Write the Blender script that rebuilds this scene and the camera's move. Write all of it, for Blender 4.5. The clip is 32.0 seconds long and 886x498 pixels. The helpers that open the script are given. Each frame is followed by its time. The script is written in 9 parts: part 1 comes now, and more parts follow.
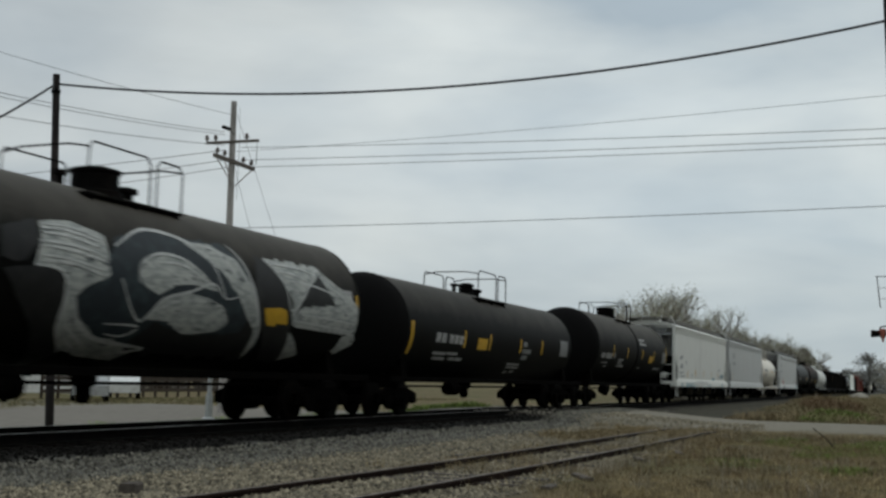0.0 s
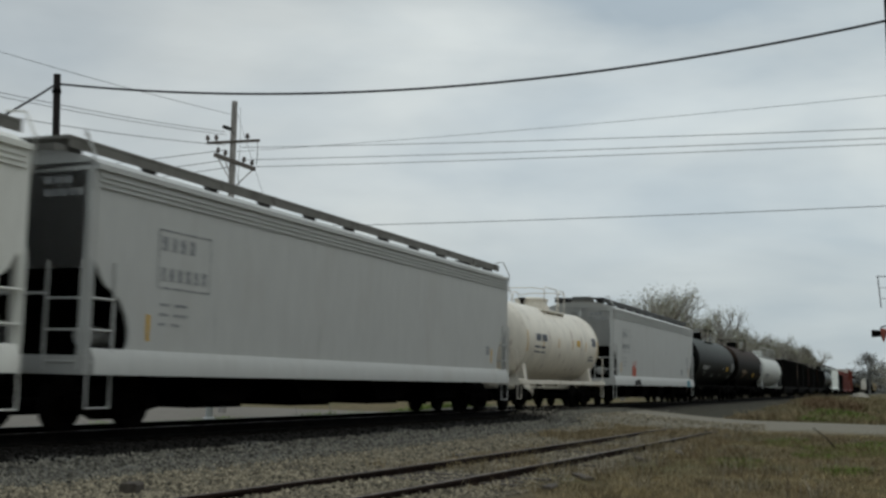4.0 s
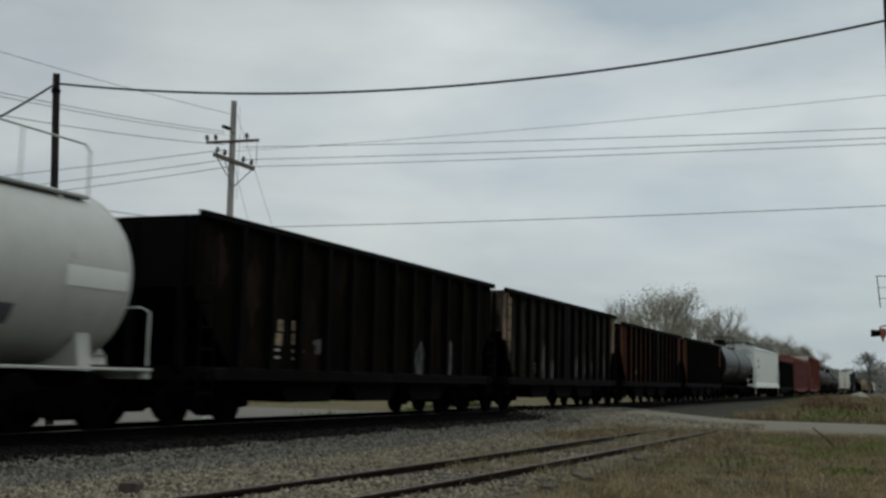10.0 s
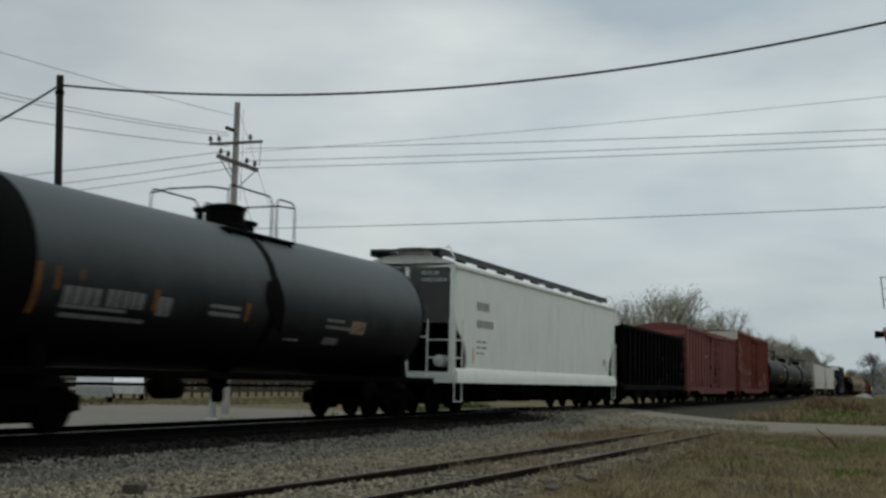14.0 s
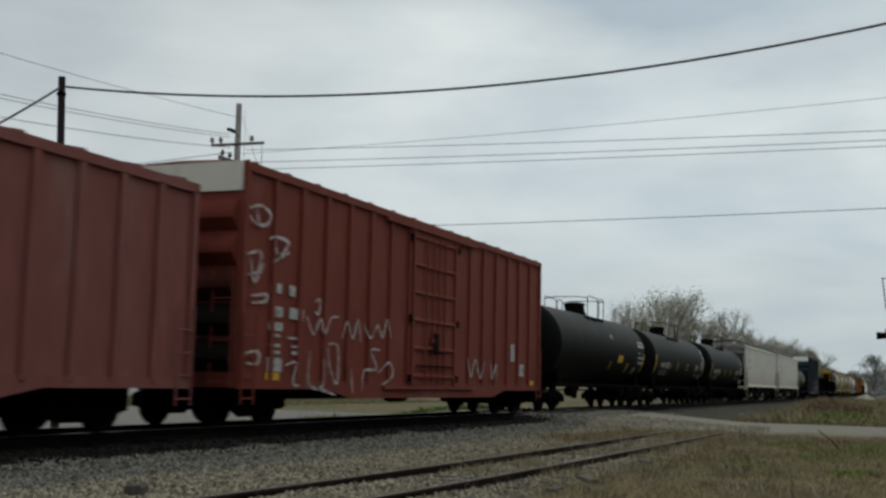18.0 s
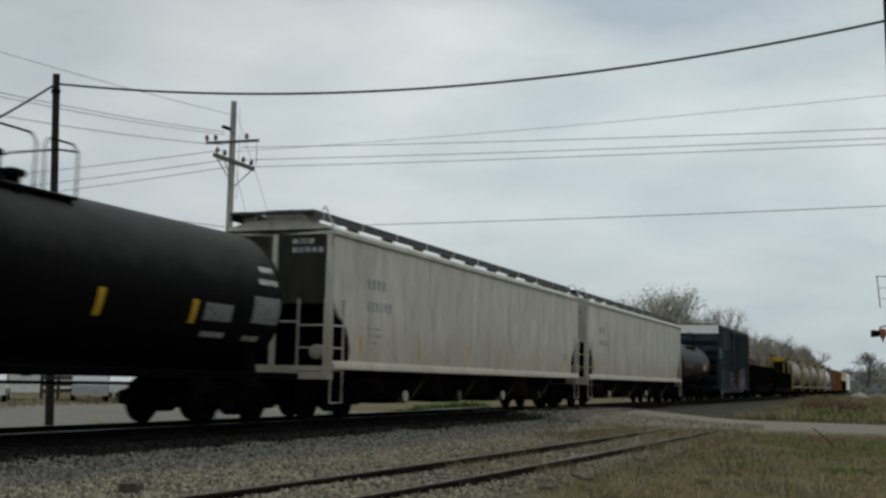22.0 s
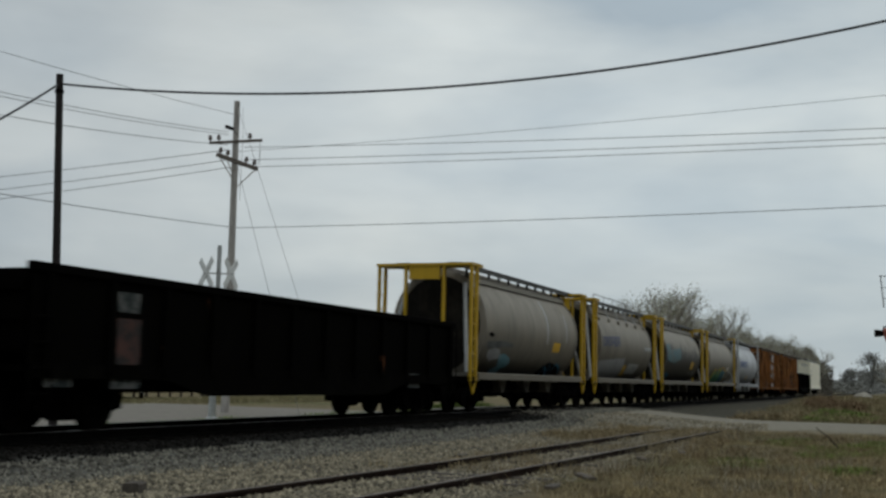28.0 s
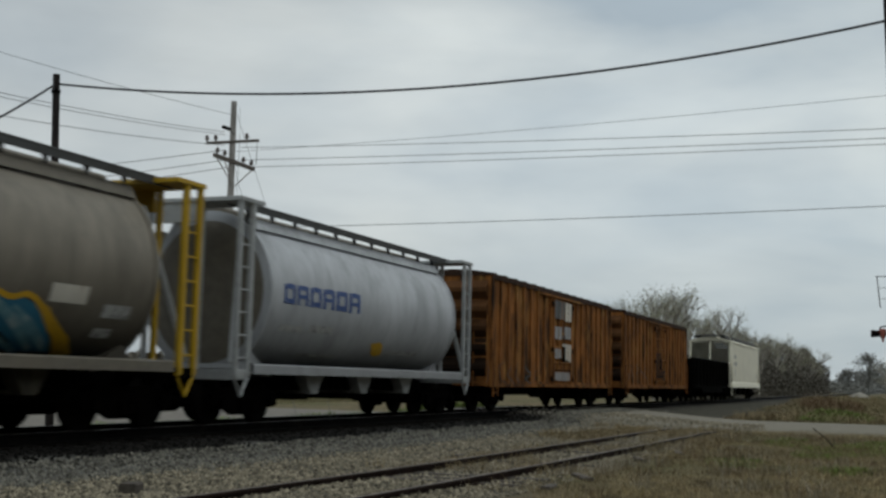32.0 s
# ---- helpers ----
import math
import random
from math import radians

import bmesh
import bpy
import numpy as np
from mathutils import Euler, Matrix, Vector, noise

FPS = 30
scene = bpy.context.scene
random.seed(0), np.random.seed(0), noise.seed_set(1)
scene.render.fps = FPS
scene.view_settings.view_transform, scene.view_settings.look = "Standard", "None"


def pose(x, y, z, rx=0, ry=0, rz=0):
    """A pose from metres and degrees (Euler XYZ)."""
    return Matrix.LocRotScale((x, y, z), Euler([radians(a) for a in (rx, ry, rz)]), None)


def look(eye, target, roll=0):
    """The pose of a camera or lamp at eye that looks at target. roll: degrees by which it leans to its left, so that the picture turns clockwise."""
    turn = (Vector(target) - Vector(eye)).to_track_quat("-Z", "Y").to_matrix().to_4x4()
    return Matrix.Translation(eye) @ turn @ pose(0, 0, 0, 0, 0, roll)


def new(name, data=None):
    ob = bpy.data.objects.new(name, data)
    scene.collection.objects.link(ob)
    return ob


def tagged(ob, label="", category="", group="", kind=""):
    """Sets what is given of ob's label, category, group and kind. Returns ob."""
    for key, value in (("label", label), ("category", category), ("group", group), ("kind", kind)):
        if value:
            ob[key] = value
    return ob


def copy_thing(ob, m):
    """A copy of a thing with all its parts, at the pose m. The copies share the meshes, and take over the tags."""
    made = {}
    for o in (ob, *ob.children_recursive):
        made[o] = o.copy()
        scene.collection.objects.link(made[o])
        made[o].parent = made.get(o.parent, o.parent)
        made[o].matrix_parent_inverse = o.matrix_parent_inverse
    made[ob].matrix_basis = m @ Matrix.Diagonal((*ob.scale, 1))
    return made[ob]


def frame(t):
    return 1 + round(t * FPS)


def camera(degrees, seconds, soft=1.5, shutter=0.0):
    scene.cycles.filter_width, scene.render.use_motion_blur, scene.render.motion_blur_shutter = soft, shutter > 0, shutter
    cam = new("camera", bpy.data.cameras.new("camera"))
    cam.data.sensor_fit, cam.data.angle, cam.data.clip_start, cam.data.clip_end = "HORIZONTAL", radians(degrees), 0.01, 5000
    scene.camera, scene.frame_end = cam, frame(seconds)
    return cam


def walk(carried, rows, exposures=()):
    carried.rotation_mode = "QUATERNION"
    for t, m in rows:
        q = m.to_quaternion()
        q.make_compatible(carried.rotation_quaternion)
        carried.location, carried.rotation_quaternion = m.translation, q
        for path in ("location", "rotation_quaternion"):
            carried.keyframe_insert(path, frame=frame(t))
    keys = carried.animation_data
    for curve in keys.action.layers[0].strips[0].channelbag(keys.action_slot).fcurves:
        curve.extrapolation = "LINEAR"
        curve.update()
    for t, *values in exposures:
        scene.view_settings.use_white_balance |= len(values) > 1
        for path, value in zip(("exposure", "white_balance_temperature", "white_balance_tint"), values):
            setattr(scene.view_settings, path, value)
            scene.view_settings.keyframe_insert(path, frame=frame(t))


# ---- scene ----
# Plan: x runs along the main track, y away from the camera across it, z = 0 at the rail heads.
TRACK_Y = 13.38


def rolled(t):
    """How far the train has rolled by t seconds: 17.5 m/s at first, easing to 17.05."""
    return 17.5 * t if t <= 11 else 17.5 * t - 0.0375 * (t - 11) ** 2 if t <= 17 else 296.15 + 17.05 * (t - 17)


EYE = (0.0, 0.0, 0.962)
YAW, PITCH, ROLL = 22.165, 6.569, 1.32


def aim(dx=0.0, dy=0.0):
    a, b = radians(YAW + dx), radians(PITCH + dy)
    way = (math.cos(a) * math.cos(b), math.sin(a) * math.cos(b), math.sin(b))
    return look(EYE, [e + 100 * w for e, w in zip(EYE, way)], ROLL)


# the hand's small shakes, in degrees: seconds, sideways, upwards
SHAKES = [(0, 0, 0), (3.0, 0, 0), (3.5, .16, -.03), (4.2, 0, 0), (5.5, 0, 0), (8.5, 0, 0), (10, 0, -.02), (10.5, -.04, -.03), (11, 0, -.03), (12, 0, 0), (12.5, .085, 0),
          (13, .15, 0), (13.5, .17, .04), (14, .17, .04), (14.5, .045, 0), (15.2, 0, 0), (16.5, 0, 0), (17, 0, -.03), (17.5, .13, .055),
          (18, .25, .1), (18.5, .07, 0), (19, 0, -.02), (20, 0, 0), (24, 0, -.02), (24.5, .085, 0), (25, 0, 0), (26.5, 0, 0), (27.5, .05, -.01),
          (28, .155, -.02), (28.5, .14, 0), (29, 0, 0), (32, 0, 0)]
cam = camera(42.48, 32.0, soft=2.7, shutter=0.25)
# the clip's camera sets its exposure by what passes
walk(cam, [(t, aim(a, b)) for t, a, b in SHAKES], [(0, -0.01), (3, -0.01), (5, -0.09), (8, -0.11), (12, -0.09), (14, -0.08), (16.8, -0.05), (18, 0.04), (19, 0.07), (21, 0.02), (25, 0.04), (27, -0.07), (29, -0.09), (32, -0.06)])

# ---- light: an overcast midday sky, a broad soft sun behind the cloud on the camera's side
world = bpy.data.worlds.new("overcast_sky")
scene.world = world
world.use_nodes = True
wn, wl = world.node_tree.nodes, world.node_tree.links
for n in list(wn):
    wn.remove(n)
w_out, w_bg = wn.new("ShaderNodeOutputWorld"), wn.new("ShaderNodeBackground")
sky = wn.new("ShaderNodeTexSky")
sky.sky_type, sky.sun_disc = "NISHITA", False
sky.sun_elevation, sky.sun_rotation = radians(65), radians(19)
coord, wmap = wn.new("ShaderNodeTexCoord"), wn.new("ShaderNodeMapping")
wmap.inputs["Scale"].default_value = (2.0, 2.0, 5.2)
wmap.inputs["Location"].default_value = (1.6, 0.35, 0.55)
cloud = wn.new("ShaderNodeTexNoise")
cloud.inputs["Scale"].default_value, cloud.inputs["Detail"].default_value = 1.6, 5.0
cloud.inputs["Roughness"].default_value, cloud.inputs["Distortion"].default_value = 0.46, 0.2
tone = wn.new("ShaderNodeValToRGB")
tone.color_ramp.elements[0].position, tone.color_ramp.elements[1].position = 0.30, 0.68
tone.color_ramp.elements[0].color = (0.40, 0.475, 0.53, 1)
tone.color_ramp.elements[1].color = (0.73, 0.775, 0.765, 1)
dim = wn.new("ShaderNodeMix")
dim.data_type, dim.blend_type = "RGBA", "MIX"
dim.inputs["Factor"].default_value = 0.93
thin = wn.new("ShaderNodeVectorMath")
thin.operation = "SCALE"
thin.inputs["Scale"].default_value = 0.1
wl.new(sky.outputs["Color"], thin.inputs[0])
wl.new(coord.outputs["Generated"], wmap.inputs["Vector"])
wl.new(wmap.outputs["Vector"], cloud.inputs["Vector"])
wl.new(cloud.outputs["Fac"], tone.inputs["Fac"])
wl.new(thin.outputs["Vector"], dim.inputs["A"])
# long thin streaks of cloud, and a stretch where the layer is thin and lets more light through
smap, streaks, band, ripple = wn.new("ShaderNodeMapping"), wn.new("ShaderNodeTexNoise"), wn.new("ShaderNodeMapRange"), wn.new("ShaderNodeVectorMath")
smap.inputs["Scale"].default_value, smap.inputs["Rotation"].default_value = (2.4, 2.4, 15.0), (0.05, 0.03, 0)
streaks.inputs["Scale"].default_value, streaks.inputs["Detail"].default_value, streaks.inputs["Roughness"].default_value = 1.5, 6.0, 0.55
band.inputs["From Min"].default_value, band.inputs["From Max"].default_value = 0.3, 0.7
band.inputs["To Min"].default_value, band.inputs["To Max"].default_value = 0.94, 1.05
ripple.operation = "SCALE"
wl.new(coord.outputs["Generated"], smap.inputs["Vector"])
wl.new(smap.outputs["Vector"], streaks.inputs["Vector"])
wl.new(streaks.outputs["Fac"], band.inputs["Value"])
wl.new(tone.outputs["Color"], ripple.inputs[0])
wl.new(band.outputs["Result"], ripple.inputs["Scale"])
away, gap, pale = wn.new("ShaderNodeVectorMath"), wn.new("ShaderNodeMapRange"), wn.new("ShaderNodeVectorMath")
flat = wn.new("ShaderNodeVectorMath")
flat.operation, flat.inputs[1].default_value = "MULTIPLY", (1.0, 1.0, 2.6)
away.operation, away.inputs[1].default_value = "DISTANCE", (0.955, 0.22, 0.56)
gap.interpolation_type = "SMOOTHSTEP"
gap.inputs["From Min"].default_value, gap.inputs["From Max"].default_value = 0.5, 0.0
gap.inputs["To Min"].default_value, gap.inputs["To Max"].default_value = 1.0, 1.15
pale.operation = "SCALE"
wl.new(coord.outputs["Generated"], flat.inputs[0])
wl.new(flat.outputs["Vector"], away.inputs[0])
wl.new(away.outputs["Value"], gap.inputs["Value"])
wl.new(ripple.outputs["Vector"], pale.inputs[0])
wl.new(gap.outputs["Result"], pale.inputs["Scale"])
wl.new(pale.outputs["Vector"], dim.inputs["B"])
# an overcast sky is brighter overhead than near the horizon
split, lift, bright = wn.new("ShaderNodeSeparateXYZ"), wn.new("ShaderNodeMapRange"), wn.new("ShaderNodeVectorMath")
lift.inputs["From Min"].default_value, lift.inputs["From Max"].default_value = 0.38, 1.0
lift.inputs["To Min"].default_value, lift.inputs["To Max"].default_value = 1.0, 1.5
bright.operation = "SCALE"
wl.new(coord.outputs["Generated"], split.inputs["Vector"])
wl.new(split.outputs["Z"], lift.inputs["Value"])
wl.new(dim.outputs["Result"], bright.inputs[0])
wl.new(lift.outputs["Result"], bright.inputs["Scale"])
# and brighter on the camera's side, where the sun stands behind the cloud
veil, glow, hue = wn.new("ShaderNodeMapRange"), wn.new("ShaderNodeVectorMath"), wn.new("ShaderNodeMix")
veil.inputs["From Min"].default_value, veil.inputs["From Max"].default_value = -0.1, 0.75
hue.data_type = "RGBA"
hue.inputs["A"].default_value, hue.inputs["B"].default_value = (1.10, 1.09, 1.06, 1), (0.75, 0.765, 0.785, 1)
glow.operation = "MULTIPLY"
wl.new(split.outputs["Y"], veil.inputs["Value"])
wl.new(bright.outputs["Vector"], glow.inputs[0])
wl.new(veil.outputs["Result"], hue.inputs["Factor"])
wl.new(hue.outputs["Result"], glow.inputs[1])
wl.new(glow.outputs["Vector"], w_bg.inputs["Color"])
w_bg.inputs["Strength"].default_value = 1.0
wl.new(w_bg.outputs["Background"], w_out.inputs["Surface"])

sun_data = bpy.data.lights.new("sun", "SUN")
sun_data.energy, sun_data.angle, sun_data.color = 0.3, radians(30), (1.0, 0.97, 0.93)
sun = new("sun", sun_data)
sun.matrix_world = look((34, -30, 80), (22, 5, 0))
# ---- materials
def nodes_of(name):
    m = bpy.data.materials.new(name)
    m.use_nodes = True
    nt = m.node_tree
    return m, nt.nodes, nt.links, nt.nodes["Principled BSDF"]


def surface(name, colour, rough=0.6, metal=0.0, spots=(), grain=6.0, streak=0.0, vary=0.12, bump=0.0, bump_scale=60.0, random_vary=0.0, island=0.0, gloss=0.3):
    """A weathered surface. spots: (colour, noise scale, low, high) laid over one another; streak: how far stains run downwards."""
    m, ns, ln, bsdf = nodes_of(name)
    tc = ns.new("ShaderNodeTexCoord")
    mp = ns.new("ShaderNodeMapping")
    mp.inputs["Scale"].default_value = (1, 1, 1 - 0.85 * streak)
    ln.new(tc.outputs["Object"], mp.inputs["Vector"])
    info = ns.new("ShaderNodeObjectInfo")
    shift = ns.new("ShaderNodeVectorMath")
    shift.operation = "MULTIPLY_ADD"
    shift.inputs[1].default_value = (37.0, 11.0, 5.0)
    ln.new(info.outputs["Random"], shift.inputs[0])
    ln.new(mp.outputs["Vector"], shift.inputs[2])
    base = ns.new("ShaderNodeTexNoise")
    base.inputs["Scale"].default_value, base.inputs["Detail"].default_value = grain, 6.0
    ln.new(shift.outputs["Vector"], base.inputs["Vector"])
    ramp = ns.new("ShaderNodeValToRGB")
    ramp.color_ramp.elements[0].position, ramp.color_ramp.elements[1].position = 0.3, 0.72
    ramp.color_ramp.elements[0].color = (*[c * (1 - vary) for c in colour], 1)
    ramp.color_ramp.elements[1].color = (*[min(1, c * (1 + vary)) for c in colour], 1)
    ln.new(base.outputs["Fac"], ramp.inputs["Fac"])
    last = ramp.outputs["Color"]
    for tint, scale, low, high in spots:
        n = ns.new("ShaderNodeTexNoise")
        n.inputs["Scale"].default_value, n.inputs["Detail"].default_value, n.inputs["Roughness"].default_value = scale, 8.0, 0.62
        ln.new(shift.outputs["Vector"], n.inputs["Vector"])
        r = ns.new("ShaderNodeMapRange")
        r.inputs["From Min"].default_value, r.inputs["From Max"].default_value = low, high
        ln.new(n.outputs["Fac"], r.inputs["Value"])
        mix = ns.new("ShaderNodeMix")
        mix.data_type = "RGBA"
        ln.new(r.outputs["Result"], mix.inputs["Factor"])
        ln.new(last, mix.inputs["A"])
        mix.inputs["B"].default_value = (*tint, 1)
        last = mix.outputs["Result"]
    if random_vary or island:
        hsv = ns.new("ShaderNodeHueSaturation")
        mr = ns.new("ShaderNodeMapRange")
        a = random_vary or island
        mr.inputs["To Min"].default_value, mr.inputs["To Max"].default_value = 1 - a, 1 + a
        if island:
            geo = ns.new("ShaderNodeNewGeometry")
            ln.new(geo.outputs["Random Per Island"], mr.inputs["Value"])
        else:
            ln.new(info.outputs["Random"], mr.inputs["Value"])
        ln.new(mr.outputs["Result"], hsv.inputs["Value"])
        ln.new(last, hsv.inputs["Color"])
        last = hsv.outputs["Color"]
    ln.new(last, bsdf.inputs["Base Color"])
    bsdf.inputs["Roughness"].default_value, bsdf.inputs["Metallic"].default_value = rough, metal
    bsdf.inputs["Specular IOR Level"].default_value = gloss
    if bump:
        bn, bt = ns.new("ShaderNodeBump"), ns.new("ShaderNodeTexNoise")
        bt.inputs["Scale"].default_value, bt.inputs["Detail"].default_value = bump_scale, 4.0
        bn.inputs["Strength"].default_value, bn.inputs["Distance"].default_value = bump, 0.02
        ln.new(tc.outputs["Object"], bt.inputs["Vector"])
        ln.new(bt.outputs["Fac"], bn.inputs["Height"])
        ln.new(bn.outputs["Normal"], bsdf.inputs["Normal"])
    return m


RUST, DUST, SOOT = (0.16, 0.065, 0.03), (0.30, 0.27, 0.23), (0.02, 0.02, 0.02)


def paint(name, colour, rough=0.5, rust=0.0, dust=0.25, soot=0.2, vary=0.1, streak=0.8, gloss=0.25):
    spots = []
    if dust:
        k = 0.4 if max(colour) > 0.1 else 0.1 if max(colour) > 0.01 else 0.02
        spots.append((tuple((1 - k) * c + k * d for c, d in zip(colour, DUST)), 0.9, 0.62 - 0.3 * dust, 0.95 - 0.2 * dust))
    if soot:
        spots.append((tuple((0.55 if soot < 0.9 else 0.3) * c for c in colour), 2.2 if soot < 0.9 else 0.8, 0.66 - 0.25 * soot, 0.95 - 0.2 * soot))
    if rust:
        spots.append((RUST, 2.6, 0.70 - 0.3 * rust, 0.80 - 0.2 * rust))
    return surface(name, colour, rough, 0.0, spots, 4.0, streak, vary, 0.06, 25.0, gloss=gloss)


def dirt_shade_paint(name, colour, edge=(4.1, 3.5), dirt=(0.035, 0.031, 0.025), most=0.88, swing=3.4, rough=0.5, gloss=0.25):
    """Paint with pale rain runs, and a ragged belt coloured by dirt: real dirt low down, or painted-in shade low down
    and sheen on top.
    """
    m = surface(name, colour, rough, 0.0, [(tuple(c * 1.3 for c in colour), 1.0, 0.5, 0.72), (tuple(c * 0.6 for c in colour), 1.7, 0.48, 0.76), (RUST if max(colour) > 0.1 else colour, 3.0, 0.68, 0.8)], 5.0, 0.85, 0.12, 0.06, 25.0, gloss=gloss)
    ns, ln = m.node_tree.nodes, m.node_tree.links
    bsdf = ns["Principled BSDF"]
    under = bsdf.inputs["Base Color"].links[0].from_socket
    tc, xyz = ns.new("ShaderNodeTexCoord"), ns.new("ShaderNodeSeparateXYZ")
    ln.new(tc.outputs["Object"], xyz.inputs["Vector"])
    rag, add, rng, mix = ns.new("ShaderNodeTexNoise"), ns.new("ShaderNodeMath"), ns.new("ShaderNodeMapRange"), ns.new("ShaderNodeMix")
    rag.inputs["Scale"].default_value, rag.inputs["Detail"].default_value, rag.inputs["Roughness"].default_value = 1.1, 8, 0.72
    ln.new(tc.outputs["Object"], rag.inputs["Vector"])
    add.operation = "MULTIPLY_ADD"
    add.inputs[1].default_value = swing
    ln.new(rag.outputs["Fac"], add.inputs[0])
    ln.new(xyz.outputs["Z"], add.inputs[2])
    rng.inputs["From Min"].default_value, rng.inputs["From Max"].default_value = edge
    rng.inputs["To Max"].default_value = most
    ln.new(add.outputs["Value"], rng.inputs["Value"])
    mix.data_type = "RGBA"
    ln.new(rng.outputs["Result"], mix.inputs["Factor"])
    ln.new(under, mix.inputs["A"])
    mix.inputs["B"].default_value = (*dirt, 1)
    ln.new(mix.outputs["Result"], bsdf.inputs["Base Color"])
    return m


M = {}
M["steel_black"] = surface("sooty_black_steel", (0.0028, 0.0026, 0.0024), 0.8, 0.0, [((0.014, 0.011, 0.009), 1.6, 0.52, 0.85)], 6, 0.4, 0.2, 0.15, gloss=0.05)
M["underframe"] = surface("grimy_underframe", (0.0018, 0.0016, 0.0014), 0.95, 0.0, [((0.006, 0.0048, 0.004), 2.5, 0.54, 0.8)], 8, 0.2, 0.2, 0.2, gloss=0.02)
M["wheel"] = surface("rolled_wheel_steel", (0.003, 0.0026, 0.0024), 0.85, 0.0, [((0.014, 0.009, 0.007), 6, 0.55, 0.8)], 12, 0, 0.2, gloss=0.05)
M["tread"] = surface("bright_rail_steel", (0.33, 0.32, 0.31), 0.34, 0.9, [((0.14, 0.09, 0.06), 3, 0.52, 0.72)], 20, 0, 0.1)
M["rail_top"] = surface("dull_worn_rail_top", (0.17, 0.14, 0.12), 0.5, 0.3, [((0.052, 0.038, 0.027), 3, 0.48, 0.7)], 14, 0, 0.15)
M["rail_rust"] = surface("rusty_rail", (0.018, 0.011, 0.009), 0.8, 0.0, [((0.045, 0.026, 0.02), 4, 0.45, 0.8)], 14, 0, 0.2, 0.3, gloss=0.1)
M["tank_black"] = paint("weathered_black_tank_paint", (0.0038, 0.0043, 0.004), 0.4, 0.0, 0.22, 0.2, gloss=0.25)
M["tank_head"] = paint("sooty_tank_head", (0.004, 0.004, 0.004), 0.75, 0.0, 0.05, 0.2, gloss=0.06)
# these four: sky sheen on top and shade below are painted into the colour
M["tank_blue"] = dirt_shade_paint("faded_blue_black_tank_paint", (0.004, 0.005, 0.0055), (2.4, 3.9), (0.045, 0.051, 0.056), 0.88, 0.9, 0.5, 0.06)
M["tank_green"] = dirt_shade_paint("dark_grey_green_tank_paint", (0.0035, 0.0048, 0.0044), (3.3, 4.7), (0.066, 0.075, 0.07), 0.85, 1.1, 0.5, 0.07)
M["tank_brown"] = dirt_shade_paint("dark_brown_tank_paint", (0.0042, 0.0031, 0.0022), (3.35, 4.9), (0.05, 0.03, 0.022), 0.85, 1.3, 0.6, 0.04)
M["tank_grey"] = dirt_shade_paint("slate_grey_tank_paint", (0.0042, 0.0052, 0.0054), (2.35, 3.7), (0.088, 0.1, 0.105), 0.9, 0.9, 0.45, 0.1)
M["tank_white"] = paint("off_white_tank_paint", (0.5, 0.51, 0.48), 0.45, 0.18, 0.3, 0.1, 0.05, 0.3)
M["tank_cream"] = paint("cream_tank_paint", (0.74, 0.69, 0.6), 0.42, 0.32, 0.45, 0.12)
M["hop_grey"] = paint("light_grey_hopper_paint", (0.7, 0.7, 0.655), 0.48, 0.05, 0.35, 0.06, 0.04)
M["hop_pale"] = paint("pale_blue_grey_hopper_paint", (0.47, 0.475, 0.46), 0.45, 0.04, 0.3, 0.06, 0.04)
M["hop_white"] = paint("white_hopper_paint", (0.76, 0.79, 0.74), 0.45, 0.05, 0.25, 0.06, 0.04)
M["hop_tan"] = paint("dusty_pale_grey_hopper_paint", (0.56, 0.53, 0.465), 0.55, 0.14, 0.7, 0.4, 0.07)
M["hop_stained"] = dirt_shade_paint("rust_stained_pale_grey_hopper_paint", (0.5, 0.475, 0.415), (3.7, 2.3), (0.3, 0.255, 0.18), 0.6, 2.4)
M["hop_cream"] = paint("cream_hopper_paint", (0.74, 0.7, 0.56), 0.5, 0.05, 0.3, 0.1)
# lower belt: thrown-up dirt together with the barrel's underside shade, painted in
M["cyl_grey"] = dirt_shade_paint("dusty_taupe_grey_paint", (0.205, 0.182, 0.147), (3.3, 1.7), (0.05, 0.044, 0.035), 0.85, 0.9)
M["cyl_speckled"] = dirt_shade_paint("black_speckled_taupe_grey_paint", (0.2, 0.178, 0.143), (4.9, 4.3), (0.02, 0.018, 0.015), 0.9)
# settled dust on the upper half, with the sky's sheen painted in too
M["tank_dusty"] = dirt_shade_paint("dust_topped_black_tank_paint", (0.0032, 0.0034, 0.003), (3.35, 4.7), (0.088, 0.08, 0.068), 0.85, 1.2, 0.55, 0.05)
# the paler upper half is the sky's sheen painted into the colour
M["tank_satin"] = dirt_shade_paint("sheen_topped_black_tank_paint", (0.0032, 0.0034, 0.003), (3.3, 4.6), (0.07, 0.07, 0.064), 0.8, 1.2, 0.55, 0.05)
M["cyl_sill"] = surface("dusty_tan_sill_paint", (0.14, 0.125, 0.1), 0.6, 0, [((0.15, 0.13, 0.1), 1.5, 0.5, 0.75)], 6, 0, 0.15)
M["overpaint"] = surface("grey_overpaint", (0.3, 0.305, 0.31), 0.6, 0, [((0.22, 0.22, 0.22), 2, 0.45, 0.7)], 6)
# dark colour holds the shade behind the end frame as well as grime
M["cyl_end"] = surface("shaded_grimy_barrel_end", (0.01, 0.009, 0.0075), 0.85, 0, [((0.03, 0.025, 0.02), 1.5, 0.5, 0.75)], 6, 0.3, 0.2, gloss=0.1)
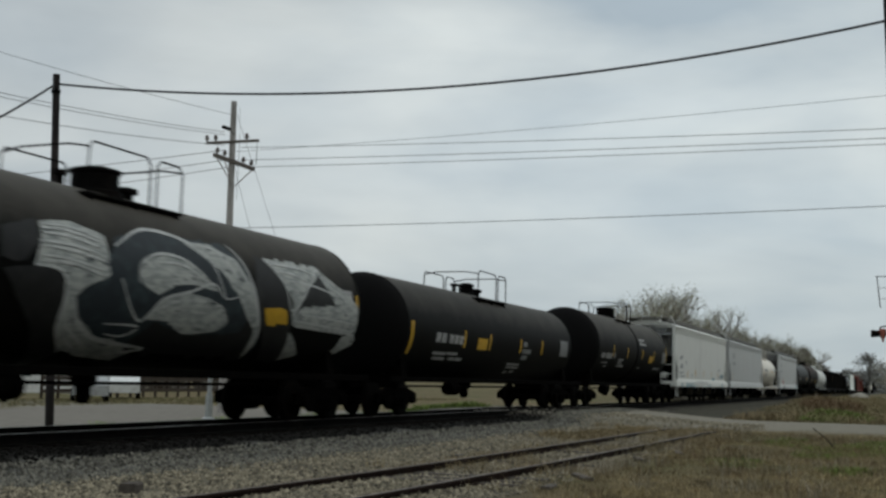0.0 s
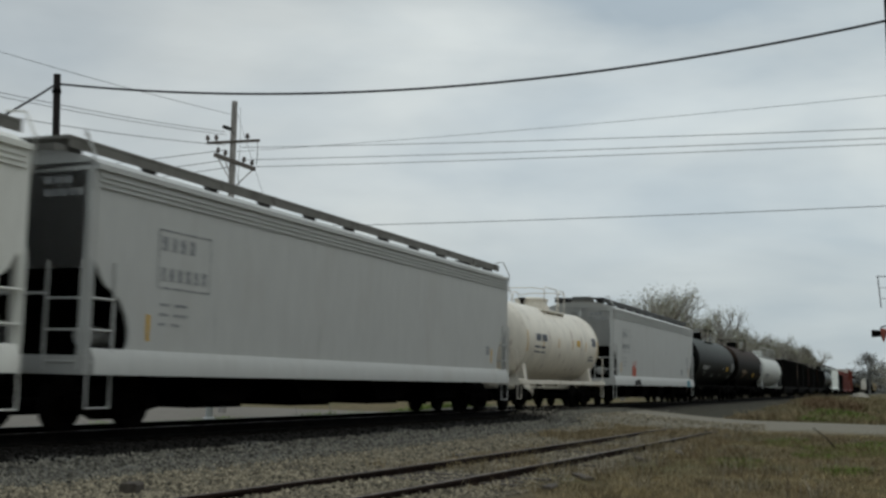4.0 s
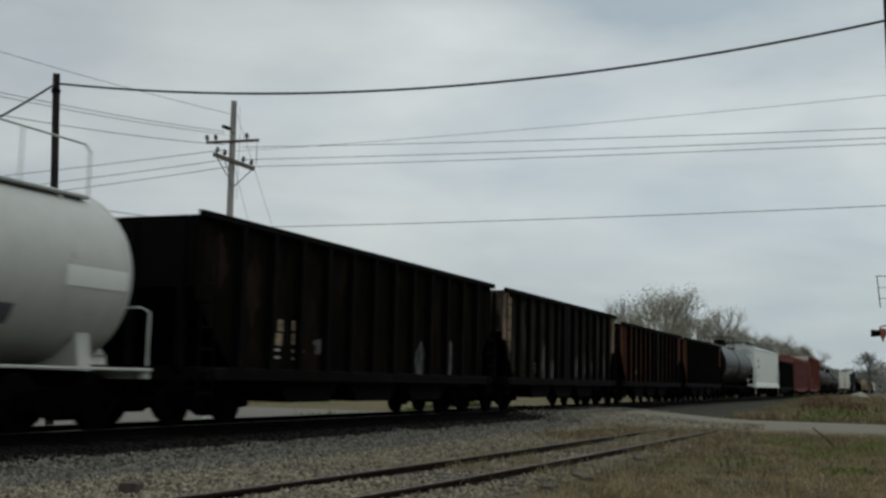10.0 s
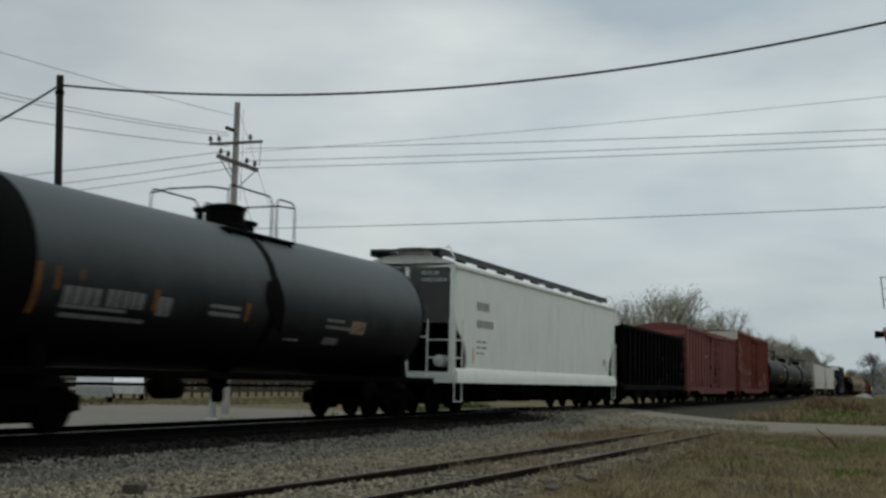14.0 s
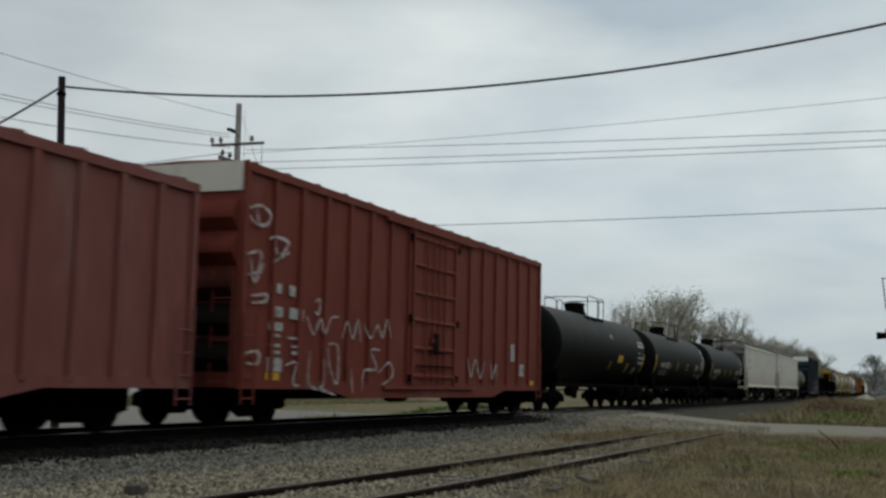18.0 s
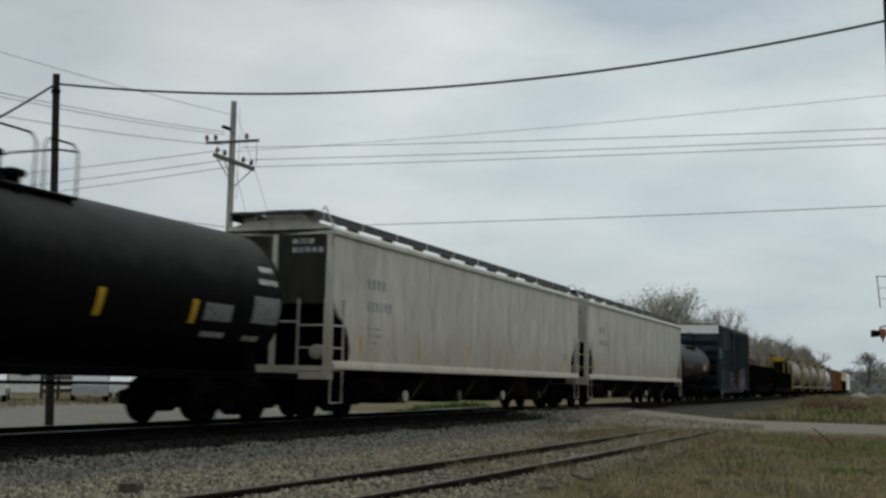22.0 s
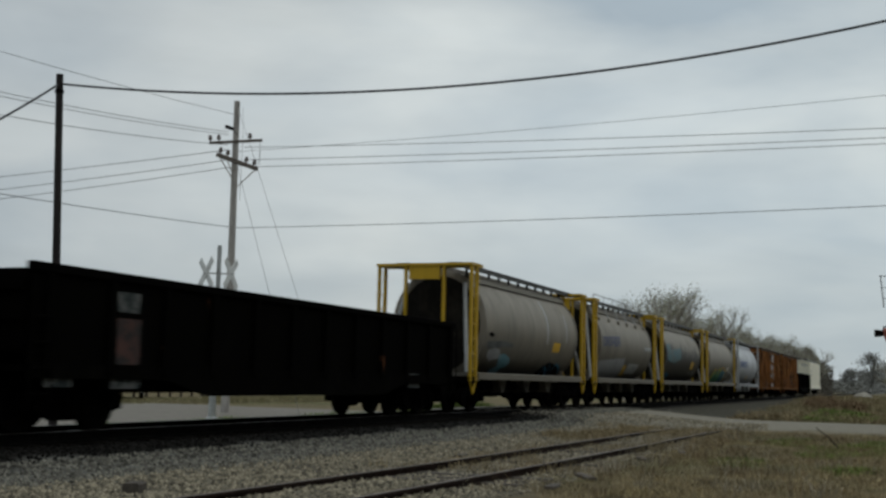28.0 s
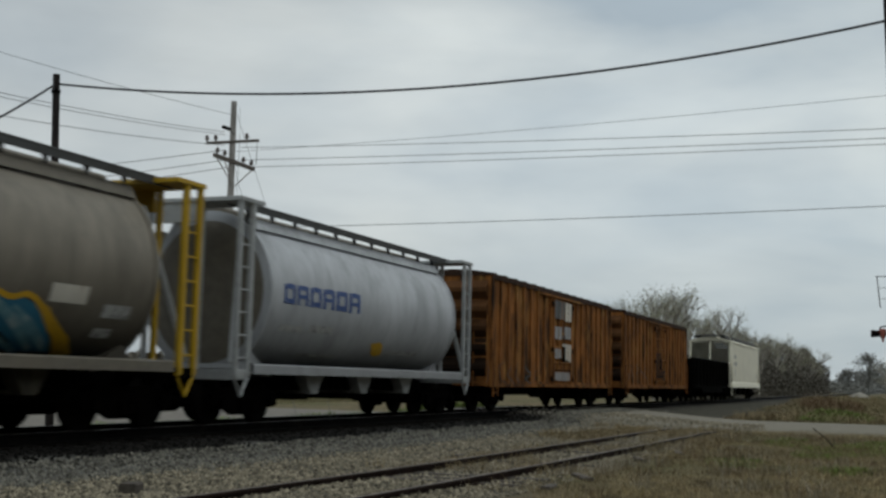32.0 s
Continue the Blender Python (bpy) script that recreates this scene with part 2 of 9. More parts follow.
# grey lower belt paints in the shade on the barrel's underside
M["cyl_pale"] = dirt_shade_paint("pale_lavender_grey_paint", (0.43, 0.445, 0.47), (3.4, 1.1), (0.2, 0.2, 0.2), 0.8, 0.7)
M["yellow"] = paint("safety_yellow_paint", (0.43, 0.265, 0.012), 0.5, 0.05, 0.2, 0.3)
M["yellow_mark"] = surface("reflective_yellow", (0.55, 0.32, 0.02), 0.5, 0, [((0.35, 0.22, 0.06), 5, 0.55, 0.8)], 8)
M["white_mark"] = surface("faded_white_lettering", (0.4, 0.4, 0.39), 0.6, 0, [((0.12, 0.12, 0.12), 9, 0.47, 0.66)], 10)
M["chalk_white"] = surface("thin_white_spray_paint", (0.42, 0.4, 0.39), 0.6, 0, [((0.2, 0.09, 0.075), 7, 0.46, 0.62)], 6)
M["faint_mark"] = surface("worn_dark_lettering", (0.2, 0.21, 0.22), 0.6, 0, [((0.4, 0.4, 0.39), 12, 0.45, 0.62)], 10)
M["bay_dust"] = surface("dusty_brown_hopper_bay", (0.075, 0.066, 0.046), 0.8, 0, [((0.02, 0.018, 0.014), 1.4, 0.45, 0.7), ((0.13, 0.115, 0.085), 2.5, 0.56, 0.8)], 6, 0.6, 0.2, 0.1)
M["dull_yellow"] = surface("worn_yellow_lettering", (0.19, 0.115, 0.02), 0.6, 0, [((0.03, 0.03, 0.03), 7, 0.45, 0.62)], 8)
M["board_grey"] = surface("dull_grey_running_board", (0.15, 0.145, 0.13), 0.7, 0, [((0.08, 0.075, 0.065), 2, 0.5, 0.75)], 8)
M["faded_grey"] = surface("faded_grey_paint", (0.12, 0.125, 0.125), 0.7, 0, [((0.045, 0.05, 0.055), 1.8, 0.42, 0.7)], 6, 0.7)
M["dull_white"] = surface("dirty_white_paint", (0.11, 0.11, 0.105), 0.7, 0, [((0.012, 0.02, 0.02), 5, 0.42, 0.58)], 8)
M["dull_red"] = surface("dirty_red_paint", (0.07, 0.03, 0.024), 0.7, 0, [((0.015, 0.013, 0.012), 4, 0.42, 0.6)], 8)
M["dark_mark"] = surface("faded_dark_lettering", (0.10, 0.11, 0.13), 0.6, 0, [((0.25, 0.25, 0.26), 9, 0.55, 0.8)], 10)
M["faint_blue"] = surface("worn_blue_lettering", (0.075, 0.09, 0.165), 0.6, 0, [((0.15, 0.145, 0.15), 8, 0.5, 0.7)], 10)
M["blue_mark"] = surface("faded_blue_lettering", (0.05, 0.09, 0.24), 0.55, 0, [((0.15, 0.18, 0.28), 9, 0.55, 0.8)], 10)
M["box_red"] = paint("oxide_red_boxcar_paint", (0.165, 0.038, 0.026), 0.65, 0.15, 0.1, 0.45, gloss=0.15)
M["box_pink"] = paint("faded_pinkish_red_boxcar_paint", (0.19, 0.067, 0.058), 0.7, 0.1, 0.3, 0.3, gloss=0.15)
# end paints: black lower belt paints in the shade between cars, with soot
M["end_red"] = dirt_shade_paint("sooty_shaded_oxide_red_end_paint", (0.13, 0.03, 0.021), (3.9, 2.9), (0.004, 0.0036, 0.0033), 0.95, 1.0, 0.75, 0.08)
M["end_pink"] = dirt_shade_paint("sooty_shaded_pinkish_red_end_paint", (0.16, 0.056, 0.048), (3.3, 2.3), (0.004, 0.0036, 0.0033), 0.95, 1.0, 0.75, 0.08)
M["end_blue"] = dirt_shade_paint("sooty_shaded_blue_end_paint", (0.022, 0.032, 0.044), (4.2, 3.2), (0.003, 0.003, 0.003), 0.95, 1.0, 0.75, 0.08)
M["pink_mark"] = surface("faded_pink_lettering", (0.32, 0.17, 0.155), 0.7, 0, [((0.2, 0.08, 0.07), 6, 0.45, 0.65)], 8)
M["box_blue"] = paint("blackish_blue_boxcar_paint", (0.022, 0.028, 0.034), 0.7, 0.1, 0.25, 0.3, gloss=0.15)
M["box_rust"] = surface("rusted_orange_brown_boxcar_paint", (0.25, 0.1, 0.028), 0.8, 0, [((0.02, 0.012, 0.008), 1.5, 0.48, 0.64), ((0.36, 0.19, 0.06), 2.2, 0.55, 0.7), ((0.04, 0.02, 0.012), 3.2, 0.54, 0.68)], 5, 0.85, 0.3, 0.1, 25, gloss=0.1)
M["roof_rust"] = surface("dark_rusted_roof_sheet", (0.035, 0.02, 0.014), 0.85, 0, [((0.07, 0.035, 0.018), 2.0, 0.5, 0.7)], 6, 0, 0.25, 0.1, 25, gloss=0.1)
# lower belt again paints in soot and the shade between cars
M["end_rust"] = dirt_shade_paint("sooty_shaded_rust_end_paint", (0.1, 0.045, 0.018), (3.9, 2.9), (0.01, 0.007, 0.005), 0.9, 1.6, 0.8, 0.08)
M["coal_black"] = surface("sooty_black_hopper_paint", (0.006, 0.0055, 0.0045), 0.88, 0, [((0.022, 0.014, 0.009), 1.3, 0.5, 0.7), ((0.003, 0.003, 0.0025), 2.2, 0.5, 0.66)], 5, 0.8, 0.2, 0.1, 25, gloss=0.02)
M["coal_red"] = paint("worn_red_brown_hopper_paint", (0.095, 0.03, 0.016), 0.8, 0.35, 0.15, 0.55, 0.2, gloss=0.1)
M["coal_rust"] = paint("rust_brown_hopper_paint", (0.1, 0.04, 0.016), 0.85, 0.5, 0.15, 0.8, 0.25, gloss=0.06)
M["gon_black"] = paint("dull_black_gondola_paint", (0.0024, 0.0023, 0.002), 0.9, 0.05, 0.06, 0.3, gloss=0.01)
M["grating"] = surface("galvanised_grating", (0.07, 0.072, 0.072), 0.6, 0.3, [((0.04, 0.036, 0.03), 3, 0.5, 0.8)], 10)
M["galv"] = surface("galvanised_steel", (0.36, 0.37, 0.37), 0.5, 0.3, [((0.2, 0.18, 0.16), 3, 0.55, 0.85)], 10)
M["coal"] = surface("coal_load", (0.012, 0.012, 0.012), 0.8, 0, (), 3, 0, 0.3, 0.6, 12)
M["cloud_white"] = surface("graffiti_white_spray", (0.4, 0.41, 0.39), 0.6, 0, [((0.24, 0.26, 0.25), 4, 0.42, 0.6), ((0.05, 0.06, 0.065), 2.6, 0.56, 0.68)], 6, -2.5)
M["bright_white"] = surface("graffiti_white_line", (0.5, 0.51, 0.5), 0.6, 0, [((0.2, 0.21, 0.21), 6, 0.48, 0.68)], 6)
M["spray_teal"] = surface("graffiti_dull_teal_spray", (0.014, 0.021, 0.027), 0.6, 0, [((0.03, 0.045, 0.05), 3, 0.5, 0.7)], 6)
M["spray_grey"] = surface("graffiti_dark_spray", (0.006, 0.0065, 0.007), 0.6, 0, [((0.02, 0.02, 0.02), 3, 0.5, 0.8)], 6)
M["spray_cyan"] = surface("graffiti_cyan_spray", (0.12, 0.27, 0.33), 0.6, 0, [((0.4, 0.45, 0.46), 3, 0.5, 0.8)], 6)
M["spray_pink"] = surface("graffiti_pink_spray", (0.40, 0.25, 0.30), 0.6, 0, [((0.2, 0.2, 0.24), 3, 0.5, 0.8)], 6)
M["spray_lime"] = surface("graffiti_yellow_green_spray", (0.36, 0.36, 0.06), 0.6, 0, [((0.1, 0.2, 0.08), 3, 0.5, 0.7)], 6)
M["spray_wash"] = surface("washed_out_cyan_spray", (0.085, 0.16, 0.18), 0.6, 0, [((0.15, 0.15, 0.14), 1.6, 0.45, 0.7)], 6)
M["spray_green"] = surface("graffiti_green_spray", (0.10, 0.30, 0.17), 0.6, 0, [((0.05, 0.12, 0.09), 3, 0.5, 0.8)], 6)
M["spray_blue"] = surface("graffiti_blue_spray", (0.03, 0.16, 0.26), 0.6, 0, [((0.05, 0.1, 0.14), 3, 0.5, 0.8)], 6)
M["spray_red"] = surface("graffiti_red_spray", (0.42, 0.10, 0.06), 0.6, 0, [((0.5, 0.3, 0.25), 3, 0.5, 0.8)], 6)
M["gravel"] = surface("grey_ballast_stone", (0.20, 0.174, 0.124), 0.9, 0, (), 30, 0, 0.25, 0, 60, 0, 0.75)
M["tie"] = surface("weathered_timber", (0.10, 0.085, 0.07), 0.9, 0, [((0.05, 0.04, 0.035), 5, 0.45, 0.7)], 12, 0, 0.25, 0.4, 40, 0.25)
M["pole_wood"] = surface("grey_weathered_pole_timber", (0.33, 0.31, 0.29), 0.9, 0, [((0.21, 0.195, 0.18), 3, 0.45, 0.75)], 10, 0.9, 0.2, 0.3)
M["arm_wood"] = surface("dark_weathered_crossarm", (0.15, 0.13, 0.115), 0.9, 0, [((0.08, 0.07, 0.06), 4, 0.45, 0.7)], 10, 0, 0.2)
M["pole_dark"] = surface("dark_creosoted_pole", (0.017, 0.013, 0.013), 0.8, 0, [((0.035, 0.026, 0.024), 2, 0.5, 0.8)], 8, 0.9, 0.2, 0.2)
M["wire"] = surface("black_cable", (0.025, 0.025, 0.027), 0.6)
M["wire_pale"] = surface("dull_aluminium_wire", (0.16, 0.165, 0.175), 0.55, 0.3)
M["insulator"] = surface("brown_porcelain", (0.08, 0.055, 0.045), 0.3)
M["sign_white"] = surface("weathered_white_sign_sheet", (0.62, 0.63, 0.62), 0.55, 0, [((0.4, 0.39, 0.37), 4, 0.5, 0.8)], 8)
M["lens_red"] = surface("dark_red_signal_lens", (0.34, 0.11, 0.085), 0.3)
M["bark"] = surface("grey_brown_bark", (0.3, 0.275, 0.24), 0.9, 0, [((0.2, 0.18, 0.155), 3, 0.45, 0.75)], 8, 0.6, 0.2, 0.3)
M["leaf"] = surface("budding_olive_leaves", (0.25, 0.245, 0.165), 0.8, 0, (), 3, 0, 0.2, 0, 60, 0, 0.45)
M["brush"] = surface("dark_leafless_brush", (0.10, 0.09, 0.073), 0.9, 0, (), 3, 0, 0.2, 0, 60, 0, 0.28)
M["grass_dry"] = surface("dry_straw_grass", (0.34, 0.27, 0.14), 0.9, 0, (), 2, 0, 0.2, 0, 60, 0, 0.4)
M["grass_green"] = surface("spring_green_grass", (0.13, 0.185, 0.035), 0.85, 0, (), 2, 0, 0.2, 0, 60, 0, 0.35)
M["grass_olive"] = surface("dull_olive_grass", (0.165, 0.148, 0.08), 0.9, 0, (), 2, 0, 0.2, 0, 60, 0, 0.4, 0.05)
M["weed_red"] = surface("russet_dead_weeds", (0.165, 0.115, 0.07), 0.95, 0, (), 2, 0, 0.2, 0, 60, 0, 0.45, 0.05)
M["faint_panel"] = surface("dull_grey_stencil", (0.2, 0.205, 0.205), 0.6, 0, [((0.07, 0.07, 0.07), 9, 0.5, 0.7)], 10)
M["worn_tan"] = surface("worn_tan_lettering", (0.3, 0.225, 0.15), 0.7, 0, [((0.1, 0.075, 0.05), 8, 0.48, 0.65)], 10)
M["rusty_yellow"] = surface("rusted_yellow_strip", (0.21, 0.09, 0.017), 0.7, 0, [((0.12, 0.05, 0.02), 6, 0.45, 0.65)], 8)
M["smear_grey"] = surface("smeared_grey_paint", (0.13, 0.135, 0.128), 0.8, 0, [((0.012, 0.012, 0.011), 3.5, 0.42, 0.58), ((0.05, 0.045, 0.04), 1.6, 0.5, 0.7)], 6, 0.7)
M["smear_pale"] = surface("faded_pale_graffiti_paint", (0.27, 0.26, 0.22), 0.8, 0, [((0.05, 0.03, 0.02), 4, 0.45, 0.6), ((0.13, 0.14, 0.15), 2.2, 0.5, 0.65)], 6, 0.5)
M["worn_brown"] = surface("worn_brown_hopper_paint", (0.022, 0.013, 0.009), 0.85, 0, [((0.006, 0.005, 0.005), 3, 0.42, 0.6)], 6, 0.6, gloss=0.05)
M["worn_corner"] = surface("pale_rusted_sheet", (0.27, 0.19, 0.125), 0.85, 0, [((0.1, 0.07, 0.05), 2.5, 0.48, 0.62), ((0.03, 0.024, 0.02), 4, 0.58, 0.72)], 6, 0.4)
M["worn_end"] = surface("grey_brown_worn_end_sheet", (0.075, 0.06, 0.047), 0.85, 0, [((0.012, 0.01, 0.009), 1.6, 0.45, 0.62)], 6, 0.3, gloss=0.05)
M["coal_panel"] = surface("sooty_olive_grey_hopper_paint", (0.018, 0.017, 0.014), 0.85, 0, [((0.055, 0.05, 0.04), 1.2, 0.42, 0.66), ((0.004, 0.004, 0.0035), 2.2, 0.5, 0.68)], 5, 0.8, 0.2, 0.1, 25, gloss=0.03)
M["pile"] = surface("pale_gravel_heap", (0.27, 0.25, 0.21), 0.95, 0, [((0.1, 0.09, 0.07), 2.5, 0.45, 0.7)], 12, 0, 0.3, 0.5, 20)
# far woods: the haze of distance is mixed into this base colour
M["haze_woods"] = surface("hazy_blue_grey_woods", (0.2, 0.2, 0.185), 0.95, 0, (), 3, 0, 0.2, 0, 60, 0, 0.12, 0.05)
M["clapboard"] = surface("white_clapboard", (0.62, 0.62, 0.60), 0.7, 0, [((0.45, 0.44, 0.42), 2, 0.5, 0.8)], 6)
M["fence_wood"] = surface("brown_fence_timber", (0.045, 0.033, 0.024), 0.9, 0, [((0.025, 0.02, 0.015), 3, 0.45, 0.75)], 8, 0, 0.3)
M["shingle"] = surface("grey_roof_shingle", (0.12, 0.115, 0.11), 0.9)
M["glass_dark"] = surface("dark_window_glass", (0.02, 0.024, 0.028), 0.12, gloss=0.5)
M["gravel_grey"] = surface("dull_grey_ballast_stone", (0.135, 0.128, 0.108), 0.95, 0, (), 30, 0, 0.25, 0, 60, 0, 0.75, 0.1)
M["weed_dark"] = surface("dark_brown_weeds", (0.075, 0.062, 0.042), 0.95, 0, (), 2, 0, 0.2, 0, 60, 0, 0.45, 0.05)
# oily stone, its colour also darkened for the train's shadow
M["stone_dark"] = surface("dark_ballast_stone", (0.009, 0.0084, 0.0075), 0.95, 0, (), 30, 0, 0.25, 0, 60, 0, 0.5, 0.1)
M["weed_grey"] = surface("bleached_grey_dead_stems", (0.25, 0.22, 0.165), 0.95, 0, (), 2, 0, 0.2, 0, 60, 0, 0.5, 0.05)
M["weed"] = surface("grey_brown_dead_weeds", (0.225, 0.178, 0.105), 0.95, 0, (), 2, 0, 0.2, 0, 60, 0, 0.45, 0.05)
# ---- mesh helpers
class Shape:
    """Verts and faces of one part, gathered and then linked as one mesh."""

    def __init__(self):
        self.v, self.f = [], []

    def add(self, verts, faces):
        n = len(self.v)
        self.v += [tuple(p) for p in verts]
        self.f += [tuple(n + i for i in q) for q in faces]
        return self

    def box(self, x0, x1, y0, y1, z0, z1):
        return self.add([(x, y, z) for x in (x0, x1) for y in (y0, y1) for z in (z0, z1)],
                        [(0, 1, 3, 2), (4, 6, 7, 5), (0, 4, 5, 1), (2, 3, 7, 6), (0, 2, 6, 4), (1, 5, 7, 3)])

    def soft_box(self, x0, x1, y0, y1, z0, z1, c=0.02):
        """A box whose long edges along x are chamfered."""
        ring = [(y0 + c, z0), (y1 - c, z0), (y1, z0 + c), (y1, z1 - c), (y1 - c, z1), (y0 + c, z1), (y0, z1 - c), (y0, z0 + c)]
        return self.prism_x(ring, x0, x1)

    def prism_x(self, ring, x0, x1):
        n = len(ring)
        return self.add([(x0, y, z) for y, z in ring] + [(x1, y, z) for y, z in ring],
                        [tuple(range(n))[::-1], tuple(range(n, 2 * n))] + [(i, (i + 1) % n, n + (i + 1) % n, n + i) for i in range(n)])

    def prism_y(self, ring, y0, y1):
        n = len(ring)
        return self.add([(x, y0, z) for x, z in ring] + [(x, y1, z) for x, z in ring],
                        [tuple(range(n)), tuple(range(n, 2 * n))[::-1]] + [((i + 1) % n, i, n + i, n + (i + 1) % n) for i in range(n)])

    def tube(self, pts, r, n=6, r1=None):
        pts = [Vector(p) for p in pts]
        k, base = len(pts), len(self.v)
        up = Vector((0, 0, 1))
        for i, p in enumerate(pts):
            d = (pts[min(i + 1, k - 1)] - pts[max(i - 1, 0)]).normalized()
            side = d.cross(up)
            side = side.normalized() if side.length > 1e-3 else Vector((1, 0, 0))
            upw = side.cross(d)
            rr = r if r1 is None else r + (r1 - r) * i / (k - 1)
            for j in range(n):
                a = 2 * math.pi * j / n
                self.v.append(tuple(p + side * (rr * math.cos(a)) + upw * (rr * math.sin(a))))
        for i in range(k - 1):
            for j in range(n):
                a, b = base + i * n + j, base + i * n + (j + 1) % n
                self.f.append((a, b, b + n, a + n))
        self.f.append(tuple(base + j for j in range(n))[::-1])
        self.f.append(tuple(base + (k - 1) * n + j for j in range(n)))
        return self

    def turn_x(self, profile, n, y=0.0, z=0.0, squash=1.0):
        """Revolve (x, radius) round a line along x."""
        base, k = len(self.v), len(profile)
        for x, r in profile:
            for j in range(n):
                a = 2 * math.pi * j / n
                self.v.append((x, y + r * math.cos(a), z + r * squash * math.sin(a)))
        for i in range(k - 1):
            for j in range(n):
                a, b = base + i * n + j, base + i * n + (j + 1) % n
                self.f.append((a, b, b + n, a + n))
        self.f.append(tuple(base + j for j in range(n))[::-1])
        self.f.append(tuple(base + (k - 1) * n + j for j in range(n)))
        return self

    def turn_y(self, profile, n, x=0.0, z=0.0):
        base, k = len(self.v), len(profile)
        for y, r in profile:
            for j in range(n):
                a = 2 * math.pi * j / n
                self.v.append((x + r * math.cos(a), y, z + r * math.sin(a)))
        for i in range(k - 1):
            for j in range(n):
                a, b = base + i * n + j, base + i * n + (j + 1) % n
                self.f.append((b, a, a + n, b + n))
        self.f.append(tuple(base + j for j in range(n)))
        self.f.append(tuple(base + (k - 1) * n + j for j in range(n))[::-1])
        return self

    def turn_z(self, profile, n, x=0.0, y=0.0):
        base, k = len(self.v), len(profile)
        for z, r in profile:
            for j in range(n):
                a = 2 * math.pi * j / n
                self.v.append((x + r * math.cos(a), y + r * math.sin(a), z))
        for i in range(k - 1):
            for j in range(n):
                a, b = base + i * n + j, base + i * n + (j + 1) % n
                self.f.append((a, b, b + n, a + n))
        self.f.append(tuple(base + j for j in range(n))[::-1])
        self.f.append(tuple(base + (k - 1) * n + j for j in range(n)))
        return self

    def weld(self):
        seen, to, vs = {}, [], []
        for v in self.v:
            key = tuple(round(c, 3) for c in v)
            if key not in seen:
                seen[key] = len(vs)
                vs.append(v)
            to.append(seen[key])
        self.v, self.f = vs, [g for g in (tuple(dict.fromkeys(to[i] for i in f)) for f in self.f) if len(g) > 2]

    def mesh(self, name, material, smooth=38):
        me = bpy.data.meshes.new(name)
        me.from_pydata(self.v, [], self.f)
        me.materials.append(material)
        if smooth:
            me.polygons.foreach_set("use_smooth", [True] * len(me.polygons))
            me.set_sharp_from_angle(angle=radians(smooth))
        me.update()
        return me


def part(name, shape, material, parent, label="", smooth=38):
    """Link a shape (or a mesh that parts share) as one mesh object under a thing or a part."""
    ob = new(name, shape if isinstance(shape, bpy.types.Mesh) else shape.mesh(name, material, smooth))
    ob.parent = parent
    if label:
        ob["label"] = label
    return ob


def thing(name, label, category, group="", kind="", at=(0, 0, 0)):
    ob = new(name)
    ob.location = at
    ob.empty_display_size = 0.3
    return tagged(ob, label, category, group, kind)


# ---- the ground: one sheet to the horizon
def smooth_step(a, b, x):
    t = min(1, max(0, (x - a) / (b - a)))
    return t * t * (3 - 2 * t)


def ground_z(x, y):
    z = -0.46
    z += 0.035 * noise.noise((x * 0.35, y * 0.35, 0)) + 0.08 * noise.noise((x * 0.05, y * 0.05, 3))
    far = abs(y - TRACK_Y)
    bed = 1 - smooth_step(1.75, 3.0, far)
    z = z * (1 - bed) - 0.20 * bed
    road = smooth_step(35.5, 38.5, x) * (1 - smooth_step(46.5, 49.5, x)) * (1 - smooth_step(14, 22, y) * 0.7)
    rise = 1 - smooth_step(2.0, 8.0, far)
    z = z * (1 - road) + road * (-0.34 + 0.32 * rise)
    # a low bank of earth beside the line, past the road
    bank = math.exp(-((y - 5.2) / 3.2) ** 2) * smooth_step(54, 72, x) * (1 - smooth_step(190, 240, x))
    z += bank * (0.55 + 0.35 * noise.noise((x * 0.12, y * 0.2, 7)))
    z -= 0.12 * smooth_step(17, 19, y) * (1 - road)
    return z


def spread(stops):
    out = []
    for a, b, step in stops:
        k = max(1, round((b - a) / step))
        out += [a + (b - a) * i / k for i in range(k)]
    return out + [stops[-1][1]]


